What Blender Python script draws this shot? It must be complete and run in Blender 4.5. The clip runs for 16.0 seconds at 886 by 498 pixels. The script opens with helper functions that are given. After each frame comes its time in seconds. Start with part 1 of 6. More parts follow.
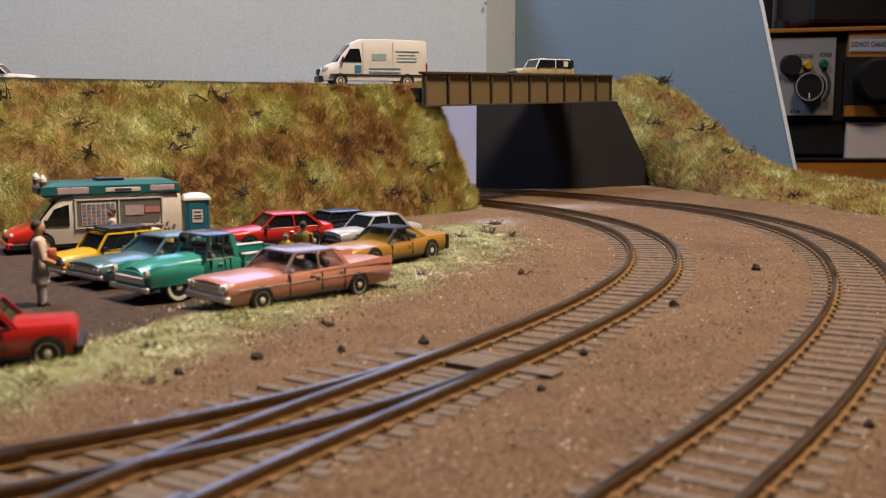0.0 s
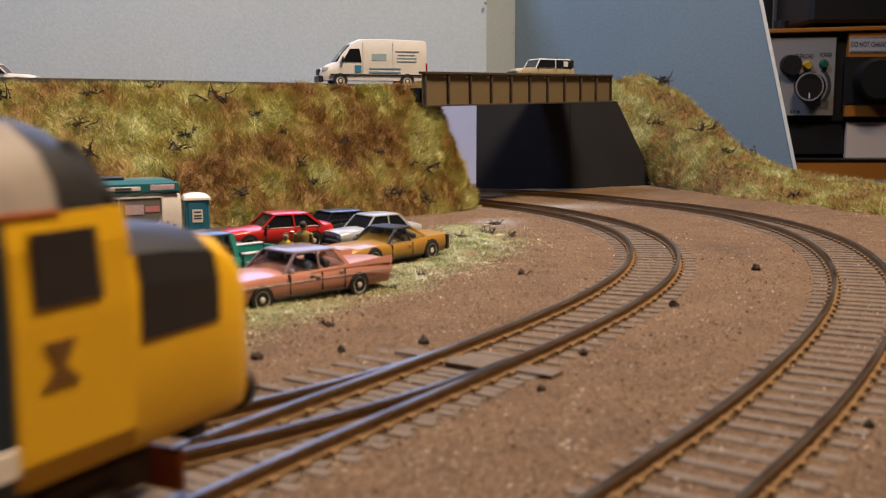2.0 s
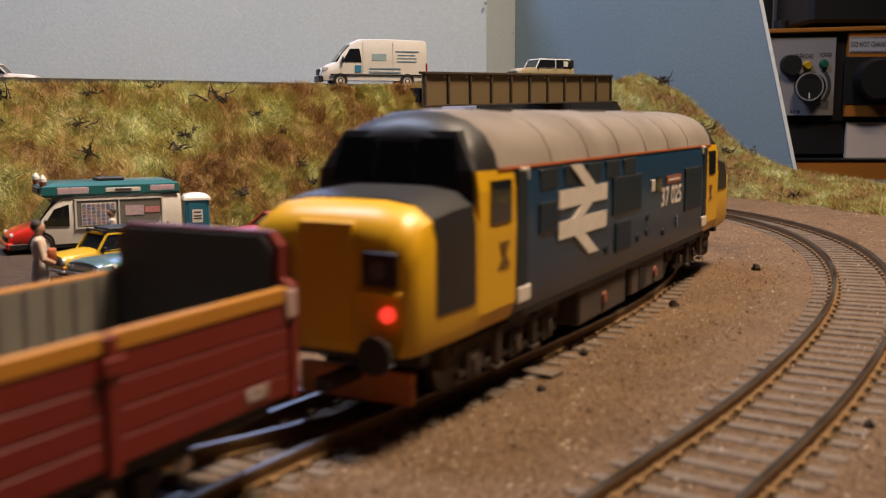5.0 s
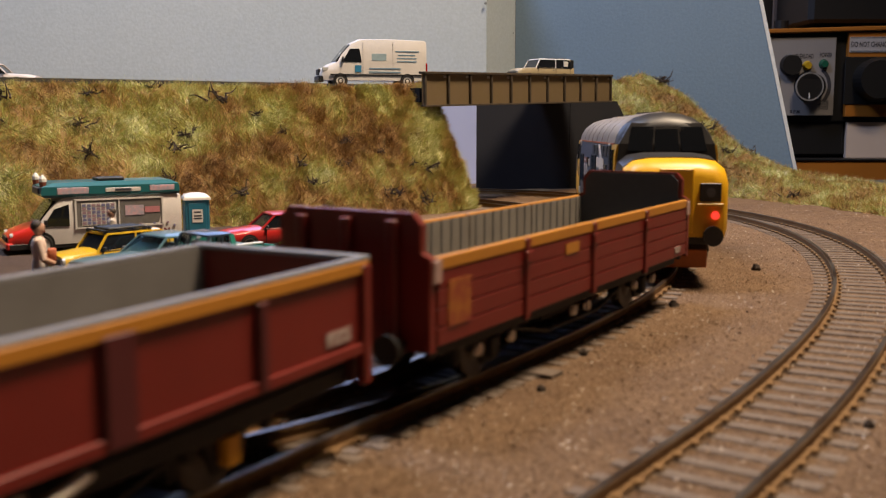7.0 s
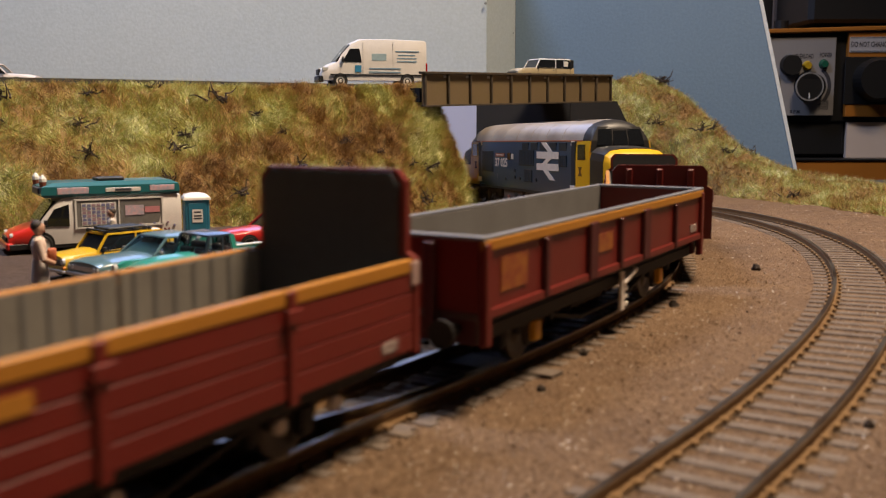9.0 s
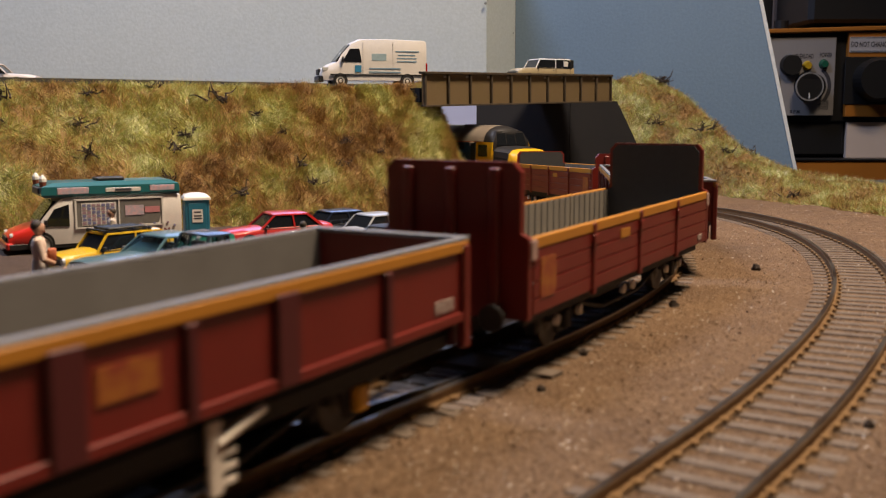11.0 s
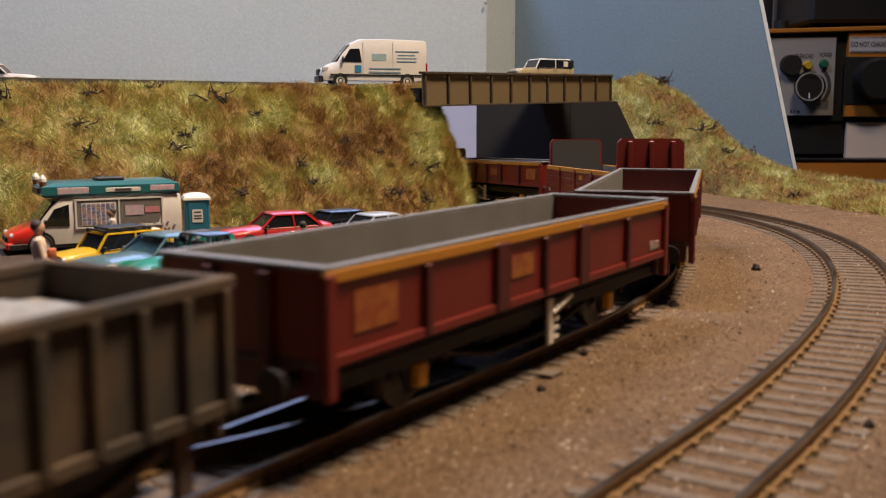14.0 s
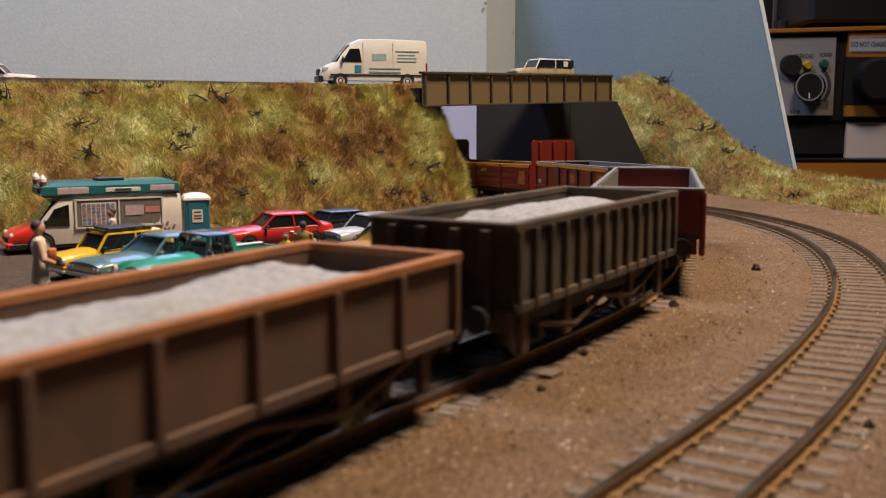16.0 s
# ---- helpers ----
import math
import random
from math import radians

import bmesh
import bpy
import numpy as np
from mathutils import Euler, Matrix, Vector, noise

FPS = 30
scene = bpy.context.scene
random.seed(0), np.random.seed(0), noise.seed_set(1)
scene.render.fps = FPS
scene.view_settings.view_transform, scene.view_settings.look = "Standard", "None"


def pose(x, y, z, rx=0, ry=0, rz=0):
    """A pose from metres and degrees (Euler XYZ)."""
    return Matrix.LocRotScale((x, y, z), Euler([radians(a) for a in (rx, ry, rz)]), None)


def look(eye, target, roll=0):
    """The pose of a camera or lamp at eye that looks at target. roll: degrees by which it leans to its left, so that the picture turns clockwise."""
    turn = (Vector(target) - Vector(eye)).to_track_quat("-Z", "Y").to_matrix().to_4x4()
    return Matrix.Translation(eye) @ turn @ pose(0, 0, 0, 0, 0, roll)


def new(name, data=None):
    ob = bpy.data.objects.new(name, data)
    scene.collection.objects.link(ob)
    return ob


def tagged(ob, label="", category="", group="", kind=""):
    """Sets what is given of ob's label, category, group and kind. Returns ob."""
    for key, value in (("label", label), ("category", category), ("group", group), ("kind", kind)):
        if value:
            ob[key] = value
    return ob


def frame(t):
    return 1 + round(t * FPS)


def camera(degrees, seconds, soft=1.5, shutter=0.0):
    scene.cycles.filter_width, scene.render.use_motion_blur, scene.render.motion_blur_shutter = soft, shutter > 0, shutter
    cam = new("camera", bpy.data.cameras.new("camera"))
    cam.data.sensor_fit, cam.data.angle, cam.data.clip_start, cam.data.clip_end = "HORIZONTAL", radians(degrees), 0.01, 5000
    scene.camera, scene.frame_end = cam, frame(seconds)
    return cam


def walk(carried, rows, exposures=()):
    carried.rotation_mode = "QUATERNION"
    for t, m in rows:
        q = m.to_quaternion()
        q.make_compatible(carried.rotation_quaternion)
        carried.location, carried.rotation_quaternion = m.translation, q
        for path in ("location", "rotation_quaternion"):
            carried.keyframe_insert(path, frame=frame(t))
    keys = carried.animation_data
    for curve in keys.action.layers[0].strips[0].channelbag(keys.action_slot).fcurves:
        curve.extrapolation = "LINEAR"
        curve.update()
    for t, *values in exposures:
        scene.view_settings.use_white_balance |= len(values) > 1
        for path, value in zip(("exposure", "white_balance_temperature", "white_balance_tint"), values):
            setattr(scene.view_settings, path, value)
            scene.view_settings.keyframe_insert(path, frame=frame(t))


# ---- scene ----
# Everything is laid out in millimetres and scaled to metres when a mesh is made.
MM = 0.001
EYE = (0.0, 0.0, 0.0569)
PITCH = 7.66
cam = camera(47.77, 16.0, soft=1.1, shutter=0.5)
cam.data.dof.use_dof = True
cam.data.dof.focus_distance = 0.60
cam.data.dof.aperture_fstop = 32.0
walk(cam, [(0.0, pose(*EYE, 90 - PITCH, 0, 0)), (16.0, pose(*EYE, 90 - PITCH, 0, 0))], exposures=[(0.0, 0.0), (16.0, 0.0)])

# ---- light: a warm room lamp over the layout, unseen cool area lights further back ----
world = bpy.data.worlds.new("room_air")
world.use_nodes = True
world.node_tree.nodes["Background"].inputs[0].default_value = (0.75, 0.8, 1.0, 1)
world.node_tree.nodes["Background"].inputs[1].default_value = 0.04
scene.world = world


def area_lamp(name, eye, target, sx, sy, watts, colour):
    lamp = bpy.data.lights.new(name, "AREA")
    lamp.shape, lamp.size, lamp.size_y, lamp.energy, lamp.color = "RECTANGLE", sx, sy, watts, colour
    ob = new(name, lamp)
    ob.matrix_world = look(eye, target)
    return ob


warm_lamp = area_lamp("ceiling_lamp_warm", (0.42, 0.33, 1.22), (-0.24, 0.38, 0), 0.28, 0.28, 14.9, (1.0, 0.77, 0.54))
# Spread narrowed to keep light off the lathe; no lampshade is modelled.
warm_lamp.data.spread = radians(115)
# Unseen cool source overhead, kind unknown, added for bluish highlights and the backdrop.
area_lamp("strip_lamp_cool", (-0.45, 0.62, 1.10), (-0.1, 0.66, 0), 0.10, 0.40, 12.0, (0.62, 0.72, 1.0))
# Unseen cool source added behind the backdrop for bluish glints on rails and roof.
area_lamp("window_cool", (-0.20, 1.25, 0.42), (-0.03, 0.20, 0.02), 0.40, 0.28, 1.3, (0.40, 0.54, 1.0))


# ---- materials ----
def nodes_of(m):
    m.use_nodes = True
    return m.node_tree.nodes, m.node_tree.links


def mat(name, colour, rough=0.5, metal=0.0, spots=None, scale=400.0, amount=0.5, bump=0.0, fine=2500.0, coat=0.0, spec=None):
    """A surface with variation at two scales: broad patches towards the colour spots, and fine grain in colour and relief."""
    m = bpy.data.materials.new(name)
    n, l = nodes_of(m)
    b = n["Principled BSDF"]
    tc = n.new("ShaderNodeTexCoord")
    a = n.new("ShaderNodeTexNoise")
    a.inputs["Scale"].default_value, a.inputs["Detail"].default_value = scale, 5
    g = n.new("ShaderNodeTexNoise")
    g.inputs["Scale"].default_value, g.inputs["Detail"].default_value = fine, 3
    l.new(tc.outputs["Object"], a.inputs["Vector"])
    l.new(tc.outputs["Object"], g.inputs["Vector"])
    ramp = n.new("ShaderNodeValToRGB")
    ramp.color_ramp.elements[0].position, ramp.color_ramp.elements[1].position = 0.38, 0.66
    other = spots or tuple(c * 0.8 for c in colour)
    mixed = tuple(c * (1 - amount) + o * amount for c, o in zip(colour, other))
    ramp.color_ramp.elements[0].color, ramp.color_ramp.elements[1].color = (*colour, 1), (*mixed, 1)
    l.new(a.outputs["Fac"], ramp.inputs["Fac"])
    grain = n.new("ShaderNodeMix")
    grain.data_type, grain.blend_type = "RGBA", "MULTIPLY"
    grain.inputs["Factor"].default_value = 0.25
    l.new(ramp.outputs["Color"], grain.inputs["A"])
    l.new(g.outputs["Fac"], grain.inputs["B"])
    l.new(grain.outputs["Result"], b.inputs["Base Color"])
    b.inputs["Roughness"].default_value, b.inputs["Metallic"].default_value = rough, metal
    b.inputs["Coat Weight"].default_value = coat
    b.inputs["Coat Roughness"].default_value = 0.08
    if spec is not None:
        b.inputs["Specular IOR Level"].default_value = spec
    if bump:
        k = n.new("ShaderNodeBump")
        k.inputs["Strength"].default_value, k.inputs["Distance"].default_value = bump, 0.0006
        l.new(g.outputs["Fac"], k.inputs["Height"])
        l.new(k.outputs["Normal"], b.inputs["Normal"])
    return m


def glow(name, colour, strength):
    m = bpy.data.materials.new(name)
    n, l = nodes_of(m)
    b = n["Principled BSDF"]
    b.inputs["Base Color"].default_value = (*colour, 1)
    b.inputs["Emission Color"].default_value = (*colour, 1)
    b.inputs["Emission Strength"].default_value = strength
    return m


def glass(name, colour=(0.9, 0.95, 0.95), rough=0.03):
    m = bpy.data.materials.new(name)
    n, l = nodes_of(m)
    b = n["Principled BSDF"]
    b.inputs["Base Color"].default_value = (*colour, 1)
    b.inputs["Roughness"].default_value, b.inputs["IOR"].default_value = rough, 1.45
    b.inputs["Transmission Weight"].default_value = 1.0
    return m


def earth_material():
    """Brown sawdust-like scatter, with grassy, sandy and dark tarry patches where the plan has them."""
    m = bpy.data.materials.new("earth_scatter")
    n, l = nodes_of(m)
    b = n["Principled BSDF"]
    b.inputs["Roughness"].default_value = 0.95
    b.inputs["Specular IOR Level"].default_value = 0.15
    tc = n.new("ShaderNodeTexCoord")

    def noise_at(scale, detail=6, rough=0.65):
        t = n.new("ShaderNodeTexNoise")
        t.inputs["Scale"].default_value, t.inputs["Detail"].default_value, t.inputs["Roughness"].default_value = scale, detail, rough
        l.new(tc.outputs["Object"], t.inputs["Vector"])
        return t.outputs["Fac"]

    def ramp(src, stops):
        r = n.new("ShaderNodeValToRGB")
        while len(r.color_ramp.elements) < len(stops):
            r.color_ramp.elements.new(0.5)
        for e, (p, c) in zip(r.color_ramp.elements, stops):
            e.position, e.color = p, (*c, 1)
        l.new(src, r.inputs["Fac"])
        return r.outputs["Color"]

    def mix(f, a, c, kind="MIX", amount=None):
        x = n.new("ShaderNodeMix")
        x.data_type, x.blend_type = "RGBA", kind
        if f is None:
            x.inputs["Factor"].default_value = amount
        else:
            l.new(f, x.inputs["Factor"])
        l.new(a, x.inputs["A"])
        l.new(c, x.inputs["B"])
        return x.outputs["Result"]

    brown = ramp(noise_at(900, 8, 0.75), [(0.3, (0.085, 0.052, 0.031)), (0.48, (0.19, 0.124, 0.077)), (0.6, (0.26, 0.175, 0.113)), (0.75, (0.38, 0.28, 0.20))])
    broad = ramp(noise_at(45, 4), [(0.35, (0.72, 0.68, 0.68)), (0.65, (1.0, 0.96, 0.9))])
    brown = mix(None, brown, broad, "MULTIPLY", 0.8)
    att = n.new("ShaderNodeAttribute")
    att.attribute_name = "cover"
    sep = n.new("ShaderNodeSeparateColor")
    l.new(att.outputs["Color"], sep.inputs["Color"])
    green = ramp(noise_at(260, 8, 0.7), [(0.33, (0.24, 0.18, 0.10)), (0.5, (0.28, 0.31, 0.14)), (0.66, (0.46, 0.44, 0.31))])
    dark = ramp(noise_at(700, 6), [(0.35, (0.05, 0.035, 0.029)), (0.65, (0.105, 0.074, 0.06))])
    pale = ramp(noise_at(1300, 3), [(0.35, (0.16, 0.13, 0.12)), (0.6, (0.5, 0.47, 0.46))])
    c = mix(sep.outputs["Red"], brown, green)
    c = mix(sep.outputs["Green"], c, dark)
    c = mix(sep.outputs["Blue"], c, pale)
    l.new(c, b.inputs["Base Color"])
    k = n.new("ShaderNodeBump")
    k.inputs["Strength"].default_value, k.inputs["Distance"].default_value = 0.9, 0.0012
    l.new(noise_at(1500, 6, 0.7), k.inputs["Height"])
    l.new(k.outputs["Normal"], b.inputs["Normal"])
    return m


def fibre_material(name, stops, scale=45.0):
    """Static-grass fibres, each with its own shade, in drifts of green and straw."""
    m = bpy.data.materials.new(name)
    n, l = nodes_of(m)
    b = n["Principled BSDF"]
    b.inputs["Roughness"].default_value = 0.55
    b.inputs["Specular IOR Level"].default_value = 0.3
    tc = n.new("ShaderNodeTexCoord")
    a = n.new("ShaderNodeTexNoise")
    a.inputs["Scale"].default_value, a.inputs["Detail"].default_value = scale, 4
    l.new(tc.outputs["Object"], a.inputs["Vector"])
    geo = n.new("ShaderNodeNewGeometry")
    mixv = n.new("ShaderNodeMath")
    mixv.operation = "MULTIPLY_ADD"
    l.new(geo.outputs["Random Per Island"], mixv.inputs[0])
    mixv.inputs[1].default_value = 0.40
    add = n.new("ShaderNodeMath")
    add.operation = "SUBTRACT"
    stretch = n.new("ShaderNodeMapRange")
    stretch.inputs["From Min"].default_value, stretch.inputs["From Max"].default_value = 0.34, 0.66
    stretch.inputs["To Min"].default_value, stretch.inputs["To Max"].default_value = 0.26, 0.74
    l.new(a.outputs["Fac"], stretch.inputs["Value"])
    l.new(stretch.outputs["Result"], add.inputs[0])
    add.inputs[1].default_value = 0.20
    l.new(add.outputs[0], mixv.inputs[2])
    r = n.new("ShaderNodeValToRGB")
    while len(r.color_ramp.elements) < len(stops):
        r.color_ramp.elements.new(0.5)
    for e, (p, c) in zip(r.color_ramp.elements, stops):
        e.position, e.color = p, (*c, 1)
    l.new(mixv.outputs[0], r.inputs["Fac"])
    l.new(r.outputs["Color"], b.inputs["Base Color"])
    return m


EARTH = earth_material()
GRASS = fibre_material("bank_grass_fibres", [(0.18, (0.12, 0.055, 0.02)), (0.33, (0.33, 0.17, 0.055)), (0.45, (0.50, 0.32, 0.115)), (0.53, (0.42, 0.35, 0.105)), (0.61, (0.29, 0.35, 0.075)), (0.72, (0.52, 0.55, 0.18)), (0.85, (0.92, 0.86, 0.58))], 30.0)
VERGE = fibre_material("verge_grass_fibres", [(0.28, (0.34, 0.26, 0.16)), (0.42, (0.30, 0.38, 0.15)), (0.56, (0.50, 0.54, 0.34)), (0.72, (0.78, 0.74, 0.60))], 45.0)
TWIG = mat("dark_twigs", (0.035, 0.022, 0.014), 0.9, spots=(0.07, 0.045, 0.03), bump=0.5)
RAIL = mat("rail_nickel_silver", (0.34, 0.31, 0.28), 0.30, 0.9, spots=(0.14, 0.09, 0.06), scale=38, amount=1.0)
RUST = mat("rail_rusty_side", (0.21, 0.115, 0.04), 0.75, 0.0, spots=(0.13, 0.065, 0.025), scale=300, bump=0.4)
SLEEPER = mat("sleeper_weathered", (0.125, 0.092, 0.07), 0.85, spots=(0.20, 0.15, 0.11), scale=260, bump=0.6)
STEEL_GIRDER = mat("girder_olive_brown", (0.165, 0.118, 0.058), 0.6, spots=(0.17, 0.12, 0.07), scale=90, bump=0.3)
GIRDER_EDGE = mat("girder_dark_edge", (0.05, 0.038, 0.026), 0.6, spots=(0.12, 0.09, 0.06), scale=200)
# Near-black, lowered until the space under the bridge read dark enough.
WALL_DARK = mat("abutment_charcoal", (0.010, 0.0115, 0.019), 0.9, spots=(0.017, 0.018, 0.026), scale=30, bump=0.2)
SKY_L = mat("backdrop_pale_blue", (0.50, 0.565, 0.60), 0.85, spots=(0.46, 0.53, 0.57), scale=9, bump=0.25, fine=350)
# Bluer than the left board, and darkened in colour for its weaker light.
SKY_R = mat("backdrop_sky_blue", (0.16, 0.24, 0.335), 0.85, spots=(0.14, 0.215, 0.305), scale=9, bump=0.25, fine=350)
# Lilac puts the cool light under the bridge into the board's colour.
LILAC = mat("backdrop_lilac", (0.46, 0.52, 0.80), 0.85, spots=(0.43, 0.49, 0.76), scale=12)
BOARD_EDGE = mat("board_raw_edge", (0.72, 0.74, 0.74), 0.8, spots=(0.5, 0.55, 0.58), scale=120)
ROAD = mat("road_asphalt", (0.06, 0.06, 0.062), 0.9, bump=0.5)
BLACK = mat("black_paint", (0.012, 0.012, 0.013), 0.5)
TYRE = mat("tyre_rubber", (0.014, 0.013, 0.013), 0.8)
CHROME = mat("chrome", (0.62, 0.61, 0.60), 0.24, 0.6)
# Pale and barely metallic: the shine of reflecting rims put into the colour.
SILVER = mat("silver_rim", (0.74, 0.72, 0.68), 0.35, 0.1)
WHITE = mat("white_paint", (0.78, 0.77, 0.75), 0.35, spots=(0.72, 0.71, 0.69), scale=60)
DARKGLASS = mat("tinted_window", (0.012, 0.014, 0.018), 0.06, spec=0.7)
CLEAR = glass("clear_window", (0.82, 0.88, 0.9))
UNDER = mat("underframe_black", (0.007, 0.006, 0.006), 0.65, spots=(0.018, 0.013, 0.010), scale=200, amount=0.6)


# ---- mesh helpers ----
class Geo:
    """Vertices, faces and the material slot of each face, in millimetres."""

    def __init__(self):
        self.v, self.f, self.m = [], [], []

    def add(self, verts, faces, slot=0):
        k = len(self.v)
        self.v += [tuple(p) for p in verts]
        self.f += [tuple(i + k for i in q) for q in faces]
        self.m += [slot] * len(faces)

    def box(self, x0, x1, y0, y1, z0, z1, slot=0, c=0.0):
        if c <= 0:
            p = [(x, y, z) for z in (z0, z1) for x, y in ((x0, y0), (x1, y0), (x1, y1), (x0, y1))]
            self.add(p, [(3, 2, 1, 0), (4, 5, 6, 7), (0, 1, 5, 4), (1, 2, 6, 5), (2, 3, 7, 6), (3, 0, 4, 7)], slot)
            return self

        def ring(i, z):
            a, b, d, e = x0 + i, x1 - i, y0 + i, y1 - i
            k = c if i == 0 else c * 0.5
            return [(a + k, d, z), (b - k, d, z), (b, d + k, z), (b, e - k, z), (b - k, e, z), (a + k, e, z), (a, e - k, z), (a, d + k, z)]
        return self.loft([ring(c * 0.7, z0), ring(0, z0 + c * 0.7), ring(0, z1 - c * 0.7), ring(c * 0.7, z1)], slot)

    def loft(self, rings, slot=0, caps=True, closed=True):
        n = len(rings[0])
        v = [p for r in rings for p in r]
        f = []
        for i in range(len(rings) - 1):
            for j in range(n if closed else n - 1):
                a, b = i * n + j, i * n + (j + 1) % n
                f.append((a, b, b + n, a + n))
        if caps:
            f.append(tuple(range(n - 1, -1, -1)))
            f.append(tuple((len(rings) - 1) * n + j for j in range(n)))
        self.add(v, f, slot)
        return self

    def tube(self, p, q, r, n=8, slot=0, r2=None):
        p, q = Vector(p), Vector(q)
        d = (q - p).normalized()
        u = d.orthogonal().normalized()
        w = d.cross(u)
        rings = []
        for c, rad in ((p, r), (q, r if r2 is None else r2)):
            rings.append([tuple(c + rad * (math.cos(t) * u + math.sin(t) * w)) for t in (2 * math.pi * k / n for k in range(n))])
        return self.loft(rings, slot)

    def prism(self, outline, y0, y1, slot=0, axis="y"):
        """An outline extruded between y0 and y1 (outline in x, z), or along z (outline in x, y)."""
        def at(p, d):
            return (p[0], d, p[1]) if axis == "y" else ((p[0], p[1], d) if axis == "z" else (d, p[0], p[1]))
        return self.loft([[at(p, y0) for p in outline], [at(p, y1) for p in outline]], slot)

    def blob(self, c, r, n=10, m=7, slot=0, sx=1.0, sy=1.0, sz=1.0):
        rings = []
        for i in range(m):
            t = math.pi * (0.04 + 0.92 * i / (m - 1))
            rings.append([(c[0] + sx * r * math.sin(t) * math.cos(2 * math.pi * k / n), c[1] + sy * r * math.sin(t) * math.sin(2 * math.pi * k / n), c[2] - sz * r * math.cos(t)) for k in range(n)])
        return self.loft(rings, slot)


def mesh_of(name, geo, mats, smooth=0):
    me = bpy.data.meshes.new(name)
    me.from_pydata([(x * MM, y * MM, z * MM) for x, y, z in geo.v], [], geo.f)
    for m in (mats if isinstance(mats, (list, tuple)) else [mats]):
        me.materials.append(m)
    me.polygons.foreach_set("material_index", geo.m)
    bm = bmesh.new()
    bm.from_mesh(me)
    bmesh.ops.recalc_face_normals(bm, faces=bm.faces)
    bm.to_mesh(me)
    bm.free()
    if smooth:
        me.polygons.foreach_set("use_smooth", [True] * len(me.polygons))
        me.set_sharp_from_angle(angle=radians(smooth))
    me.update()
    return me


def part(name, geo, mats, parent=None, label="", smooth=0, at=None):
    ob = new(name, mesh_of(name, geo, mats, smooth))
    if parent is not None:
        ob.parent = parent
    if at is not None:
        ob.matrix_basis = at
    if label:
        ob["label"] = label
    return ob


def thing(name, label, category, m=None, group="", kind=""):
    ob = new(name)
    ob.empty_display_size = 0.01
    if m is not None:
        ob.matrix_basis = m
    return tagged(ob, label, category, group, kind)


def lettering(name, text, size, material, parent, m, label="", stretch=1.0):
    """Raised letters of the built-in font, size in mm, lying in the local xy plane of the pose m (already in metres)."""
    cu = bpy.data.curves.new(name, "FONT")
    cu.body, cu.size, cu.extrude, cu.resolution_u = text, size * MM, 0.00004, 2
    cu.offset = size * MM * 0.022
    cu.align_x, cu.align_y = "CENTER", "CENTER"
    tmp = new(name, cu)
    me = bpy.data.meshes.new_from_object(tmp.evaluated_get(bpy.context.evaluated_depsgraph_get()))
    bpy.data.objects.remove(tmp)
    me.materials.clear()
    me.materials.append(material)
    for v in me.vertices:
        v.co.x *= stretch
    ob = new(name, me)
    ob.parent = parent
    ob.matrix_basis = m
    if label:
        ob["label"] = label
    return ob


def mpose(x, y, z, rx=0, ry=0, rz=0):
    return pose(x * MM, y * MM, z * MM, rx, ry, rz)


def triangles(name, pts, material, label, category, smooth=False):
    """Many loose triangles, pts of shape (n, 3, 3) in mm, as one object of kind stuff."""
    n = len(pts)
    me = bpy.data.meshes.new(name)
    me.vertices.add(3 * n)
    me.vertices.foreach_set("co", (np.asarray(pts, dtype=np.float32) * MM).ravel())
    me.loops.add(3 * n)
    me.loops.foreach_set("vertex_index", np.arange(3 * n, dtype=np.int32))
    me.polygons.add(n)
    me.polygons.foreach_set("loop_start", np.arange(0, 3 * n, 3, dtype=np.int32))
    me.materials.append(material)
    me.update(calc_edges=True)
    return tagged(new(name, me), label, category, kind="stuff")


def poly_at(poly, u):
    """Points along a polyline at the parameters u (0 to 1 over its corners), smoothed a little."""
    p = np.asarray(poly, float)
    k = np.arange(len(p)) / (len(p) - 1)
    return np.stack([np.interp(u, k, p[:, i]) for i in range(p.shape[1])], 1)


# ---- the plan of the two tracks: straight in, then curves of changing radius ----
def track_plan(x0, y0, a0, bends, back, ahead, ds=2.0, gap=100.0):
    s = np.arange(0, ahead + ds, ds)
    k = np.interp(s, np.arange(len(bends)) * gap, bends) / 1000
    a = a0 + np.r_[0, np.cumsum((k[1:] + k[:-1]) / 2 * ds)]
    am = (a[1:] + a[:-1]) / 2
    x, y = x0 + np.r_[0, np.cumsum(np.cos(am)) * ds], y0 + np.r_[0, np.cumsum(np.sin(am)) * ds]
    sb = -np.arange(back, 0, -ds)
    return (np.r_[sb, s], np.r_[x0 + sb * math.cos(a0), x], np.r_[y0 + sb * math.sin(a0), y], np.r_[sb * 0 + a0, a])


INNER = track_plan(-61.2, 105.0, 1.110, [-2.09, -0.91, 0.53, 1.72, 2.64, 2.5, 2.31, 1.79, 1.73, 2.16, 2.37, 2.21, 1.97, 5.5, 6.5, 3.0, 0.0], 1700, 1300, gap=65.0)
OUTER = track_plan(49.5, 160.7, 0.953, [1.64, 0.87, 1.64, 1.75, 1.61, 1.55, 1.55, 1.77, 2.54, 3.63, 4.51, 4.5, 4.0, 0.0], 420, 1100, gap=65.0)
EYE_Z = EYE[2] / MM


def dip(x, y):
    """The layout falls away gently beyond the bend; the car park stays level."""
    fall = -1.14 * np.logaddexp(0, (np.minimum(y, 720.0) - 414.4) / 40)
    return fall * np.maximum(np.clip((np.asarray(x) + 70) / 70, 0, 1), np.clip((np.asarray(y) - 600) / 60, 0, 1))


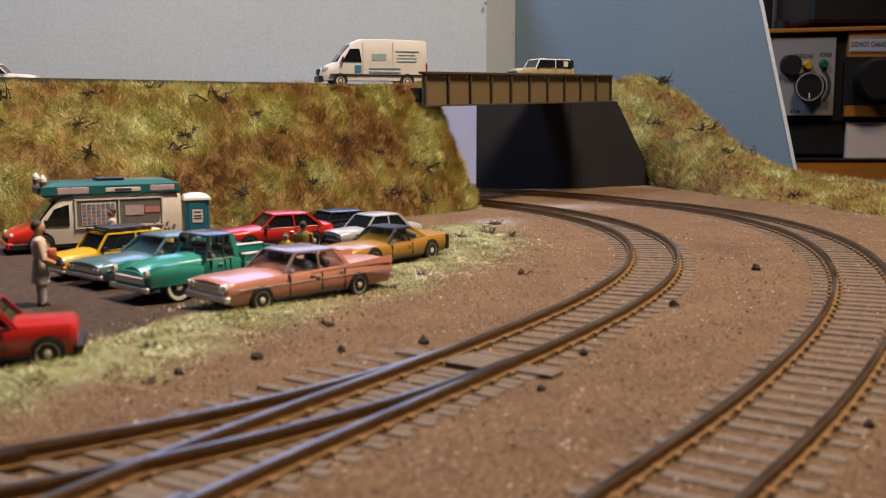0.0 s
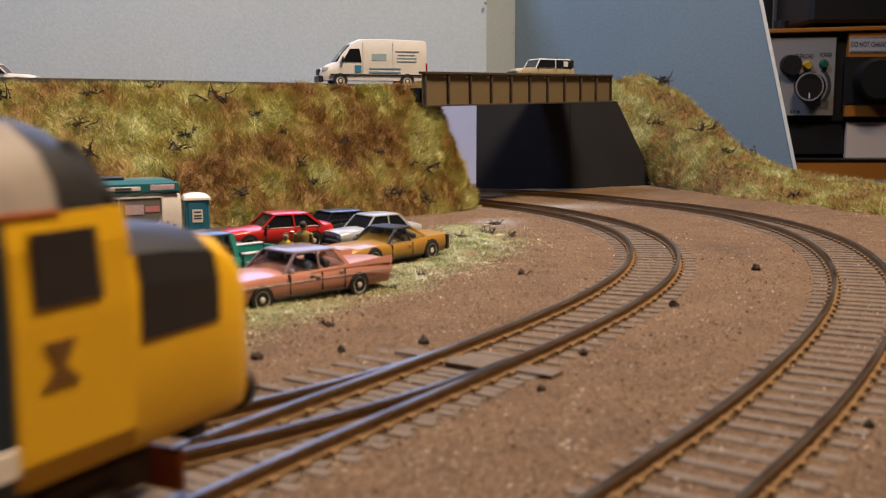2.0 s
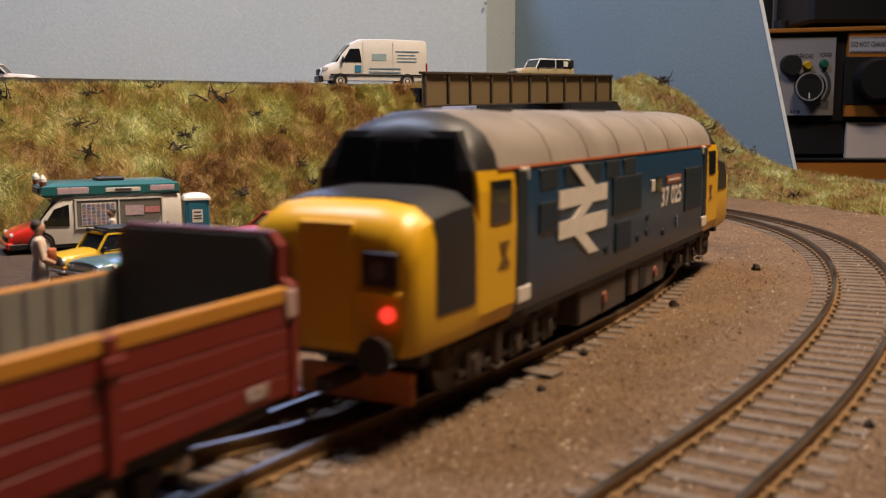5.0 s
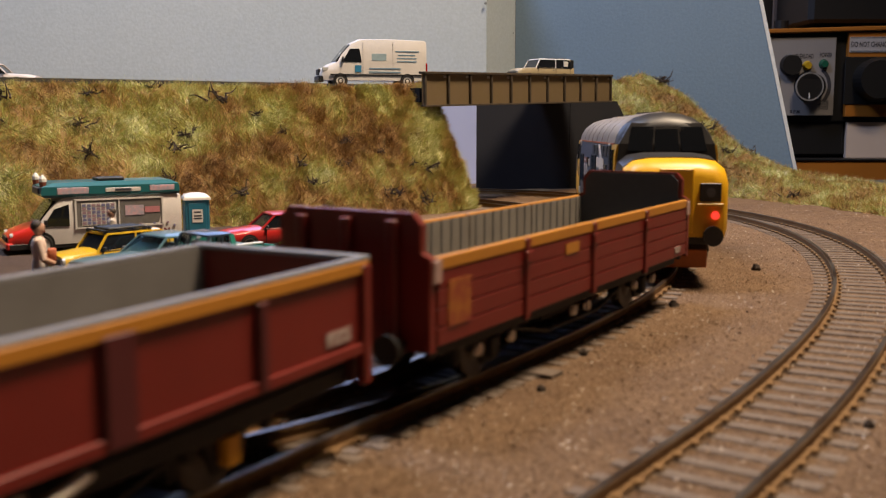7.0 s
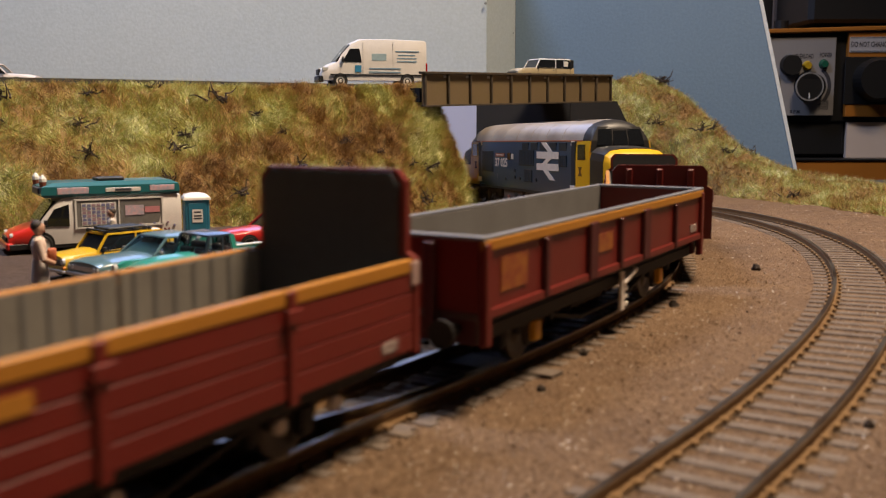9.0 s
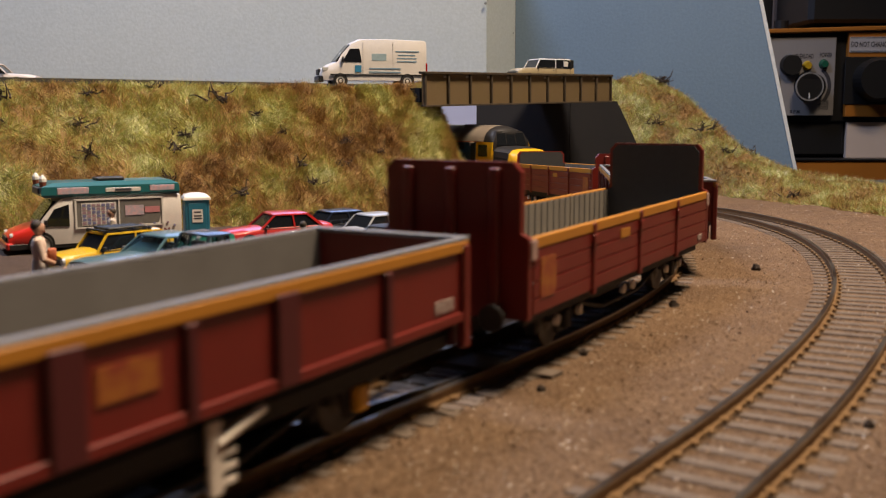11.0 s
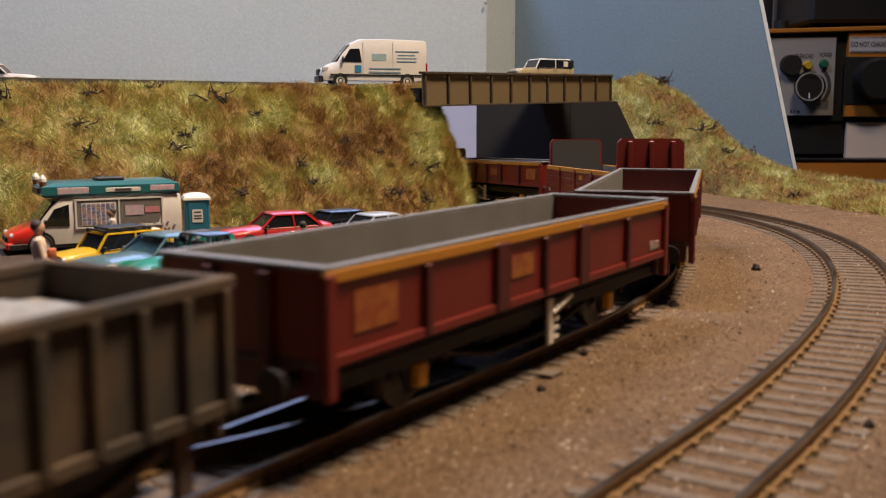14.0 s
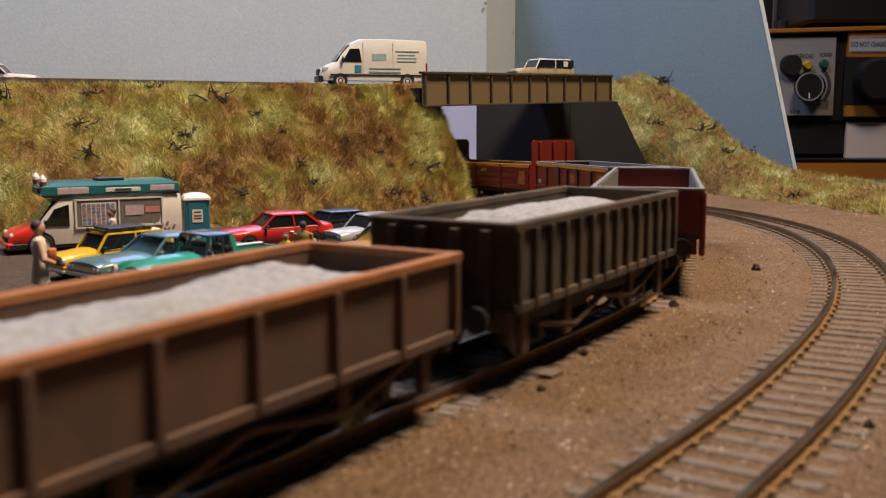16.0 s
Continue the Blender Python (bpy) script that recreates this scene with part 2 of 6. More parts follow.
def sunk(x, y):
    """How much further off a spot lies on the falling ground than it would on level ground."""
    k = 1.0
    for _ in range(60):
        k = (EYE_Z - float(dip(x * k, y * k))) / EYE_Z
    return k


def pushed(points, k):
    """Points (x, y) or (x, y, z) moved away from the eye by the factor k."""
    return [(p[0] * k, p[1] * k) + ((EYE_Z + (p[2] - EYE_Z) * k,) if len(p) > 2 else ()) for p in points]


def on_track(plan, s):
    return tuple(float(np.interp(s, plan[0], plan[i])) for i in (1, 2, 3))


# ---- the room round the layout ----
ROOM_WALL = mat("room_wall_plaster", (0.34, 0.30, 0.26), 0.9, scale=6)
ROOM_DARK = mat("room_floor_carpet", (0.06, 0.05, 0.045), 0.95, scale=20)
g = Geo().box(-2300, 2300, -2100, 2500, -960, -900)
tagged(part("floor", g, ROOM_DARK), "dark carpeted floor of the room", "floor", kind="structure")
g = Geo().box(-2300, 2300, -2100, 2500, 1560, 1620)
tagged(part("ceiling", g, mat("ceiling_paint", (0.6, 0.58, 0.55), 0.9)), "plain off-white ceiling of the room", "ceiling", kind="structure")
for nm, b in (("wall_north", (-2300, 2300, 2500, 2580)), ("wall_south", (-2300, 2300, -2180, -2100)), ("wall_west", (-2380, -2300, -2180, 2580)), ("wall_east", (2300, 2380, -2180, 2580))):
    tagged(part(nm, Geo().box(*b, -900, 1560), ROOM_WALL), "plain plastered wall of the room", "wall", kind="structure")

# ---- ground sheet ----
def seg_dist(px, py, line):
    d = np.full(px.shape, 1e9)
    for (ax, ay), (bx, by) in zip(line[:-1], line[1:]):
        ex, ey = bx - ax, by - ay
        t = np.clip(((px - ax) * ex + (py - ay) * ey) / (ex * ex + ey * ey), 0, 1)
        d = np.minimum(d, np.hypot(px - ax - t * ex, py - ay - t * ey))
    return d


def inside(px, py, poly):
    r = np.zeros(px.shape, bool)
    for (ax, ay), (bx, by) in zip(poly, poly[1:] + poly[:1]):
        r ^= ((ay > py) != (by > py)) & (px < (bx - ax) * (py - ay) / (by - ay + 1e-9) + ax)
    return r


def wobble(x, y, scale, seed=0.0):
    return np.array([noise.noise(Vector((a * scale + seed, b * scale, seed))) for a, b in zip(np.ravel(x), np.ravel(y))]).reshape(np.shape(x))


VERGE_LINE = [(-125, 158), (-92, 193), (-75, 232), (-52, 284), (-20, 338), (4, 395), (16, 450), (8, 520)]
CAR_PARK = [(-700, 120), (-150, 150), (-100, 205), (-84, 250), (-64, 300), (-32, 352), (-12, 410), (-10, 470), (-40, 560), (-700, 560)]
TRACK_LINE = [(float(x), float(y)) for x, y in zip(INNER[1][::20], INNER[2][::20])]
OUTER_LINE = [(float(x), float(y)) for x, y in zip(OUTER[1][::20], OUTER[2][::20])]


def ground_height(x, y):
    """Gentle unevenness, flat along the tracks, a low shoulder along the verge."""
    d = np.minimum(seg_dist(x, y, TRACK_LINE), seg_dist(x, y, OUTER_LINE))
    away = np.clip((d - 16) / 14, 0, 1)
    return dip(x, y) + 0.75 + away * (0.1 + 0.9 * wobble(x, y, 0.035) + 0.5 * wobble(x, y, 0.12, 3.0)) + 1.6 * np.exp(-(seg_dist(x, y, VERGE_LINE) / 12) ** 2) * away


def build_ground():
    xs = np.unique(np.r_[np.linspace(-900, -320, 12), np.arange(-320, 340, 3.2), np.linspace(340, 470, 6)])
    ys = np.unique(np.r_[np.linspace(-800, 80, 12), np.arange(80, 330, 2.5), np.arange(330, 900, 4.0), np.linspace(900, 1010, 5)])
    X, Y = np.meshgrid(xs, ys)
    Z = ground_height(X, Y)
    Z = np.where((X < -320) | (X > 340) | (Y < 80), 0.4 + dip(X, Y), Z)
    V = np.stack([X, Y, Z], 2).reshape(-1, 3)
    nx = len(xs)
    F = [(j * nx + i, j * nx + i + 1, (j + 1) * nx + i + 1, (j + 1) * nx + i) for j in range(len(ys) - 1) for i in range(nx - 1) if not (xs[i] > 315 and ys[j] > 740)]
    me = bpy.data.meshes.new("ground")
    me.from_pydata((V * MM).tolist(), [], F)
    me.materials.append(EARTH)
    x, y = V[:, 0], V[:, 1]
    w1 = wobble(x, y, 0.045, 7.0)
    w2 = wobble(x, y, 0.11, 2.0)
    dv = seg_dist(x, y, VERGE_LINE)
    red = np.clip(1.25 - dv / 15 + 0.9 * w1 + 0.5 * w2, 0, 1) * 0.9
    park = inside(x, y, CAR_PARK)
    green = np.where(park, np.clip(0.25 + dv / 22 + 0.3 * w2, 0, 0.95), 0)
    spot = np.exp(-((x - 60) / 45) ** 2 - ((y - 700) / 30) ** 2) + 0.8 * np.exp(-((x - 30) / 12) ** 2 - ((y - 560) / 25) ** 2)
    blue = np.clip(spot * 1.1 + 0.4 * w2 * spot, 0, 0.85)
    # Darker oval on the earth between the two tracks.
    dark_spot = 0.55 * np.exp(-((x - 122) / 13) ** 2 - ((y - 425) / 30) ** 2)
    green = np.maximum(green, dark_spot)
    a = me.color_attributes.new("cover", "FLOAT_COLOR", "POINT")
    a.data.foreach_set("color", np.stack([red, green, blue, np.ones_like(red)], 1).astype(np.float32).ravel())
    me.polygons.foreach_set("use_smooth", [True] * len(me.polygons))
    ob = new("ground", me)
    tagged(ob, "brown scatter-covered earth ground of the layout", "ground", kind="structure")
    return ob


build_ground()
tagged(part("baseboard", Geo().box(-900, 310, -800, 1012, -40, -11).box(310, 470, -800, 740, -40, -11), mat("baseboard_timber", (0.30, 0.21, 0.13), 0.8, scale=30)), "timber baseboard under the model railway", "baseboard", kind="structure")


# ---- tracks ----
def rail_strip(geo, plan, s0, s1, off, width, z0, z1, slot=0, step=6.0, off1=None):
    """A rail of that width along a track plan, at a sideways offset to the left (mm), which may change to off1 at its end."""
    rings = []
    for s in np.arange(s0, s1 + 0.01, step):
        x, y, a = on_track(plan, s)
        o = off if off1 is None else off + (off1 - off) * ((s - s0) / (s1 - s0)) ** 1.6
        nx, ny = -math.sin(a), math.cos(a)
        dz = float(dip(x, y))
        rings.append([(x + nx * (o + w), y + ny * (o + w), z + dz) for w, z in ((-width / 2, z0), (width / 2, z0), (width / 2, z1), (-width / 2, z1))])
    geo.loft(rings, slot)


def rail(geo, plan, s0, s1, off, off1=None):
    rail_strip(geo, plan, s0, s1, off, 2.3, 1.1, 1.7, 1, off1=off1)
    rail_strip(geo, plan, s0, s1, off, 0.7, 1.7, 3.2, 1, off1=off1)
    rail_strip(geo, plan, s0, s1, off, 1.15, 3.2, 3.55, 1, off1=off1)
    rail_strip(geo, plan, s0, s1, off, 1.05, 3.55, 4.0, 0, off1=off1)


def sleeper_mesh(length):
    return mesh_of("sleeper", Geo().box(-1.55, 1.55, -length / 2, length / 2, -0.6, 1.1, c=0.25), SLEEPER)


def build_track(name, plan, s0, s1, label, skip=()):
    t = thing(name, label, "railway track", kind="structure")
    for off in (8.9, -8.9):
        g = Geo()
        rail(g, plan, s0, s1, off)
        part("rail", g, [RAIL, RUST], t, "worn nickel-silver rail with rusty sides")
    me, chair = sleeper_mesh(31), mesh_of("rail_chair", Geo().box(-1.1, 1.1, -2.0, 2.0, 1.0, 1.9, c=0.2), RUST)
    rnd = random.Random(5)
    n, s, far = 0, s0 + 4, Geo()
    while s < s1:
        x, y, a = on_track(plan, s)
        m = mpose(x, y, rnd.uniform(-0.1, 0.1) + float(dip(x, y)), 0, 0, math.degrees(a) + rnd.uniform(-0.8, 0.8))
        if -40 < s < 700 and not any(p < s < q for p, q in skip):
            ob = new("sleeper", me)
            ob.parent, ob.matrix_basis = t, m
            if s < 420:
                for off in (8.9, -8.9):
                    c = new("rail_chair", chair)
                    c.parent, c.matrix_basis = ob, mpose(0, off, 0)
        elif not any(p < s < q for p, q in skip):
            p = [m @ Vector((sx * 0.00155, sy * 0.0155, z * MM)) for z in (-0.6, 1.1) for sx, sy in ((-1, -1), (1, -1), (1, 1), (-1, 1))]
            far.add([q * 1000 for q in p], [(3, 2, 1, 0), (4, 5, 6, 7), (0, 1, 5, 4), (1, 2, 6, 5), (2, 3, 7, 6), (3, 0, 4, 7)])
        s += 7.6
    if far.v:
        o = part("sleepers", far, SLEEPER, t, "weathered dark sleepers further along")
        o["kind"] = "stuff"
    return t


inner = build_track("track_inner", INNER, -1690, 1290, "weathered model railway track with a turnout, curving under the bridge", skip=[(-1690, -60)])
outer = build_track("track_outer", OUTER, -415, 1090, "weathered outer model railway track curving under the bridge")

# turnout: a second road leaves the inner track towards the left
TOE = 141.0
BRANCH = track_plan(*on_track(INNER, TOE)[:2], on_track(INNER, TOE)[2] + math.pi, [-3.9, -3.9, -0.6, 0.0, 0.0], 0, 420)


def build_turnout():
    t = thing("turnout", "weathered railway turnout with shiny blades and frog", "turnout", kind="structure")
    for nm, a, b, off, off1 in (("stock_rail", 0, 400, -8.9, None), ("closure_rail", 8, 124, 8.2, 8.9), ("wing_rail", 136, 400, 8.9, None)):
        g = Geo()
        rail(g, BRANCH, a, b, off, off1)
        part(nm, g, [RAIL, RUST], t, "shiny rail of the turnout")
    g2 = Geo()
    for s, o in ((TOE - 6, 0),):
        x, y, a = on_track(INNER, s)
        c, sn = math.cos(a), math.sin(a)
        for w0, w1, l0, l1, z in ((-19, 22, -3, 2.5, 1.7), (-6, 6, -6, 5, 2.0)):
            q = [(x + c * l - sn * w, y + sn * l + c * w) for l, w in ((l0, w0), (l1, w0), (l1, w1), (l0, w1))]
            g2.prism(q, 0.4, z, 0, "z")
    part("tie_bar", g2, SLEEPER, t, "dark tie bar across the blades")
    me = sleeper_mesh(44)
    for k in range(18):
        s = TOE - 8 - k * 7.6
        x, y, a = on_track(INNER, s)
        ob = new("timber", me)
        ob.parent = t
        ob.matrix_basis = mpose(x - math.sin(a) * (6 + 0.35 * k), y + math.cos(a) * (6 + 0.35 * k), 0.15, 0, 0, math.degrees(a))
    # check rails beside the frog
    for plan, s, off in ((INNER, TOE - 150, -6.9), (BRANCH, 108, -6.9)):
        g = Geo()
        rail(g, plan, s, s + 48, off)
        part("check_rail", g, [RAIL, RUST], t, "short shiny check rail")
    return t


build_turnout()

# ---- embankments ----
BANK_BASE = [(-420, 330), (-215, 440), (-135, 490), (-82, 524), (-30, 548), (10, 584), (21, 604), (15, 622), (-20, 650), (-80, 705)]
BANK_BASE = [(x * sunk(x, y), y * sunk(x, y)) for x, y in BANK_BASE]
BANK_TOP = [(-430, 440, 70), (-290, 480, 71), (-190, 540, 72), (-120, 590, 73), (-70, 625, 73.5), (-30, 652, 74.5), (-15, 672, 75), (-13, 692, 75), (-24, 712, 75), (-75, 735, 75)]
SLOPE_BASE = [(167, 796), (178, 745), (199, 680), (232, 614), (238, 570), (262, 530), (310, 470), (420, 420)]
SLOPE_TOP = [(128, 830, 82), (174, 888, 92), (207, 877, 75), (252, 861, 26.5), (295, 845, 9), (330, 760, 4), (385, 725, 3), (455, 700, 2)]
SLOPE_TOP = [pushed([q], sunk(*b))[0] for q, b in zip(SLOPE_TOP, SLOPE_BASE)]
SLOPE_BASE = [(x * sunk(x, y), y * sunk(x, y)) for x, y in SLOPE_BASE]


def bank_point(base, top, u, v, lumps=5.0):
    b, t = poly_at(base, u), poly_at(top, u)
    rise = np.clip(1.25 * v - 0.25 * v * v * v, 0, 1)
    x, y = b[:, 0] + (t[:, 0] - b[:, 0]) * v, b[:, 1] + (t[:, 1] - b[:, 1]) * v
    low = dip(b[:, 0], b[:, 1])
    z = low + (t[:, 2] - low) * (0.82 * rise + 0.18 * v)
    k = np.sin(np.pi * np.clip(v, 0.02, 0.98)) ** 0.5
    w = np.array([noise.noise(Vector((a * 0.028, c * 0.028, d * 0.028))) + 0.5 * noise.noise(Vector((a * 0.07, c * 0.07, d * 0.07 + 5))) for a, c, d in zip(x, y, z)])
    return np.stack([x, y - k * w * lumps * 1.2, np.maximum(z + k * w * lumps, low - 1.0)], 1)


TURF = mat("bank_turf", (0.24, 0.15, 0.055), 0.95, spots=(0.13, 0.12, 0.035), scale=60, amount=1.0, bump=0.8, fine=900)


def build_bank(name, base, top, nu, nv, label):
    U, Vv = np.meshgrid(np.linspace(0, 1, nu), np.linspace(0, 1, nv))
    P = bank_point(base, top, U.ravel(), Vv.ravel())
    F = [(j * nu + i, j * nu + i + 1, (j + 1) * nu + i + 1, (j + 1) * nu + i) for j in range(nv - 1) for i in range(nu - 1)]
    me = bpy.data.meshes.new(name)
    me.from_pydata((P * MM).tolist(), [], F)
    me.materials.append(TURF)
    me.polygons.foreach_set("use_smooth", [True] * len(me.polygons))
    return tagged(new(name, me), label, "embankment", kind="structure")


def fibres(points, length, width, droop, rng, spread=0.9):
    """Thin grass fibres at points, leaning at random and a little downhill."""
    n = len(points)
    L = length * rng.uniform(0.5, 1.35, n)
    cell = np.floor(points / 5.0).astype(np.int64)
    key = (cell[:, 0] * 73856093 ^ cell[:, 1] * 19349663 ^ cell[:, 2] * 83492791) % 4093
    lean = np.random.default_rng(5).normal(0, 1, (4093, 3))[key]
    d = rng.normal(0, spread * 0.75, (n, 3)) + lean * spread * 0.75
    d[:, 2] = np.abs(d[:, 2]) * 0.8 + 0.3
    d[:, 1] -= droop
    d /= np.linalg.norm(d, axis=1)[:, None]
    side = np.cross(d, rng.normal(0, 1, (n, 3)))
    side /= np.linalg.norm(side, axis=1)[:, None] + 1e-9
    w = (width * rng.uniform(0.6, 1.4, n))[:, None]
    p = points - d * (0.12 * L)[:, None]
    return np.stack([p - side * w, p + side * w, p + d * L[:, None]], 1)


build_bank("embankment_road", BANK_BASE, BANK_TOP, 240, 46, "grassy embankment in greens and browns carrying the road")
build_bank("embankment_slope", SLOPE_BASE, SLOPE_TOP, 120, 34, "grassy slope falling away beside the bridge")
rng = np.random.default_rng(11)
n = 240000
u, v = rng.uniform(0.08, 1, n), rng.uniform(0, 1.0, n)
triangles("bank_grass", fibres(bank_point(BANK_BASE, BANK_TOP, u, v), 6.0, 0.135, 0.35, rng), GRASS, "long green and straw static grass on the bank", "grass")
n = 60000
u, v = rng.uniform(0, 1, n), rng.uniform(0, 1.0, n)
triangles("slope_grass", fibres(bank_point(SLOPE_BASE, SLOPE_TOP, u, v), 6.5, 0.2, 0.35, rng), GRASS, "straw and green static grass on the slope", "grass")

n = 16000
u, v = rng.uniform(0.1, 0.95, n), rng.uniform(0.955, 1.0, n)
triangles("crest_grass", fibres(bank_point(BANK_BASE, BANK_TOP, u, v) + np.array([0, 2.0, 0]), 4.6, 0.13, 0.0, rng, 0.6), GRASS, "straggling grass along the crest of the bank", "grass")

# verge: short pale green fibres between car park and track
n = 42000
k = rng.uniform(0, 1, n)
c = poly_at(VERGE_LINE, k)
c = c + rng.normal(0, 1, (n, 2)) * np.array([8.0, 7.0]) * (1 + 0.7 * k[:, None])
keep = (wobble(c[:, 0], c[:, 1], 0.06, 4.0) > -0.28) & (seg_dist(c[:, 0], c[:, 1], TRACK_LINE) > 19)
c = c[keep]
triangles("verge_grass", fibres(np.c_[c, ground_height(c[:, 0], c[:, 1])], 1.7, 0.13, 0.1, rng, 1.1), VERGE, "short pale green static grass on the verge", "grass")

# loose grit on the earth
def grit(n, xr, yr, size, seed):
    r = np.random.default_rng(seed)
    y = yr[0] + (yr[1] - yr[0]) * r.uniform(0, 1, n) ** 1.3
    half = 0.46 * y + 12
    x = r.uniform(-1, 1, n) * half
    clear = ~inside(x, y, CAR_PARK)
    x, y = x[clear], y[clear]
    n = len(x)
    z = ground_height(x, y)
    d = np.minimum(seg_dist(x, y, TRACK_LINE), seg_dist(x, y, OUTER_LINE))
    z = np.where(d < 16, 0.75 + dip(x, y), z)
    s = size * r.uniform(0.5, 1.5, n)[:, None]
    c = np.stack([x, y, z], 1)
    a = [c + s * r.normal(0, 0.6, (n, 3)) + np.array([0, 0, 0.2]) * s for _ in range(4)]
    return np.concatenate([np.stack([a[i], a[j], a[k]], 1) for i, j, k in ((0, 1, 2), (0, 3, 1), (1, 3, 2), (2, 3, 0))])


GRIT = fibre_material("earth_grit", [(0.3, (0.19, 0.12, 0.075)), (0.45, (0.25, 0.165, 0.105)), (0.62, (0.35, 0.25, 0.17)), (0.8, (0.75, 0.67, 0.58))], 300.0)
triangles("earth_grit", grit(70000, None, (95, 720), 0.30, 3), GRIT, "loose brown sawdust grit on the earth", "grit")

# ---- road, bridge, abutments ----
g = Geo().prism([(p[0], p[1] + 24) for p in BANK_TOP[:8]] + [(-16, 798), (-430, 770)], 72.0, 76.5, 0, "z")
tagged(part("road", g, ROAD), "grey road along the top of the embankment", "road", kind="structure")


def build_bridge():
    ax, ay, bx, by = -13.3, 655, 140, 850
    L = math.hypot(bx - ax, by - ay)
    t = thing("girder_bridge", "olive-brown plate girder bridge with vertical stiffeners", "bridge", mpose(ax, ay, 61.8, 0, -1.25, math.degrees(math.atan2(by - ay, bx - ax))))
    part("web_plate", Geo().box(0, L, -0.6, 0.6, 1.0, 21.0, c=0.15), STEEL_GIRDER, t, "olive-brown girder plate")
    part("top_flange", Geo().box(-0.5, L + 0.5, -3.2, 2.5, 21.0, 22.6, c=0.3), GIRDER_EDGE, t, "dark top flange")
    part("bottom_flange", Geo().box(0, L, -2.6, 2.5, 0, 1.2, c=0.25), GIRDER_EDGE, t, "dark bottom flange")
    me = mesh_of("stiffener", Geo().box(-0.8, 0.8, -2.6, -0.55, 1.1, 21.1, c=0.2), GIRDER_EDGE)
    rv = mesh_of("rivet_plate", Geo().box(-1.5, 1.5, -1.1, -0.55, 18.6, 20.3, c=0.2), mat("pale_bolt", (0.4, 0.38, 0.33), 0.6))
    for k in range(11):
        o = new("stiffener", me)
        o.parent, o.matrix_basis = t, mpose(1.0 + (L - 2) * k / 10, 0, 0)
        if k:
            o = new("bolt_plate", rv)
            o.parent, o.matrix_basis = t, mpose(1.0 + (L - 2) * k / 10 - 2.6, 0, 0)
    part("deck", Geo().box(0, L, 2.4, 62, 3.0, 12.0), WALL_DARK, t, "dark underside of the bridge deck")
    part("parapet", Geo().box(0, L, 60, 62, 12.0, 13.5), STEEL_GIRDER, t, "far girder of the bridge")


build_bridge()
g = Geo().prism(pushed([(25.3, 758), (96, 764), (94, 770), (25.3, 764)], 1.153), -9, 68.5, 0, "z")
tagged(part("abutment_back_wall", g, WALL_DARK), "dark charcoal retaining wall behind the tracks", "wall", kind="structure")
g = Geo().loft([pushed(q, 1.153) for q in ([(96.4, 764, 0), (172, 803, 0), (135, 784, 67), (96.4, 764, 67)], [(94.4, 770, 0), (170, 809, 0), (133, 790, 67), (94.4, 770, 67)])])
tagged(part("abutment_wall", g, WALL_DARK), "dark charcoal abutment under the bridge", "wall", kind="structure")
# Added board, tinted lilac for the cool light on the backdrop there.
g = Geo().prism(pushed([(-200, 822), (60, 832), (60, 838), (-200, 828)], 1.14), -9, 78.5, 0, "z")
tagged(part("backdrop_under_road", g, LILAC), "lilac painted board seen under the bridge", "board", kind="structure")

# ---- backdrop boards ----
def board(name, a, b, z0, z1, material, label, thick=6.0):
    (ax, ay), (bx, by) = pushed([a, b], 1.16)
    L = math.hypot(bx - ax, by - ay)
    nx, ny = -(by - ay) / L * thick, (bx - ax) / L * thick
    g = Geo().prism([(ax, ay), (bx, by), (bx + nx, by + ny), (ax + nx, ay + ny)], z0, z1, 0, "z")
    return tagged(part(name, g, material), label, "backdrop board", kind="structure")


board("backdrop_left", (-800, 800), (37, 868), -40, 229, SKY_L, "pale grey-blue painted backdrop board")
# Added facet: its turn away stands for the shadow beside the corner.
board("backdrop_corner", (37.2, 868.5), (65.7, 930), -40, 229, SKY_L, "pale blue facet added at the corner, turned to look shaded")


def build_backdrop_right():
    """A board with a slanting end, its raw pale edge showing."""
    (ax, ay), (bx, by) = pushed([(66.0, 930.0), (297, 848)], 1.16)
    L = math.hypot(bx - ax, by - ay)
    q = [(0, -55), (L + 3, -55), (L, 1.5), (L - 43, 182.5), (L - 54.5, 231), (0, 231)]
    g = Geo()
    n = len(q)
    g.loft([[(x, 0, z) for x, z in q], [(x, 5, z) for x, z in q]], 0, caps=False)
    g.m[1], g.m[2], g.m[3] = 1, 1, 1
    g.add([(x, 0, z) for x, z in q], [tuple(range(n))], 0)
    g.add([(x, 5, z) for x, z in q], [tuple(range(n - 1, -1, -1))], 0)
    ob = part("backdrop_right", g, [SKY_R, BOARD_EDGE], at=mpose(ax, ay, 0, 0, 0, math.degrees(math.atan2(by - ay, bx - ax))))
    tagged(ob, "sky-blue backdrop board with a slanting raw white edge", "backdrop board", kind="structure")
    g = Geo().prism([(L + 0.4, -12), (L + 0.1, 1.5), (L - 42.9, 182.5), (L - 54.4, 231), (L - 51, 231), (L - 39.5, 182.5), (L + 3.4, 1.5), (L + 4.5, -12)], -0.6, 5.4)
    part("edge_strip", g, BOARD_EDGE, ob, "ragged white board edge")


build_backdrop_right()


# ---- road vehicles ----
def paint(name, colour, rough=0.30, coat=0.45, spots=None):
    return mat("paint_" + name, colour, rough, 0.0, spots or tuple(c * 0.85 for c in colour), 150, 0.5, coat=coat)


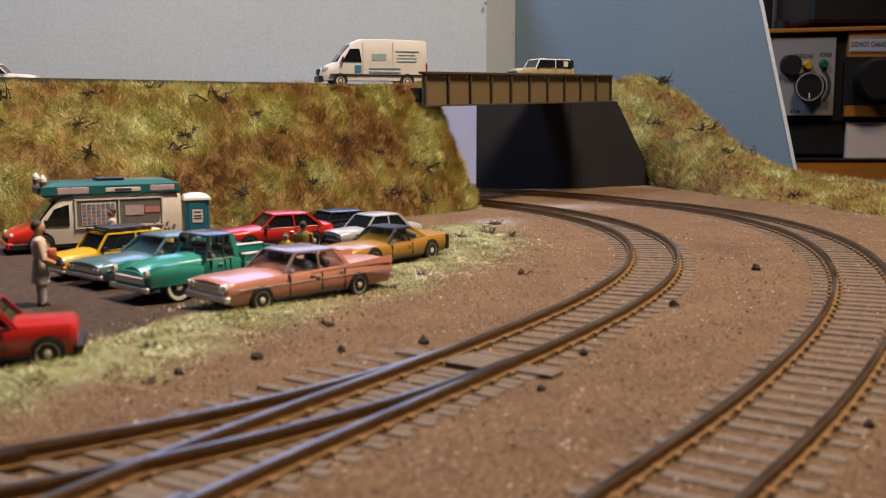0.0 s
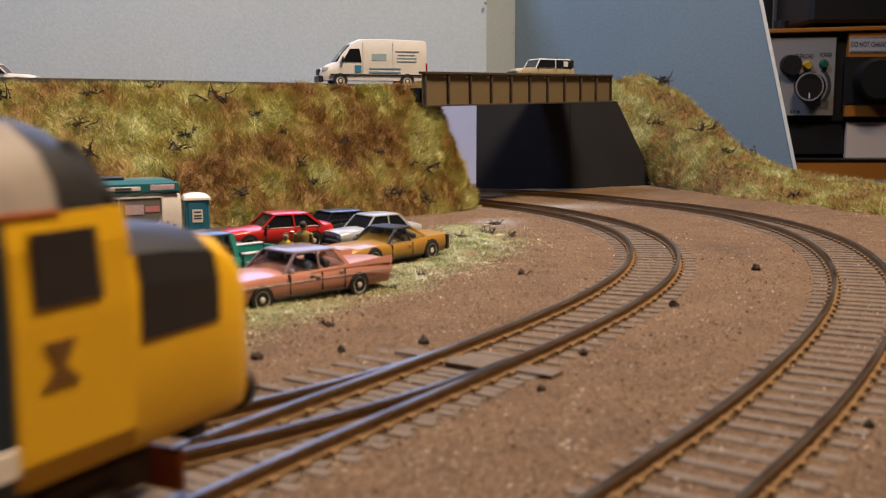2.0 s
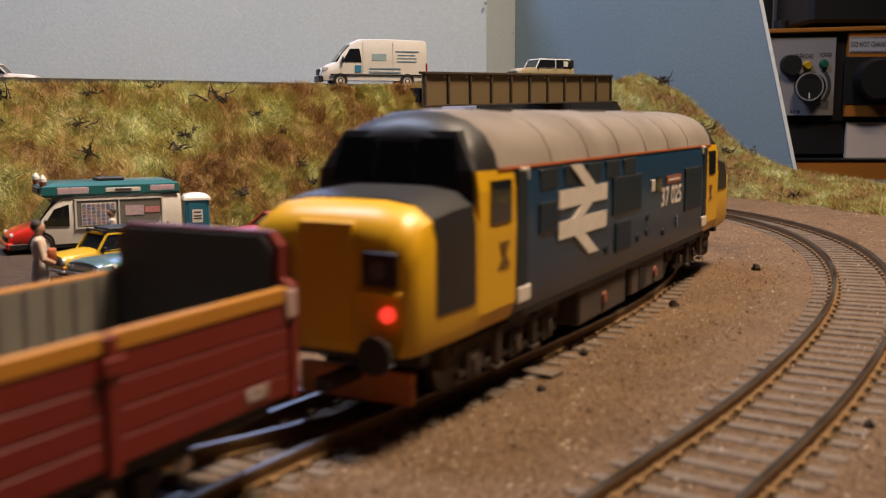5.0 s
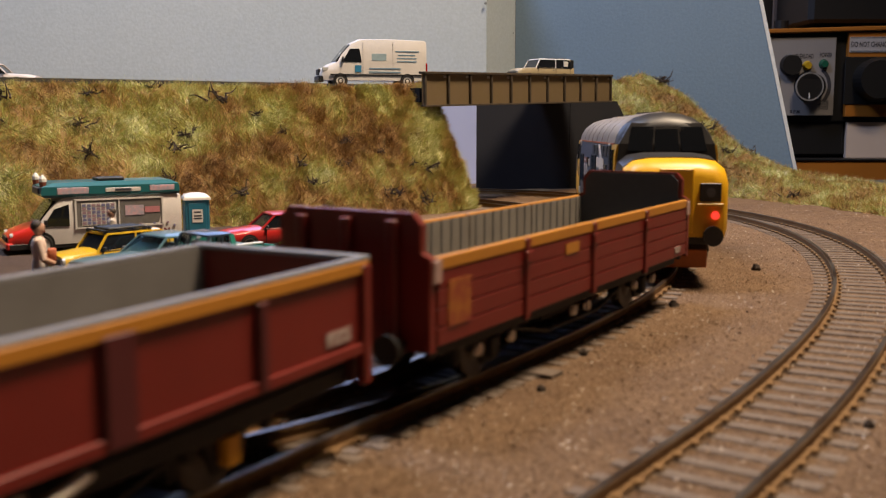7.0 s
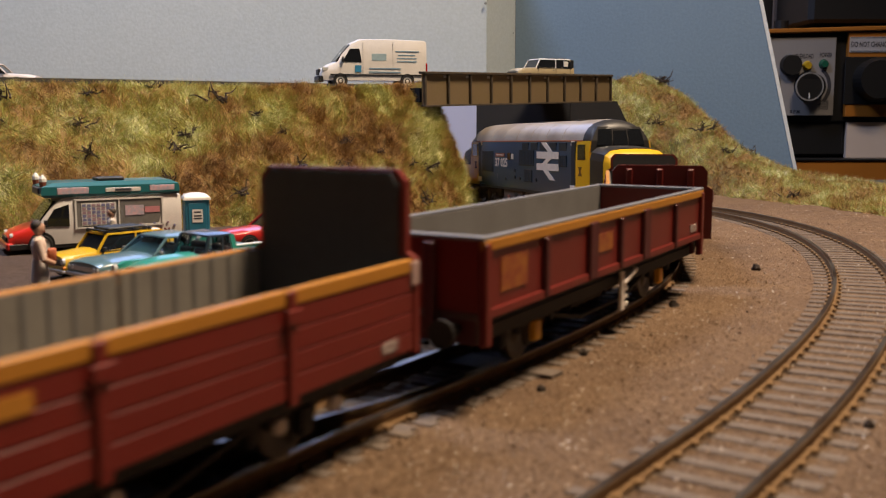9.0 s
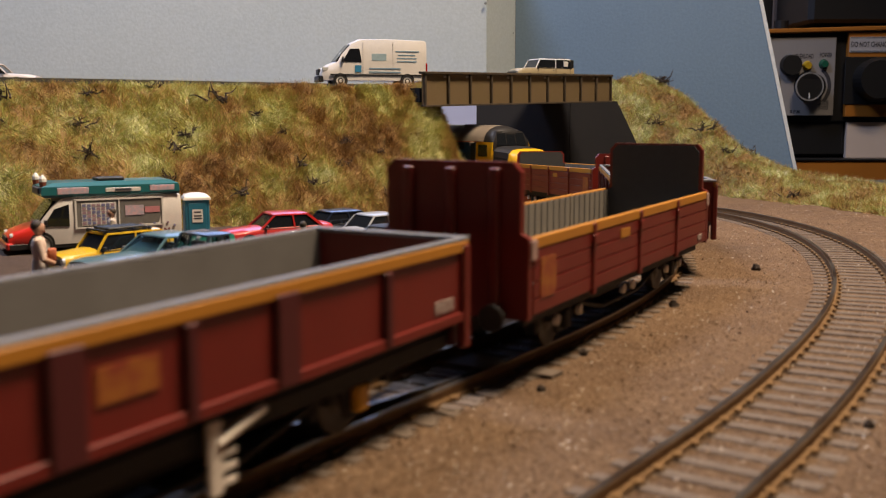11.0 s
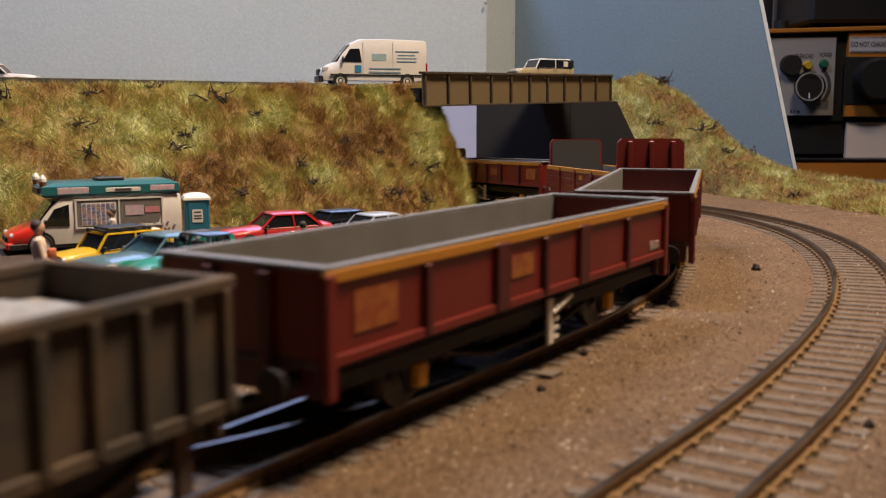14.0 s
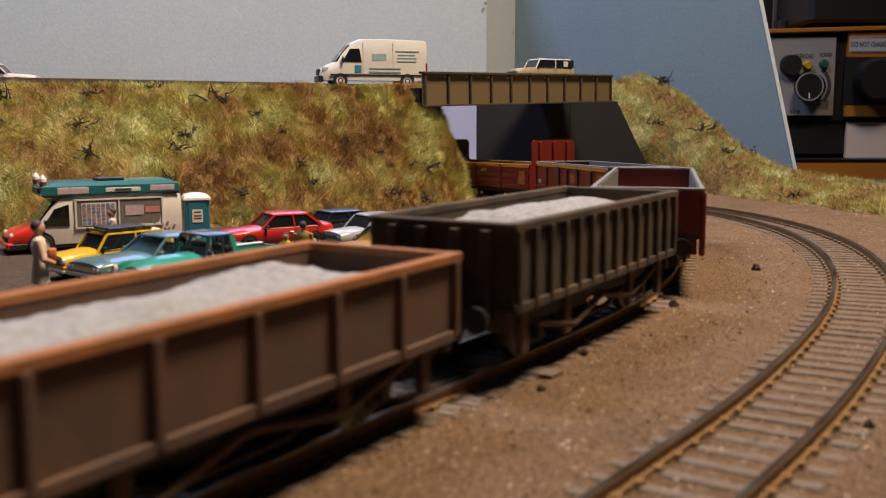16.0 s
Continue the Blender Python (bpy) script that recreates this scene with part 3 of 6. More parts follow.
def body_ring(x, w, z0, z1, crown=0.9, tuck=1.2):
    """A closed cross-section at x: tucked in at the sill, a shoulder line, and a slightly crowned top."""
    h = z1 - z0
    half = [(w - tuck, z0), (w - 0.25, z0 + 0.25 * h), (w, z0 + 0.55 * h), (w - 0.3, z0 + 0.85 * h), (w - 1.1, z1 - 0.1), (w * 0.55, z1 + crown * 0.6)]
    return [(x, y, z) for y, z in half] + [(x, 0, z1 + crown)] + [(x, -y, z) for y, z in reversed(half)]


def smooth_stations(keys, n):
    """Stations (x, half width, bottom, top) eased between key stations."""
    k = np.array(keys, float)
    xs = np.unique(np.r_[np.linspace(k[0, 0], k[-1, 0], n), k[:, 0]])
    return [(x, *(float(np.interp(x, k[:, 0], k[:, i])) for i in (1, 2, 3))) for x in xs]


def wheel_part(parent, x, y, r, width, rim_mat, side, white=False):
    g = Geo()
    n, rings = 20, []
    for q, rad in ((-0.5, r * 0.72), (-0.5, r * 0.93), (-0.3, r), (0.3, r), (0.5, r * 0.93), (0.5, r * 0.72), (0.1, r * 0.62)):
        rings.append([(rad * math.cos(2 * math.pi * i / n), q * width, rad * math.sin(2 * math.pi * i / n)) for i in range(n)])
    g.loft(rings)
    w = part("wheel", g, TYRE, parent, smooth=35, at=mpose(x, y, r, 0, 0, 0 if side > 0 else 180))
    g = Geo()
    rings = []
    for q, rad in ((0.30, r * 0.76), (0.47, r * 0.72), (0.42, r * 0.62), (0.36, r * 0.30), (0.50, r * 0.22), (0.54, r * 0.06)):
        rings.append([(rad * math.cos(2 * math.pi * i / n), q * width, rad * math.sin(2 * math.pi * i / n)) for i in range(n)])
    g.loft(rings)
    part("rim", g, SILVER if rim_mat is CHROME else rim_mat, w, smooth=35)
    if white:
        g = Geo()
        g.loft([[(rad * math.cos(2 * math.pi * i / n), 0.515 * width, rad * math.sin(2 * math.pi * i / n)) for i in range(n)] for rad in (r * 0.90, r * 0.70)], caps=False)
        part("whitewall", g, WHITE, w, "white sidewall")
    return w


def build_car(name, label, m, L, W, body_keys, cabin, wheels, colour, roof_mat=None, rim=None, r=4.2, whitewall=False, glass_mat=None, extras=None, group="", open_cabin=True):
    """A die-cast car, front towards +x, standing on z = 0.
    body_keys: stations (x, half width, bottom, top); cabin: (screen foot, screen top, rear top, rear foot, belt z, roof z, half width at belt, at roof)."""
    t = thing(name, label, "model car", m, group)
    g = Geo()
    g.loft([body_ring(*s) for s in smooth_stations(body_keys, 26)])
    body = part("body", g, [colour, BLACK], t, smooth=40)
    fx, st, rt, rx, zb, zr, wb, wr = cabin
    # glass house: one tinted block, slightly inside the pillars
    def house(inset, z0, z1):
        def ring(k):
            z = z0 + (z1 - z0) * k
            a, b = fx + (st - fx) * k - inset, rx + (rt - rx) * k + inset
            w = wb + (wr - wb) * k - inset
            return [(a, -w, z), (a, w, z), (b, w, z), (b, -w, z)]
        return [ring(0.0), ring(0.5), ring(1.0)]
    gm = glass_mat or DARKGLASS
    part("window_glass", Geo().loft(house(0.3, zb - 0.8, zr - 0.2)), gm, t, "dark shiny windows")
    rm = roof_mat or colour
    g = Geo()
    rings = []
    for k, e, dz in ((0.0, 0.1, -0.25), (0.45, 0.25, 0.35), (1.0, 1.6, 0.85)):
        a, b, w = st + 0.5 - e, rt - 0.5 + e, wr + 0.25 - e
        c = 0.9
        rings.append([(a, -w + c, zr + dz), (a, w - c, zr + dz), (a - c, w, zr + dz), (b + c, w, zr + dz), (b, w - c, zr + dz), (b, -w + c, zr + dz), (b + c, -w, zr + dz), (a - c, -w, zr + dz)])
    g.loft(rings)
    part("roof", g, rm, t, smooth=50)
    # pillars
    def pillar(xb, xt, wd=0.55):
        for s in (1, -1):
            g = Geo().loft([[(xb - wd, s * (wb - 0.55), zb - 0.6), (xb + wd, s * (wb - 0.55), zb - 0.6), (xb + wd, s * (wb + 0.12), zb - 0.6), (xb - wd, s * (wb + 0.12), zb - 0.6)],
                            [(xt - wd, s * (wr - 0.55), zr), (xt + wd, s * (wr - 0.55), zr), (xt + wd, s * (wr + 0.12), zr), (xt - wd, s * (wr + 0.12), zr)]])
            part("pillar", g, colour if roof_mat is None or wd > 0.6 else rm, t)
    pillar(fx - 0.2, st - 0.1)
    pillar(rx + 0.6, rt + 0.4, 1.0)
    pillar((fx + rx) / 2 - 1, (st + rt) / 2 - 0.5, 0.4)
    for x in wheels:
        for s in (1, -1):
            y = s * (W / 2 - 1.25)
            wheel_part(t, x, y, r, 2.9, rim or SILVER, s, whitewall)
            g = Geo()
            g.tube((x, s * (W / 2 - 3.4), r), (x, s * (W / 2 + 0.02), r), r * 1.07, 24)
            part("wheel_arch", g, BLACK, t, at=mpose(0, 0, 0.3))
    mid = (fx + rx) / 2 - 1
    for s in (1, -1):
        for x in (fx - 2.5, mid, rx + 4.0):
            half = float(np.interp(x, [k[0] for k in body_keys], [k[1] for k in body_keys]))
            part("door_gap", Geo().box(x - 0.12, x + 0.12, s * (half - 0.25) - 0.32, s * (half - 0.25) + 0.32, 4.4, zb - 0.6), BLACK, t)
        half = float(np.interp(mid, [k[0] for k in body_keys], [k[1] for k in body_keys]))
        part("door_handle", Geo().box(mid + 1.0, mid + 3.0, s * half - 0.35, s * half + 0.35, zb - 2.2, zb - 1.7, c=0.12), CHROME, t)
        part("belt_trim", Geo().box(rx + 2, fx - 1, s * (wb + 0.1) - 0.2, s * (wb + 0.1) + 0.2, zb - 0.5, zb - 0.1, c=0.08), CHROME if glass_mat else BLACK, t)
        part("wing_mirror", Geo().box(fx - 3.6, fx - 2.4, s * (wb + 1.3) - 0.9, s * (wb + 1.3) + 0.9, zb + 0.2, zb + 1.6, c=0.25), CHROME if glass_mat else BLACK, t)
        part("sill_trim", Geo().box(wheels[1] + r * 1.2, wheels[0] - r * 1.2, s * (half - 0.7) - 0.4, s * (half - 0.7) + 0.4, 3.2, 3.9, c=0.1), BLACK, t)
    part("seats", Geo().box(mid - 6, mid - 3, -wb + 2, wb - 2, zb - 3, zb + 2.6, c=0.6).box(mid + 3, mid + 5.4, -wb + 2, -0.8, zb - 3, zb + 2.8, c=0.6).box(mid + 3, mid + 5.4, 0.8, wb - 2, zb - 3, zb + 2.8, c=0.6), INTERIOR, t)
    if extras:
        extras(t)
    return t


def add_box(t, name, material, *dims, c=0.25, label=""):
    return part(name, Geo().box(*dims, c=c), material, t, label)


def lamp_disc(t, name, x, y, z, r, material, label="", d=0.8):
    return part(name, Geo().tube((x - 0.4, y, z), (x + d, y, z), r, 12, r2=r * 0.8), material, t, label)


def heading(ax, ay, bx, by):
    return math.degrees(math.atan2(by - ay, bx - ax))


HEAD = mat("headlamp_glass", (0.75, 0.75, 0.72), 0.1, 0.3)
AMBER = mat("amber_lens", (0.7, 0.25, 0.03), 0.2)
REDLENS = mat("red_lens", (0.45, 0.02, 0.015), 0.2)
INTERIOR = mat("interior_grey", (0.10, 0.10, 0.11), 0.7)

# the American cars are to the smaller scale of 1:87
HO = Matrix.Scale(0.87, 4)

# pink saloon, long with tail fins
def pink_extras(t):
    add_box(t, "front_bumper", CHROME, 34.0, 36.6, -12.2, 12.2, 4.4, 6.6, c=0.6, label="chrome front bumper")
    add_box(t, "grille", CHROME, 35.0, 35.7, -9.5, 9.5, 6.8, 9.6, label="chrome grille")
    for y in (-10.6, -8.0, 8.0, 10.6):
        lamp_disc(t, "headlight", 35.2, y, 9.0, 1.15, HEAD)
    add_box(t, "rear_bumper", CHROME, -37.2, -35.2, -11.8, 11.8, 4.4, 6.4, c=0.5, label="chrome rear bumper")
    for s in (1, -1):
        part("tail_fin", Geo().loft([[(2, s * 11.4 - 0.5, 10.9), (2, s * 11.4 + 0.5, 10.9), (2, s * 11.4, 11.2)], [(-36, s * 11.3 - 0.6, 10.6), (-36, s * 11.3 + 0.6, 10.6), (-36.5, s * 11.3, 13.2)]]), PINK, t)
        add_box(t, "side_trim", CHROME, -33, 33, s * 12.45 - 0.12, s * 12.45 + 0.12, 8.1, 8.5, c=0.1, label="chrome side strip")
        for x in (1.5, -11.5):
            add_box(t, "door_handle", CHROME, x - 1.0, x + 1.0, s * 12.2 - 0.4, s * 12.2 + 0.4, 9.7, 10.2, c=0.1)


PINK = paint("salmon_pink", (0.52, 0.235, 0.175))
PINK_ROOF = paint("dusty_lilac_roof", (0.23, 0.17, 0.18))
hp = heading(-31.7, 321.0, -54.7, 289.5)
build_car("saloon_car", "salmon pink long-finned saloon with chrome bumper and grille", mpose(-45.5, 302, 0.9, 0, 0, hp - 8) @ HO, 74, 25,
          [(-37, 10.6, 4.8, 11.0), (-35, 11.8, 3.6, 11.2), (-20, 12.4, 3.2, 11.2), (0, 12.5, 3.0, 11.2), (15, 12.5, 3.0, 11.4), (30, 12.2, 3.2, 10.9), (34, 11.9, 3.6, 10.5), (35.4, 11.2, 4.6, 9.9)],
          (13.5, 6.5, -11, -17, 11.2, 17.6, 11.2, 9.2), (22.5, -19.5), PINK, PINK_ROOF, CHROME, 4.1, glass_mat=CLEAR, extras=pink_extras)

# green pickup with a dark cab roof
TEAL = paint("jade_green", (0.03, 0.27, 0.22))
TEAL_DARK = paint("dark_navy_roof", (0.02, 0.035, 0.05))


def pickup_extras(t):
    add_box(t, "front_bumper", CHROME, 32.2, 34.2, -12.0, 12.0, 4.2, 6.0, c=0.5, label="chrome front bumper")
    add_box(t, "grille", WHITE, 32.6, 33.4, -9.0, 9.0, 7.0, 9.2, label="pale grille bar")
    for y in (-10.2, 10.2):
        lamp_disc(t, "headlight", 32.4, y, 10.6, 1.5, HEAD)
    for s in (1, -1):
        part("front_wing", Geo().loft([body_ring(x, 2.6 * k + 0.4, 6.0, 10.5 + 2.2 * k, 0.5, 0.3) for x, k in ((31.5, 0.4), (29, 0.9), (22, 1.0), (14, 0.9), (10, 0.4))]), TEAL, t, smooth=50, at=mpose(0, s * 9.9, 0))
        add_box(t, "bed_side", TEAL, -33, -6.5, s * 11.2 - 0.7, s * 11.2 + 0.7, 6.0, 13.4, c=0.4)
        add_box(t, "bed_rail", WHITE, -33, -6.5, s * 11.2 - 0.9, s * 11.2 + 0.9, 13.4, 14.0, c=0.2, label="white bed rail")
    add_box(t, "tailgate", TEAL, -34, -32.8, -10.6, 10.6, 6.0, 13.2, c=0.3)
    part("bonnet", Geo().loft([body_ring(x, w, 8, z, 1.6, 0.4) for x, w, z in ((8.5, 9.2, 13.6), (20, 8.4, 13.2), (28, 7.6, 12.2), (31.6, 6.8, 10.6))]), TEAL, t, smooth=50)


build_car("pickup_truck", "jade green pickup with whitewall tyres and dark cab roof", mpose(-75, 318, 0.9, 0, 0, hp - 6) @ HO, 68, 24,
          [(-33, 10.4, 4.0, 8.0), (-8, 10.6, 3.8, 8.2), (-6, 11.2, 3.8, 13.2), (8, 11.4, 3.8, 13.4), (10, 10.0, 4.2, 12.6), (28, 9.4, 4.4, 11.0), (32.4, 9.0, 4.8, 10.0)],
          (9.4, 6.0, -4.2, -5.4, 13.2, 21.0, 10.4, 8.8), (21, -20), TEAL, TEAL_DARK, CHROME, 5.2, whitewall=True, glass_mat=CLEAR, extras=pickup_extras)

# blue-green saloon behind the pickup
BLUEGREY = paint("steel_blue", (0.09, 0.17, 0.20))


def blue_extras(t):
    add_box(t, "front_bumper", CHROME, 34.4, 36.2, -12.0, 12.0, 4.2, 5.8, c=0.5, label="chrome front bumper")
    add_box(t, "grille", CHROME, 34.8, 35.5, -11.0, 11.0, 6.4, 8.4, label="chrome grille")
    for y in (-10, -7.4, 7.4, 10):
        lamp_disc(t, "headlight", 35, y, 7.6, 1.0, HEAD)
    for s in (1, -1):
        add_box(t, "side_trim", CHROME, -33, 33, s * 12.3 - 0.1, s * 12.3 + 0.1, 7.4, 7.7, c=0.08)


build_car("saloon_car", "steel blue low saloon with chrome grille and bumper", mpose(-97, 345, 0.7, 0, 0, hp - 4) @ HO, 72, 25,
          [(-36, 11, 4.6, 10.0), (-30, 12.2, 3.2, 10.6), (0, 12.4, 3.0, 10.9), (30, 12.2, 3.1, 10.2), (34, 11.9, 3.6, 9.6), (35.4, 11.4, 4.4, 9.0)],
          (13, 5, -10, -17, 10.9, 16.9, 11.2, 9.3), (22, -20), BLUEGREY, None, CHROME, 4.4, glass_mat=CLEAR, extras=blue_extras)

# yellow estate-type car with a black roof rack
YELLOW = paint("warm_yellow", (0.68, 0.43, 0.02))


def yellow_extras(t):
    rack = part("roof_rack", Geo().box(-16, 3, -6.5, 6.5, 20.6, 21.6, c=0.4), BLACK, t, "black roof rack")
    for y in (-7.5, 7.5):
        part("rack_rail", Geo().box(-18, 6, y - 0.4, y + 0.4, 19.2, 20.4), BLACK, rack)
    for x in (-17, -9, -2, 5):
        part("rack_bar", Geo().box(x - 0.6, x + 0.6, -8.5, 8.5, 20.0, 20.8), BLACK, rack)
    add_box(t, "grille", BLACK, 25.6, 26.2, -7, 7, 7.0, 9.6, label="dark grille")
    add_box(t, "front_bumper", CHROME, 25.6, 27.2, -10, 10, 4.0, 5.4, c=0.4)
    for y in (-8.4, 8.4):
        lamp_disc(t, "headlight", 25.8, y, 9.0, 1.5, HEAD)
    for s in (1, -1):
        lamp_disc(t, "indicator", 25.9, s * 9.2, 6.4, 0.7, AMBER)


build_car("estate_car", "yellow three-door van with a black roof rack", mpose(-119, 352, 0.7, 0, 0, hp - 6) @ Matrix.Scale(0.78, 4), 54, 21,
          [(-27, 9.2, 4.6, 11.5), (-25, 10, 3.4, 12.4), (0, 10.4, 3.2, 12.4), (10, 10.3, 3.2, 12.2), (22, 9.8, 3.4, 11.2), (25.8, 9.2, 4.2, 10.4)],
          (10.5, 5, -23, -25, 12.3, 19.0, 9.6, 8.4), (16.5, -16.5), YELLOW, None, WHITE, 4.2, extras=yellow_extras)

# ice cream van
VAN_WHITE = paint("van_cream_white", (0.82, 0.79, 0.77), 0.4)
VAN_RED = paint("van_red", (0.62, 0.03, 0.02), 0.3)
VAN_TEAL = paint("van_teal", (0.012, 0.12, 0.14), 0.4)
LETTER_DARK = mat("letter_dark", (0.05, 0.05, 0.07), 0.6)
PINKISH = mat("menu_print", (0.45, 0.42, 0.52), 0.6, spots=(0.7, 0.45, 0.5), scale=700, amount=1.0)


SWEET_BLUE = mat("print_blue", (0.20, 0.21, 0.38), 0.5)
SWEET_RED = mat("print_red", (0.38, 0.26, 0.32), 0.5)
LETTER_MAROON = mat("letter_maroon", (0.16, 0.02, 0.03), 0.6)


def ice_cream_van(m):
    t = thing("ice_cream_van", "white, red and teal ice cream van with serving window", "model van", m)
    part("chassis", Geo().box(-36, 36, -12, 12, 3, 6.0, c=0.5), BLACK, t)
    g = Geo()
    g.loft([body_ring(x, w, 5.0, z, 0.6, 0.8) for x, w, z in ((-37, 12.3, 27.5), (-34, 13, 28), (13, 13, 28), (15.5, 13, 27), (19, 12.9, 22.5), (23.8, 12.6, 15.6))])
    part("body", g, VAN_WHITE, t, smooth=40)
    g = Geo()
    g.loft([body_ring(x, w, 4.2, z, 0.8, 0.8) for x, w, z in ((21.5, 12.9, 15.2), (27, 12.4, 14.0), (33, 11.6, 11.6), (35.8, 10.4, 9.0))])
    part("bonnet", g, VAN_RED, t, "bright red bonnet", smooth=45)
    part("front_bumper", Geo().box(34, 37, -11.8, 11.8, 3.2, 6.6, c=0.8), VAN_RED, t)
    part("grille", Geo().box(35.4, 36.4, -6, 6, 6.8, 9.0, c=0.2), BLACK, t)
    for y in (-9, 9):
        lamp_disc(t, "headlight", 34.4, y, 9.6, 1.7, HEAD)
    # raised teal roof sign box with pointed front
    g = Geo().loft([[(-36, -12.6, 28.2), (21, -12.6, 28.2), (21, 12.6, 28.2), (-36, 12.6, 28.2)], [(-36.4, -13.2, 29.5), (22.5, -13.2, 29.5), (22.5, 13.2, 29.5), (-36.4, 13.2, 29.5)], [(-36, -12.8, 33.6), (22, -12.8, 33.6), (22, 12.8, 33.6), (-36, 12.8, 33.6)], [(-33, -10, 35.4), (17, -10, 35.4), (17, 10, 35.4), (-33, 10, 35.4)]])
    part("roof_box", g, VAN_TEAL, t, "dark teal roof box")
    part("roof_hatch", Geo().box(-14, -2, -5, 5, 35.3, 37.0, c=0.5), BLACK, t)
    for s in (1, -1):
        part("sign_plate", Geo().box(-19, -4, s * 13.1 - 0.25, s * 13.1 + 0.25, 30.2, 32.4, c=0.3), WHITE, t, "white name plate with dark bar")
        part("name_bar", Geo().box(-15, -8, s * 13.3 - 0.25, s * 13.3 + 0.25, 30.8, 31.9), LETTER_DARK, t)
        part("picture_panel", Geo().box(3, 16, s * 13.0 - 0.25, s * 13.0 + 0.25, 29.8, 33.0, c=0.2), PINKISH, t, "painted sweets on the sign")
        part("rear_picture", Geo().box(-34, -23, s * 13.0 - 0.25, s * 13.0 + 0.25, 30.2, 33.0, c=0.2), PINKISH, t)
        g = Geo().prism([(-26.5, 13.5), (8.5, 12.8), (8.5, 26.5), (-28, 26.5), (-28, 19)], s * 12.7 - 0.35, s * 12.7 + 0.35)
        part("serving_window", g, mat("hatch_glass_grey", (0.20, 0.19, 0.18), 0.15) if s > 0 else DARKGLASS, t, "serving window with price lists")
        g = Geo()
        for b in ((-28.6, 9.2, 26.3, 27.1), (-28.6, 9.2, 12.2, 12.9), (8.4, 9.2, 12.5, 26.8), (-9.6, -9.1, 12.8, 26.4), (-28.6, -27.9, 12.5, 27)):
            g.box(b[0], b[1], s * 13.0 - 0.4, s * 13.0 + 0.4, b[2], b[3])
        part("window_frame", g, WHITE, t)
        sheet = part("price_list", Geo().box(-8, 6.5, s * 13.15 - 0.1, s * 13.15 + 0.1, 13.6, 25), WHITE, t, "white price list with many small pictures")
        for slot, ink in enumerate((SWEET_BLUE, SWEET_RED)):
            g = Geo()
            for i in range(7):
                for k in range(6):
                    if (i * 5 + k * 3) % 4 // 2 == slot:
                        g.box(-7.4 + 2.0 * i, -5.9 + 2.0 * i, s * 13.3 - 0.08, s * 13.3 + 0.08, 14.2 + 1.8 * k, 15.5 + 1.8 * k)
            part("printed_pattern", g, ink, sheet)["kind"] = "stuff"
        part("sticker", Geo().box(-20, -12, s * 13.15 - 0.1, s * 13.15 + 0.1, 18, 23), PINKISH, t)
        part("sticker", Geo().box(-27, -20.5, s * 13.15 - 0.1, s * 13.15 + 0.1, 19, 22), mat("pink_sticker", (0.6, 0.25, 0.28), 0.5), t)
        g = Geo().prism([(11.5, 13.8), (22.3, 14.2), (17.5, 22.6), (11.5, 24.8)], s * 12.75 - 0.4, s * 12.75 + 0.4)
        part("cab_window", g, DARKGLASS, t)
        part("mirror", Geo().box(20.5, 22, s * 14.3 - 0.8, s * 14.3 + 0.8, 14, 17.5, c=0.3), BLACK, t)
        for k in range(9):
            part("sweet_picture", Geo().box(-34 + 3.0 * k, -33.0 + 3.0 * k, s * 13.1 - 0.15, s * 13.1 + 0.15, 11.2 + 1.6 * (k % 2), 12.2 + 1.6 * (k % 2), c=0.2), SWEET_RED if k % 3 else SWEET_BLUE, t)
    lettering("side_lettering", "ICE CREAM", 3.8, LETTER_MAROON, t, mpose(-22, 13.35, 7.6, 90, 0, 180))
    g = Geo().loft([[(24.0, -11.2, 16.4), (24.0, 11.2, 16.4), (23.0, 11.2, 16.0), (23.0, -11.2, 16.0)], [(17.4, -10.4, 26.6), (17.4, 10.4, 26.6), (16.2, 10.4, 26.2), (16.2, -10.4, 26.2)]])
    part("windscreen", g, DARKGLASS, t)
    part("front_sign", Geo().box(22, 23, -8, 8, 30, 33, c=0.3), LETTER_DARK, t, "dark front sign")
    for y in (-9.6, 9.6):
        g = Geo().tube((21, y, 33.4), (21, y, 36.2), 1.3, 10, r2=1.5)
        c = part("cone_model", g, mat("wafer", (0.25, 0.06, 0.03), 0.6), t, "model ice cream cone on the roof")
        part("scoop", Geo().loft([[(21 + r * math.cos(a), y + r * math.sin(a), z) for a in (math.pi * k / 5 for k in range(10))] for z, r in ((36.1, 1.6), (37.6, 1.5), (38.8, 0.9), (39.6, 0.2))]), WHITE, c)
    for x in (23, -22):
        for s in (1, -1):
            wheel_part(t, x, s * 11.9, 4.4, 3.2, SILVER, s)
            part("wheel_arch", Geo().tube((x, s * 9, 4.4), (x, s * 13.05, 4.4), 5.3, 20), BLACK, t, at=mpose(0, 0, 0.3))
    for ob in t.children_recursive:
        if ob.parent is t and ob.name.split(".")[0] in ("wheel", "wheel_arch", "side_lettering"):
            continue
        if ob.parent is not t and ob.name.split(".")[0] == "rim":
            continue
        for v in ob.data.vertices:
            v.co.z *= 0.86
    return t


ice_cream_van(mpose(-149, 422, 0.4, 0, 0, -150) @ Matrix.Scale(0.95, 4))

# portable toilet cabin
PORTA = mat("portaloo_blue", (0.02, 0.16, 0.26), 0.45, spots=(0.02, 0.13, 0.22), scale=80)


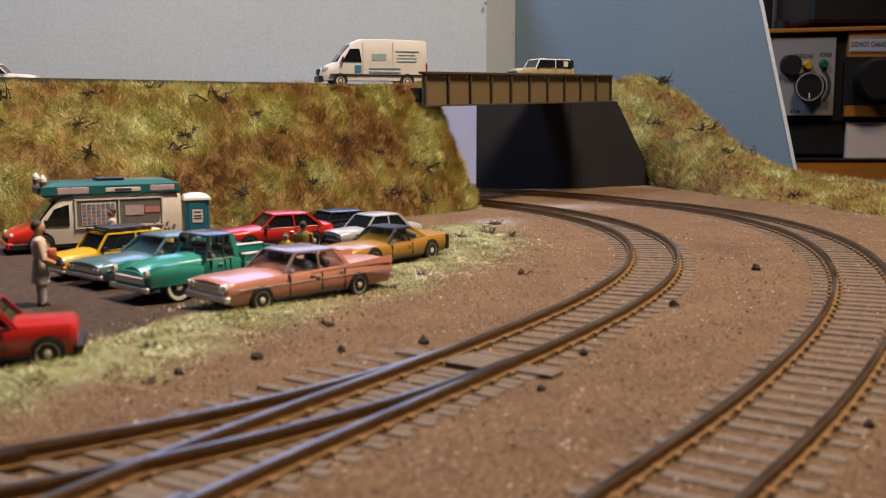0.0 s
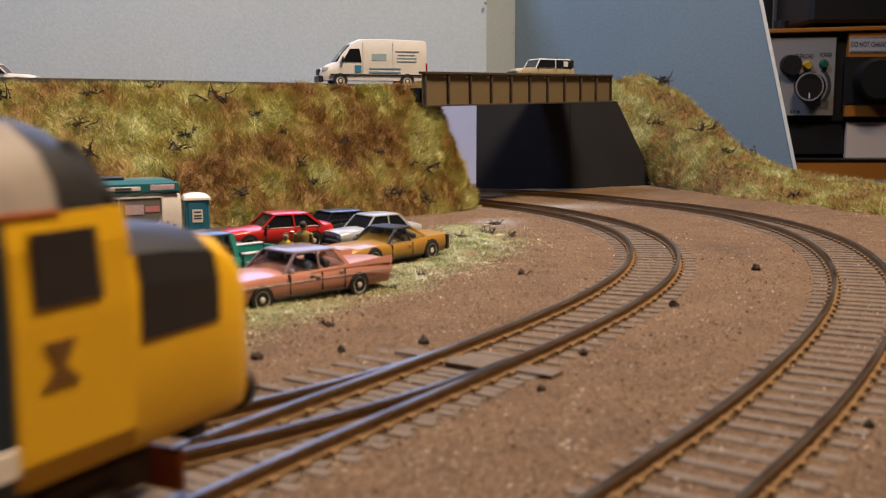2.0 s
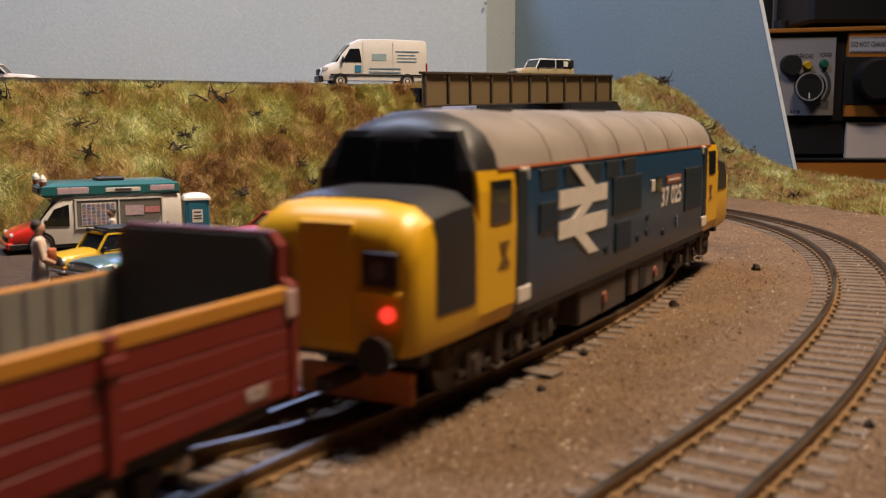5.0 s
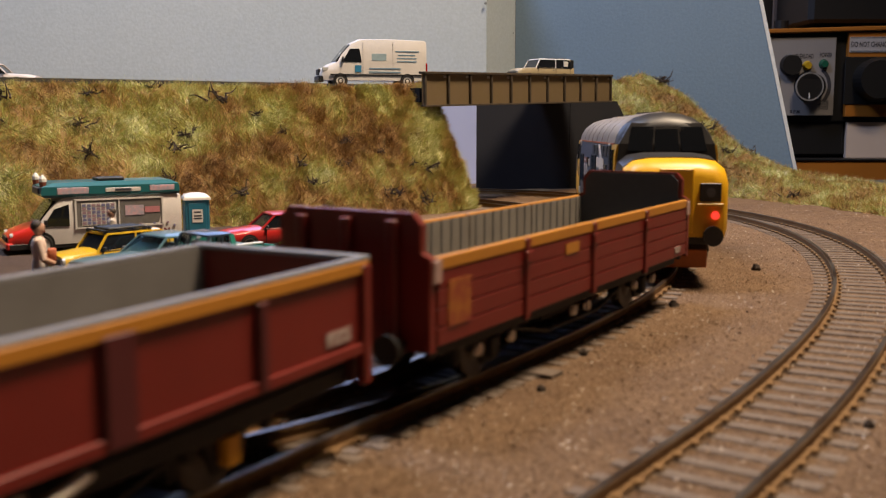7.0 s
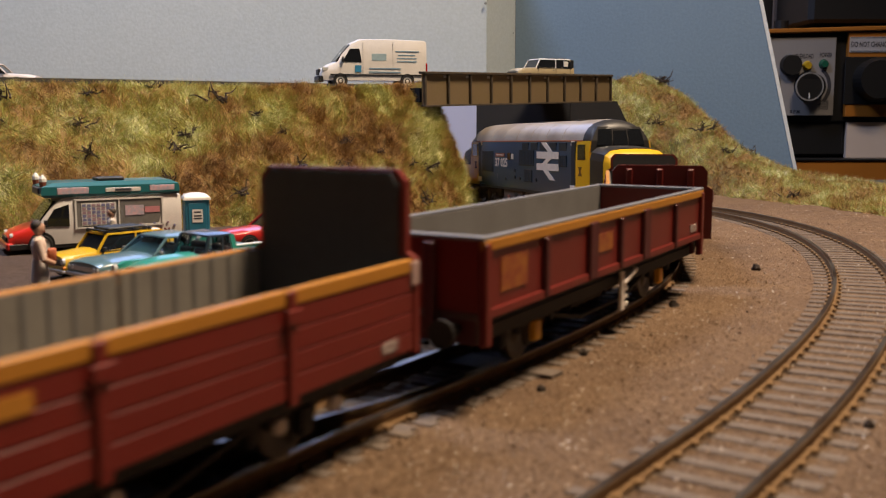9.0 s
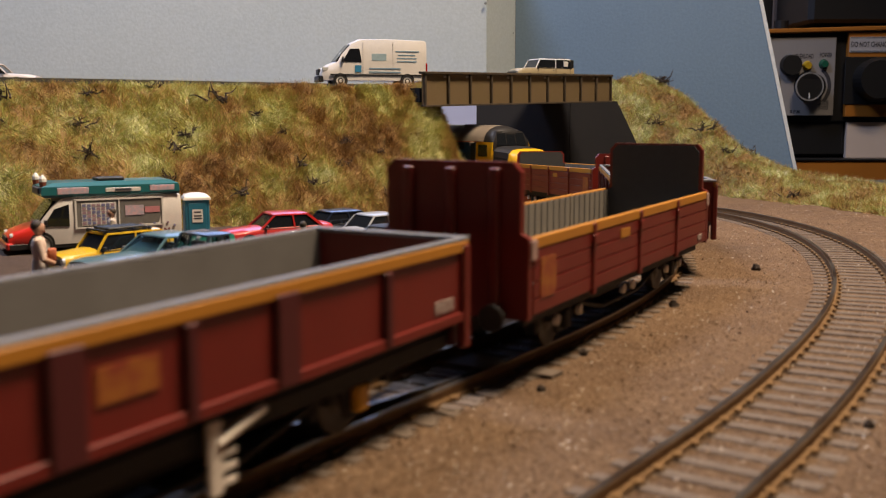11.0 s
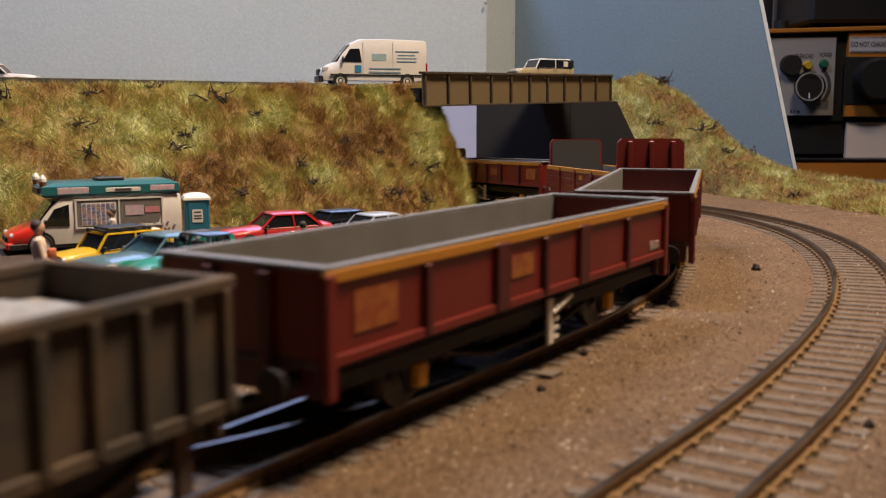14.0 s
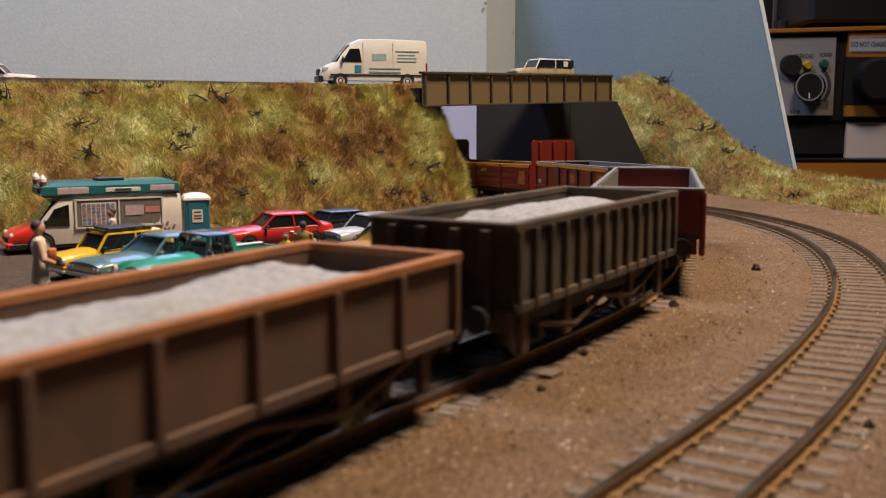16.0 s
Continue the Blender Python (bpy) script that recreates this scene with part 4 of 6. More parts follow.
def portable_toilet(m):
    t = thing("portable_toilet", "blue portable toilet cabin with white rounded roof", "toilet cabin", m)
    part("cabin", Geo().box(-7.5, 7.5, -7.5, 7.5, 0, 25, c=0.8), PORTA, t)
    part("door", Geo().box(-5.5, 5.5, -8.0, -7.4, 1.5, 23, c=0.3), PORTA, t)
    part("notice", Geo().box(-3.2, 3.2, -8.3, -7.9, 11, 19), WHITE, t, "white notice with small print")
    for z, w in ((17, 2.2), (14.6, 2.4), (13, 2.4)):
        part("print_bar", Geo().box(-w, w, -8.4, -8.2, z, z + 0.8), LETTER_DARK, t)
    part("roof", Geo().loft([[(8 * k, -8 * k, z), (8 * k, 8 * k, z), (-8 * k, 8 * k, z), (-8 * k, -8 * k, z)] for k, z in ((1.05, 24.8), (1.05, 26), (0.8, 28), (0.3, 29))]), VAN_WHITE, t, "white rounded roof", smooth=60)


portable_toilet(mpose(-113.5, 458, 0.3, 0, 0, 20) @ Matrix.Scale(0.73, 4))

# red hatchback at the back of the car park
RED = paint("signal_red", (0.48, 0.02, 0.018))


def hatch_extras(t):
    add_box(t, "front_bumper", BLACK, 25, 27, -10, 10, 3.4, 6.2, c=0.6, label="black front bumper")
    for y in (-7.5, 7.5):
        add_box(t, "headlight", HEAD, 24.9, 26.0, y - 1.9, y + 1.9, 7.2, 8.6)
        add_box(t, "indicator", AMBER, 24.6, 25.9, y * 1.27 - 0.5, y * 1.27 + 0.5, 7.2, 8.6)
    add_box(t, "grille", BLACK, 25.0, 26.0, -5.2, 5.2, 7.0, 8.6)


SMALL = [(-26.5, 9.0, 4.6, 11.0), (-24, 10, 3.4, 11.6), (0, 10.6, 3.1, 11.2), (10, 10.6, 3.1, 10.9), (22, 10.2, 3.2, 9.8), (25, 9.6, 3.8, 9.2), (26, 9.0, 4.4, 8.6)]
hr = heading(-54, 452, -97, 428)
build_car("hatchback_car", "bright red coupe with black bumper parked by the bank", mpose(-71, 420, 0.6, 0, 0, hr) @ Matrix.Scale(0.88, 4), 53, 21, SMALL, (10.5, 3, -14, -22, 11.0, 16.9, 9.6, 8.2), (16, -16), RED, None, SILVER, 4.1, extras=hatch_extras)

# dark blue saloon half hidden behind it
NAVY = paint("midnight_blue", (0.012, 0.018, 0.035))
build_car("saloon_car", "midnight blue saloon parked in the back row", mpose(-50, 452, -0.4, 0, 0, hr + 6) @ Matrix.Scale(0.80, 4), 58, 22,
          [(-29, 10, 4.6, 10.6), (-26, 10.8, 3.3, 11.0), (0, 11, 3.0, 11.2), (24, 10.6, 3.2, 10.4), (28.6, 9.6, 4.2, 9.4)], (11, 5, -14, -22, 11.1, 17.2, 10, 8.6), (17.5, -17.5), NAVY, None, SILVER, 4.2)

# pale silver saloon
PALE_SILVER = paint("pale_silver", (0.42, 0.43, 0.45), 0.3)


def silver_extras(t):
    add_box(t, "front_bumper", BLACK, 28, 29.8, -10.6, 10.6, 3.8, 6.0, c=0.5, label="dark front bumper")
    add_box(t, "grille", BLACK, 28.2, 29.0, -9.6, 9.6, 6.6, 8.6, label="dark grille band")
    for y in (-7.6, 7.6):
        add_box(t, "headlight", HEAD, 28.6, 29.3, y - 1.6, y + 1.6, 6.8, 8.4)


build_car("saloon_car", "pale silver saloon with dark windows in the back row", mpose(-31, 433, 0.0, 0, 0, hr + 14) @ Matrix.Scale(0.78, 4), 59, 22,
          [(-29, 10, 4.6, 10.8), (-26, 10.8, 3.3, 11.2), (0, 11, 3.0, 11.4), (24, 10.6, 3.2, 10.4), (29, 10, 4.2, 9.6)], (12, 5, -13, -20, 11.3, 17.6, 10.1, 8.6), (18, -17.5), PALE_SILVER, None, SILVER, 4.2, extras=silver_extras)

# gold muscle car with black roof
GOLD = paint("bronze_gold", (0.42, 0.22, 0.04))
VINYL = mat("black_vinyl_roof", (0.02, 0.02, 0.025), 0.55)


def muscle_extras(t):
    add_box(t, "grille", BLACK, 34.4, 35.6, -10.8, 10.8, 5.0, 8.8, c=0.4, label="full-width black grille")
    for y in (-9.4, -7.0, 7.0, 9.4):
        lamp_disc(t, "headlight", 34.9, y, 6.8, 1.0, HEAD)
    add_box(t, "rear_panel", BLACK, -36.4, -35.2, -10.2, 10.2, 6.4, 10.8, c=0.3, label="black tail band")
    add_box(t, "tail_band", BLACK, -33.6, -31.4, -12.35, 12.35, 4.5, 11.6, c=0.2)


hc = heading(-6, 386.7, -22.5, 365.2)
build_car("coupe_car", "bronze gold muscle coupe with black vinyl roof", mpose(-22, 379, 0.7, 0, 0, hc - 1) @ Matrix.Scale(0.80, 4), 71, 25,
          [(-35.6, 11, 5.0, 11.4), (-33, 11.9, 4.0, 12.0), (-20, 12.5, 3.4, 12.0), (-8, 12.2, 3.2, 10.9), (8, 12.2, 3.2, 10.7), (20, 12.5, 3.3, 10.8), (31, 12.2, 3.6, 10.3), (35, 11.5, 4.4, 9.4)],
          (11, 3, -9, -21, 10.8, 17.0, 11.0, 8.9), (21, -20), GOLD, VINYL, CHROME, 4.9, glass_mat=CLEAR, extras=muscle_extras)

# red hatchback close by, seen from behind, and a dark blue car beyond it
build_car("hatchback_car", "bright red hatchback parked at the car park edge", mpose(-105, 222, 0.4, 0, 0, 197) @ Matrix.Scale(0.83, 4), 50, 21,
          [(-25.5, 9.0, 5.0, 10.5), (-24, 10, 3.6, 12.0), (0, 10.5, 3.1, 12.0), (10, 10.4, 3.1, 11.6), (21, 10.0, 3.2, 10.2), (25, 9.0, 4.4, 9.0)],
          (16, 9, -5, -11, 11.8, 17.6, 9.6, 8.3), (15.5, -18.0), RED, None, SILVER, 4.3, extras=lambda t: add_box(t, "rear_bumper", BLACK, -27.2, -24.8, -9.8, 9.8, 4.2, 6.2, c=0.5, label="black rear bumper"))
build_car("saloon_car", "dark blue car parked beyond the red hatchback", mpose(-152, 265, 0.9, 0, 0, 190), 54, 22, SMALL, (10.5, 3, -14, -22, 11.0, 16.9, 9.6, 8.2), (16, -16), paint("royal_navy", (0.02, 0.025, 0.12)), None, SILVER, 4.2)

# delivery van on the road
def delivery_van(m):
    t = thing("delivery_van", "white high-roofed delivery van with blue lettering bars", "model van", m)
    g = Geo()
    g.loft([body_ring(x, w, 5.0, z, 0.9, 0.5) for x, w, z in ((-40, 11.6, 33.5), (-38.5, 12.3, 34.4), (-10, 12.4, 35), (10, 12.4, 34.6), (17, 12.3, 31.5), (24, 12.1, 24), (27.5, 12, 18.4), (34, 11.6, 15.6), (38.5, 10.8, 12.6), (40, 9.8, 9.5))])
    part("body", g, VAN_WHITE, t, smooth=40)
    part("front_bumper", Geo().box(37.5, 41.3, -11.2, 11.2, 3.6, 8.4, c=0.9), BLACK, t, "black front bumper")
    part("grille", Geo().box(39, 40.8, -5.5, 5.5, 9.0, 13.2, c=0.4), BLACK, t)
    part("rear_bumper", Geo().box(-41.2, -39, -11.8, 11.8, 3.6, 6.4, c=0.4), BLACK, t)
    g = Geo().loft([[(28.6, -10.8, 19.2), (28.6, 10.8, 19.2), (27.4, 10.8, 18.6), (27.4, -10.8, 18.6)], [(18.6, -10.0, 31.2), (18.6, 10.0, 31.2), (17.4, 10.0, 30.6), (17.4, -10.0, 30.6)]])
    part("windscreen", g, DARKGLASS, t)
    for s in (1, -1):
        part("cab_window", Geo().prism([(9.5, 18), (24, 18.4), (18.3, 27.6), (11.2, 28)], s * 12.15 - 0.35, s * 12.15 + 0.35), DARKGLASS, t)
        part("side_strip", Geo().box(-36, 33, s * 12.3 - 0.3, s * 12.3 + 0.3, 8.4, 9.6, c=0.2), BLACK, t, "dark rubbing strip")
        part("headlight", Geo().box(33.5, 38.6, s * 10.4 - 0.9, s * 10.4 + 0.9, 11.5, 14.6, c=0.6), HEAD, t)
        part("mirror", Geo().box(23, 24.4, s * 13.4 - 0.9, s * 13.4 + 0.9, 18, 22, c=0.3), BLACK, t)
        part("tail_light", Geo().box(-40.6, -39.4, s * 11.6 - 0.6, s * 11.6 + 0.6, 9, 18, c=0.2), REDLENS, t)
        part("logo_panel", Geo().box(-9, 2, s * 12.42 - 0.1, s * 12.42 + 0.1, 19.5, 24.5), mat("pale_blue_print", (0.35, 0.48, 0.55), 0.5), t, "pale blue logo shape")
        part("square_sign", Geo().box(9.8, 14.6, s * 12.42 - 0.1, s * 12.42 + 0.1, 11, 16), mat("sign_blue", (0.03, 0.22, 0.42), 0.5), t, "blue square sign")
        bar = mat("blue_letter_bar", (0.22, 0.36, 0.48), 0.5)
        for x0, x1, z in ((-34, -16, 26), (-31, -18, 23.4), (-32, -17, 21), (-32, -17, 18.6), (-20, 4, 13.4), (-20, 4, 10.8)):
            part("lettering_bar", Geo().box(x0, x1, s * 12.42 - 0.1, s * 12.42 + 0.1, z, z + 0.75), bar, t)
        for x in (-14, 8.6):
            part("door_gap", Geo().box(x - 0.15, x + 0.15, s * 12.36 - 0.1, s * 12.36 + 0.1, 8, 33), mat("door_gap_grey", (0.45, 0.43, 0.42), 0.7), t)
    for x in (25.5, -25):
        for s in (1, -1):
            wheel_part(t, x, s * 11.1, 4.5, 3.2, SILVER, s)
            part("wheel_arch", Geo().tube((x, s * 8.5, 4.5), (x, s * 12.35, 4.5), 5.4, 20), BLACK, t, at=mpose(0, 0, 0.3))


delivery_van(mpose(-54, 762, 76.8, 0, 0, 196))

# off-road car on the bridge, white car far along the road
def off_road_extras(t):
    add_box(t, "roof_panel", BLACK, -24, 3, -9.6, 9.6, 24.9, 25.4, c=0.2, label="black roof panel")
    for s in (1, -1):
        add_box(t, "side_panel", WHITE, -24, -19, s * 11.5 - 0.4, s * 11.5 + 0.4, 17.5, 22.5, c=0.3, label="white side pannier")
        add_box(t, "rear_pillar", BLACK, -30, -26.5, s * 11.4 - 0.6, s * 11.4 + 0.6, 16.4, 24.0, c=0.3)
    add_box(t, "grille", BLACK, 30, 31.4, -8, 8, 9.5, 12.5, label="black grille")


TAN = paint("sand_beige", (0.42, 0.34, 0.20))
build_car("off_road_car", "sand beige off-road car with a pale roof and roof rails", mpose(80, 836, 80.5, 0, 0, 205) @ Matrix.Scale(0.86, 4), 62, 26,
          [(-31, 11.6, 5.4, 16.2), (-29, 12.6, 4.6, 16.4), (0, 12.8, 4.4, 16.4), (12, 12.8, 4.4, 16.2), (27, 12.4, 4.8, 15.0), (30.6, 11.4, 6, 13)],
          (12, 7, -27, -30, 16.2, 24.2, 12.0, 11.0), (19.5, -19.5), TAN, WHITE, SILVER, 5.4, extras=off_road_extras)
build_car("saloon_car", "white car with dark windows on the road", mpose(-306, 690, 73, 0, 0, 8), 60, 23,
          [(-30, 10, 4.6, 10.8), (-26, 11, 3.3, 11.6), (0, 11.2, 3.0, 11.4), (24, 10.8, 3.2, 10.2), (29.6, 9.6, 4.2, 9.0)], (12, 5, -14, -22, 11.3, 17.6, 10.1, 8.6), (18, -17.5), paint("warm_white", (0.75, 0.68, 0.64)), None, SILVER, 4.2)


# ---- the train ----
LOCO_BLUE = mat("loco_rail_blue", (0.007, 0.046, 0.105), 0.38, spots=(0.006, 0.038, 0.085), scale=60, coat=0.15)
LOCO_YELLOW = mat("loco_warning_yellow", (0.80, 0.44, 0.010), 0.38, spots=(0.72, 0.38, 0.01), scale=90)
LOCO_ROOF = mat("loco_roof_grey", (0.38, 0.33, 0.29), 0.30, spots=(0.24, 0.20, 0.17), scale=45, amount=0.8)
LOCO_DARK = mat("loco_dark_panel", (0.008, 0.018, 0.028), 0.55)
LOCO_BLACK = mat("loco_nose_black", (0.02, 0.018, 0.018), 0.45)
LOCO_WHITE = mat("loco_white_transfer", (0.80, 0.72, 0.64), 0.5)
ORANGE_LINE = mat("cantrail_orange", (0.55, 0.14, 0.03), 0.5)
BOGIE = mat("bogie_weathered", (0.045, 0.032, 0.024), 0.8, spots=(0.10, 0.065, 0.045), scale=160, amount=0.8, bump=0.4)
TANK = mat("tank_brown_grey", (0.065, 0.047, 0.038), 0.75, spots=(0.11, 0.075, 0.055), scale=110, bump=0.3)
RAIL_Z = 4.0


def wheelset(parent, x, r, y=8.6, label=""):
    g = Geo()
    n = 18
    for s in (1, -1):
        rings = []
        for q, rad in ((0.0, r * 0.99), (s * 2.3, r), (s * -0.0 + s * 2.3, r * 0.84), (s * 1.9, r * 0.5), (s * 2.4, r * 0.2)):
            rings.append([(rad * math.cos(2 * math.pi * i / n), s * (y - 1.2) + q, rad * math.sin(2 * math.pi * i / n)) for i in range(n)])
        g.loft(rings)
    g.tube((0, -y, 0), (0, y, 0), 1.1, 8)
    for i in range(4):
        a = math.pi * i / 2
        g.tube((r * 0.2 * math.cos(a), y + 1.0, r * 0.2 * math.sin(a)), (r * 0.8 * math.cos(a), y + 1.0, r * 0.8 * math.sin(a)), 0.35, 5)
    return part("wheelset", g, WHEEL, parent, at=mpose(x, 0, r))


WHEEL = mat("wheel_dull_steel", (0.09, 0.08, 0.075), 0.45, 0.5, spots=(0.06, 0.045, 0.035), scale=200)


def loco_ring(x, k=1.0, roof=True):
    half = [(16.6 * k, 13.0), (17.6 * k, 16.0), (17.75 * k, 30.0), (17.5 * k, 37.5), (16.9 * k, 41.0)]
    return [(x, y, z) for y, z in half] + [(x, -y, z) for y, z in reversed(half)]


def roof_ring(x, k=1.0, drop=0.0):
    half = [(16.95, 41.0), (16.2, 44.0), (14.2, 47.2), (10.5, 49.9), (5.5, 51.4), (0, 51.9)]
    pts = [(x, y * k, 41 + (z - 41) * (1 - drop)) for y, z in half]
    return pts + [(x, -y, z) for _, y, z in reversed(pts[:-1])]


def build_loco():
    t = thing("diesel_locomotive", "blue diesel locomotive with yellow ends and white arrow emblem", "model locomotive")
    part("body", Geo().loft([loco_ring(x) for x in (-82.2, -40, 0, 40, 82.2)]), LOCO_BLUE, t, "rail blue body side", smooth=30)
    part("roof", Geo().loft([roof_ring(x) for x in np.linspace(-84, 84, 12)]), LOCO_ROOF, t, "weathered pale grey roof", smooth=35)
    for s in (1, -1):
        part("cantrail_stripe", Geo().box(-90, 90, s * 17.0 - 0.2, s * 17.0 + 0.2, 40.8, 41.3), ORANGE_LINE, t, "thin orange cantrail line")
    for x in (-62, -38, -14, 10, 34, 58):
        g = Geo().loft([roof_ring(x - 0.3, 1.012), roof_ring(x + 0.3, 1.012)])
        part("roof_rib", g, LOCO_ROOF, t)
    part("roof_fan", Geo().tube((-58, 0, 51.0), (-58, 0, 52.2), 5.5, 24), mat("fan_grille", (0.07, 0.06, 0.055), 0.6), t, "dark round fan grille")
    part("exhaust_panel", Geo().box(-4, 16, -3.2, 3.2, 51.0, 52.1, c=0.3), mat("sooty_roof", (0.05, 0.045, 0.045), 0.8), t, "sooty exhaust panel")
    part("roof_hatch", Geo().box(34, 52, -4, 4, 50.7, 52.0, c=0.3), LOCO_ROOF, t)
    for e in (1, -1):
        def X(x):
            return e * x
        # cab: yellow lower part, dark roof dome with the windscreens
        cab = part("cab", Geo().loft([[(X(x), y, z) for _, y, z in loco_ring(0)] for x in (82.6, 92, 99.5)]), LOCO_YELLOW, t, "warning yellow cab side")
        g = Geo().loft([[(X(x), y, z) for _, y, z in roof_ring(0, k, d)] for x, k, d in ((83.8, 1.0, 0.0), (89.9, 1.0, 0.019))], 0)
        g.loft([[(X(x), y, z) for _, y, z in roof_ring(0, k, d)] for x, k, d in ((90, 1.0, 0.02), (95, 0.985, 0.12), (97.5, 0.96, 0.3), (98.6, 0.93, 0.5))], 1)
        part("cab_roof", g, [LOCO_ROOF, LOCO_BLACK], t, "domed cab roof, dark round the windscreens", smooth=40)
        part("cab_eaves", Geo().loft([[(X(x), y * 1.004, 40.4 + (z - 41) * 0.35) for _, y, z in roof_ring(0)] for x in (83, 94)]), LOCO_YELLOW, t)
        g = Geo().loft([[(X(99.0), -16.9, 35.6), (X(99.0), 16.9, 35.6), (X(100.3), 16.9, 35.6), (X(100.3), -16.9, 35.6)], [(X(98.6), -16.6, 41.2), (X(98.6), 16.6, 41.2), (X(99.8), 16.2, 41.2), (X(99.8), -16.2, 41.2)], [(X(95.4), -12.4, 48.0), (X(95.4), 12.4, 48.0), (X(97.6), 12.0, 48.0), (X(97.6), -12.0, 48.0)]])
        part("windscreen_frame", g, LOCO_BLACK, t)
        for y0, y1 in ((-13.6, -5.0), (-4.2, 4.2), (5.0, 13.6)):
            g = Geo().loft([[(X(99.2), y0, 39.0), (X(99.2), y1, 39.0), (X(100.4), y1, 39.0), (X(100.4), y0, 39.0)], [(X(97.4), y0 * 0.88, 46.8), (X(97.4), y1 * 0.88, 46.8), (X(98.4), y1 * 0.88, 46.8), (X(98.4), y0 * 0.88, 46.8)]])
            part("windscreen", g, DARKGLASS, t)
        # nose
        rings, tops = [], []
        for x, w, zt in ((99.2, 17.6, 38.4), (108, 17.5, 37.9), (115.5, 17.3, 37.1), (120.0, 17.0, 35.9), (122.2, 16.4, 34.0), (123.2, 15.2, 31.5)):
            half = [(w - 0.8, 13.0), (w, 15.5), (w, zt - 6.5), (w - 0.9, zt - 3.2), (w - 4.0, zt - 0.9), (w * 0.45, zt - 0.1)]
            rings.append([(X(x), y, z) for y, z in half] + [(X(x), 0, zt)] + [(X(x), -y, z) for y, z in reversed(half)])
        nose = part("nose", Geo().loft(rings), LOCO_YELLOW, t, "rounded yellow nose", smooth=35)
        g = Geo()
        top = [[p for p in r[3:10]] for r in rings[:3]]
        g.loft([[(x, y * 1.0, z + 0.25) for x, y, z in r] + [(x, y, z - 0.4) for x, y, z in reversed(r)] for r in top])
        part("nose_top", g, LOCO_BLACK, nose, "matt black nose top", smooth=35)
        foot = 25.5 if e > 0 else 18.5
        for s in (1, -1):
            g = Geo().loft([[(X(x), s * (w + 0.2), foot), (X(x), s * (w + 0.2), zt - 6.4), (X(x), s * (w - 0.6), zt - 3.0), (X(x), s * (w - 1.6), foot)] for x, w, zt in ((101.0, 17.6, 38.3), (108, 17.5, 37.9), (115.6, 17.3, 37.1))])
            part("nose_grille", g, LOCO_BLACK, nose, "dark side grille")
            part("headcode_panel", Geo().box(X(123.0) - 0.8, X(123.0) + 0.8, s * 10.8 - 3.4, s * 10.8 + 3.4, 24.0, 29.6, c=0.3), LOCO_BLACK, nose, "square black headcode box")
            part("marker_lamp", Geo().tube((X(123.7), s * 10.8, 26.8), (X(124.1), s * 10.8, 26.8), 1.5, 12), HEAD_DULL, nose, "round grey lamp in the headcode box")
            part("nose_rail", Geo().box(min(X(122.0), X(124.2)), max(X(122.0), X(124.2)), s * 10.8 - 4.2, s * 10.8 + 4.2, 22.6, 23.4, c=0.2), LOCO_YELLOW, nose)
            part("tail_lamp", Geo().tube((X(122.4), s * 12.4, 19.8), (X(124.2), s * 12.4, 19.8), 1.25, 12), LAMP_RED, nose, "lit red tail lamp" if e < 0 else "red tail lamp")
            part("buffer", Geo().tube((X(114), s * 11.4, 13.6), (X(125.4), s * 11.4, 13.6), 1.5, 10), LOCO_BLACK, t)
            part("buffer_head", Geo().tube((X(125.4), s * 11.4, 13.6), (X(126.8), s * 11.4, 13.6), 3.2, 14), LOCO_BLACK, t)
            part("cab_window", Geo().prism([(X(85.4), 31.6), (X(95.0), 31.6), (X(94.2), 39.2), (X(85.4), 39.2)], s * 17.45 - 0.5, s * 17.45 + 0.5), DARKGLASS, cab)
            # Recess is not cut in: its shade is put in as dark colour.
            part("cab_door", Geo().box(min(X(77.2), X(82.0)), max(X(77.2), X(82.0)), s * 17.55 - 0.3, s * 17.55 + 0.3, 15.5, 40.4), LOCO_DARK, t, "cab door drawn as a dark panel for its shaded recess")
            part("step_plate", Geo().box(min(X(75.6), X(82.2)), max(X(75.6), X(82.2)), s * 17.7 - 0.4, s * 17.7 + 0.4, 15.4, 18.4, c=0.2), LOCO_WHITE, t, "white data panel by the steps")
            part("roof_corner", Geo().box(min(X(76), X(80)), max(X(76), X(80)), s * 17.2 - 0.5, s * 17.2 + 0.5, 38.6, 41, c=0.2), LOCO_WHITE, t)
        part("nose_door", Geo().box(min(X(121), X(123.5)), max(X(121), X(123.5)), -5.5, 5.5, 14.0, 34.0, c=0.4), LOCO_YELLOW, nose, "yellow nose door")
        part("buffer_beam", Geo().box(min(X(112.5), X(116)), max(X(112.5), X(116)), -14.5, 14.5, 9.8, 13.0, c=0.4), LOCO_BLACK, t)
        part("snow_plough", Geo().box(min(X(113), X(114.4)), max(X(113), X(114.4)), -12, 12, 2.0, 8.0, c=0.4), ORANGE_PLOUGH, t, "orange plough under the buffer beam")
        part("coupling", Geo().box(min(X(114), X(125)), max(X(114), X(125)), -1.6, 1.6, 6.0, 8.2, c=0.3), LOCO_BLACK, t)
        # bogie with three axles
        b = part("bogie_frame", Geo().box(min(X(48), X(106)), max(X(48), X(106)), -13.8, 13.8, 6.5, 11.8, c=0.6), BOGIE, t, "weathered three-axle bogie")
